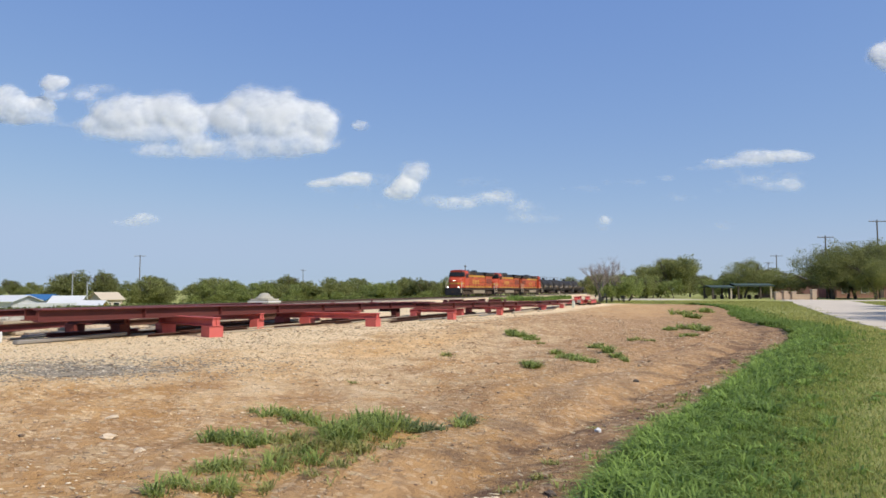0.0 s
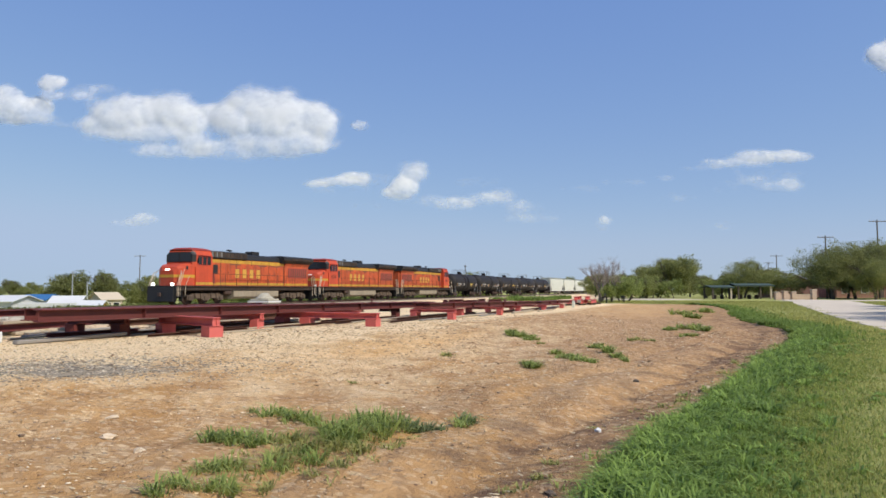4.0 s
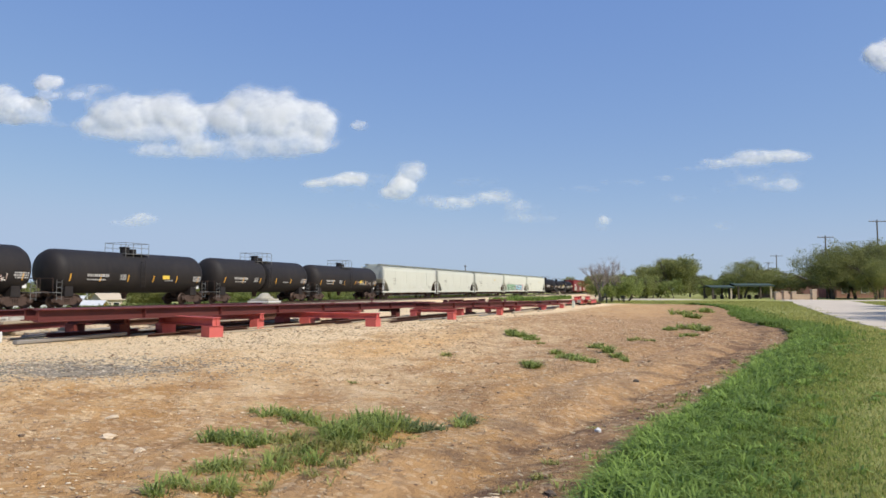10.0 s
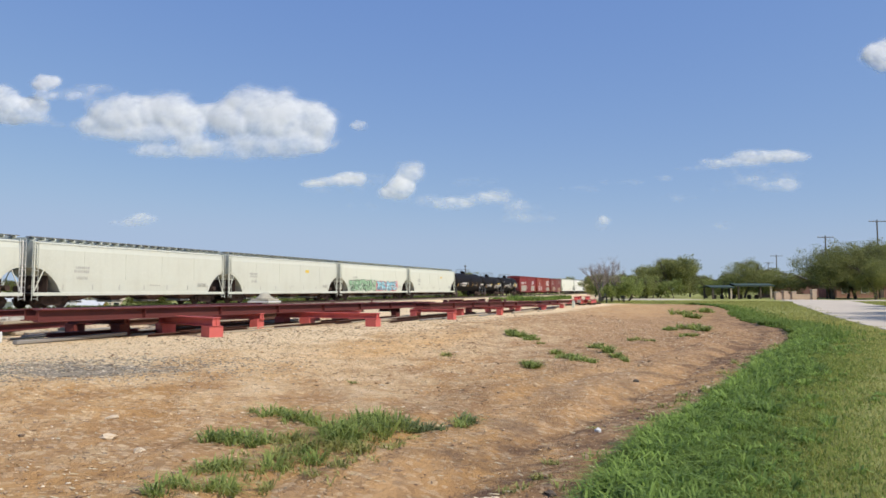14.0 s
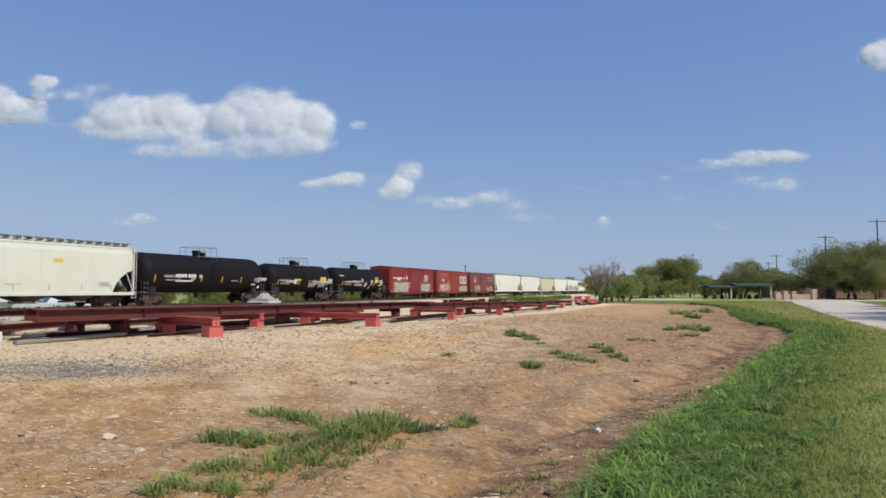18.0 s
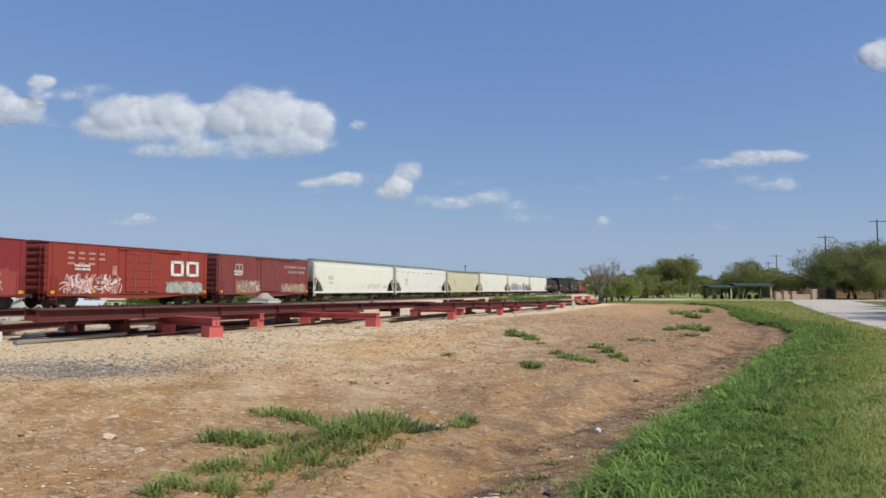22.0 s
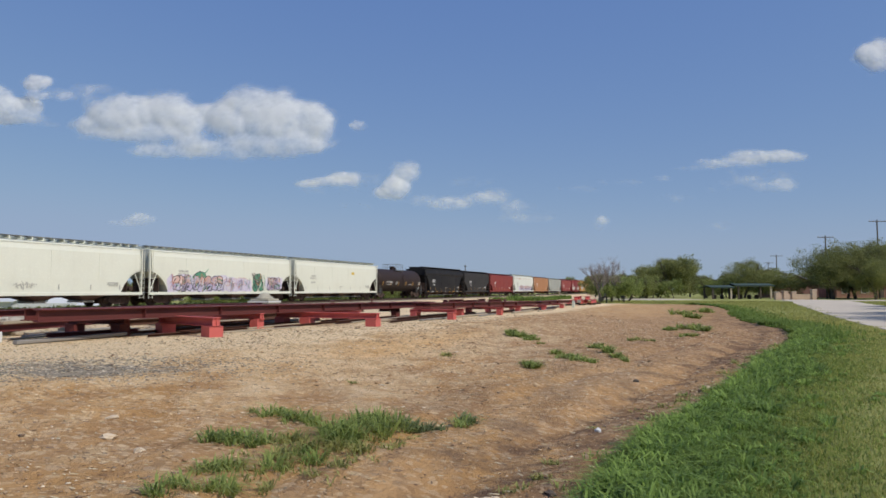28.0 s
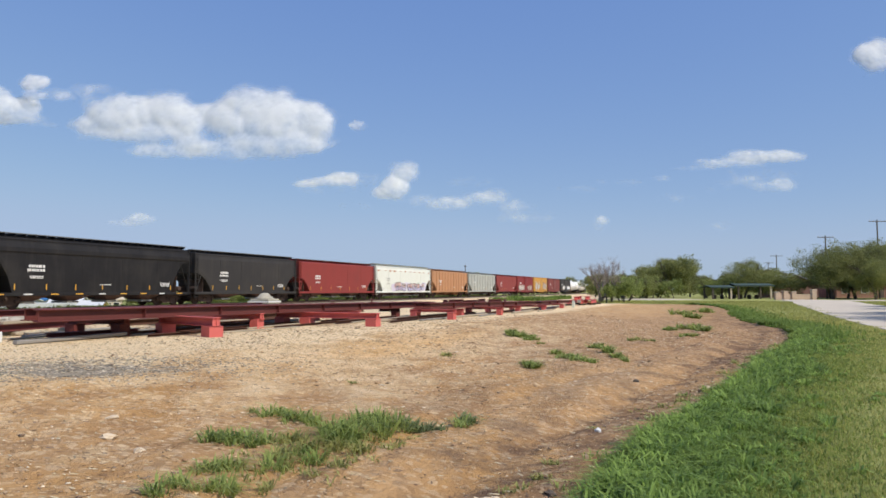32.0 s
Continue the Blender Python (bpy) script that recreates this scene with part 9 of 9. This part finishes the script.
cloud(-145, 293, [(0, 0, 18, 9, 0.8), (-6, 3, 12, 8, 0.7)], -6, "tiny white cloud in the blue sky", 4, 0.62)
cloud(-180, 193, [(0, 0, 52, 9, 0.95), (24, 8, 28, 9, 0.95), (-42, -5, 26, 6, 0.8), (58, 4, 40, 14, 0.45), (10, -16, 70, 9, 0.32), (45, -46, 34, 10, 0.42)], -24, "thin flat white cloud", 5, 0.72)
cloud(-68, 180, [(0, 0, 26, 17, 1), (-8, -8, 32, 12, 0.8), (20, 25, 24, 16, 0.55), (-4, 14, 16, 12, 0.6), (56, -22, 40, 12, 0.45), (16, 34, 30, 16, 0.45)], -20, "small bright white cloud", 6)
cloud(80, 152, [(-60, 0, 40, 12, 0.6), (-10, 8, 50, 14, 0.5), (30, 18, 28, 12, 0.6), (65, -6, 34, 16, 0.6), (75, -26, 50, 9, 0.5), (-20, 40, 40, 10, 0.28), (120, -20, 40, 9, 0.28)], -14, "ragged thin white cloud", 7, 0.78)
cloud(560, 230, [(20, 8, 66, 12, 0.95), (62, 8, 40, 12, 0.95), (-40, -4, 66, 9, 0.8), (-95, -14, 40, 5, 0.5), (42, -48, 42, 10, 0.95), (60, -42, 24, 10, 0.8), (5, -36, 45, 8, 0.45), (20, -24, 66, 13, 0.38), (-55, -48, 24, 12, 0.38)], -14, "flat white fair-weather cloud", 8, 0.68)
cloud(811, 418, [(0, 0, 34, 26, 1), (-14, 6, 26, 20, 1), (20, 10, 40, 24, 1)], -28, "bright white cloud at the edge of the sky", 9)
cloud(-545, 123, [(12, 2, 30, 11, 0.75), (-8, -5, 38, 6, 0.65), (14, 7, 16, 7, 0.6)], -7, "small faint white cloud", 10, 0.62)
cloud(286, 118, [(0, 0, 16, 13, 0.36), (6, 5, 12, 8, 0.25)], -6, "faint wisp of cloud", 11)
cloud(505, 115, [(0, 0, 22, 8, 0.42), (-80, 50, 40, 8, 0.2)], -6, "faint wisp of cloud", 12)
cloud(290, 185, [(-40, -6, 40, 7, 0.24), (30, 6, 46, 7, 0.26), (108, 14, 18, 6, 0.28)], -8, "thin streak of cloud low in the sky", 13)

motions()
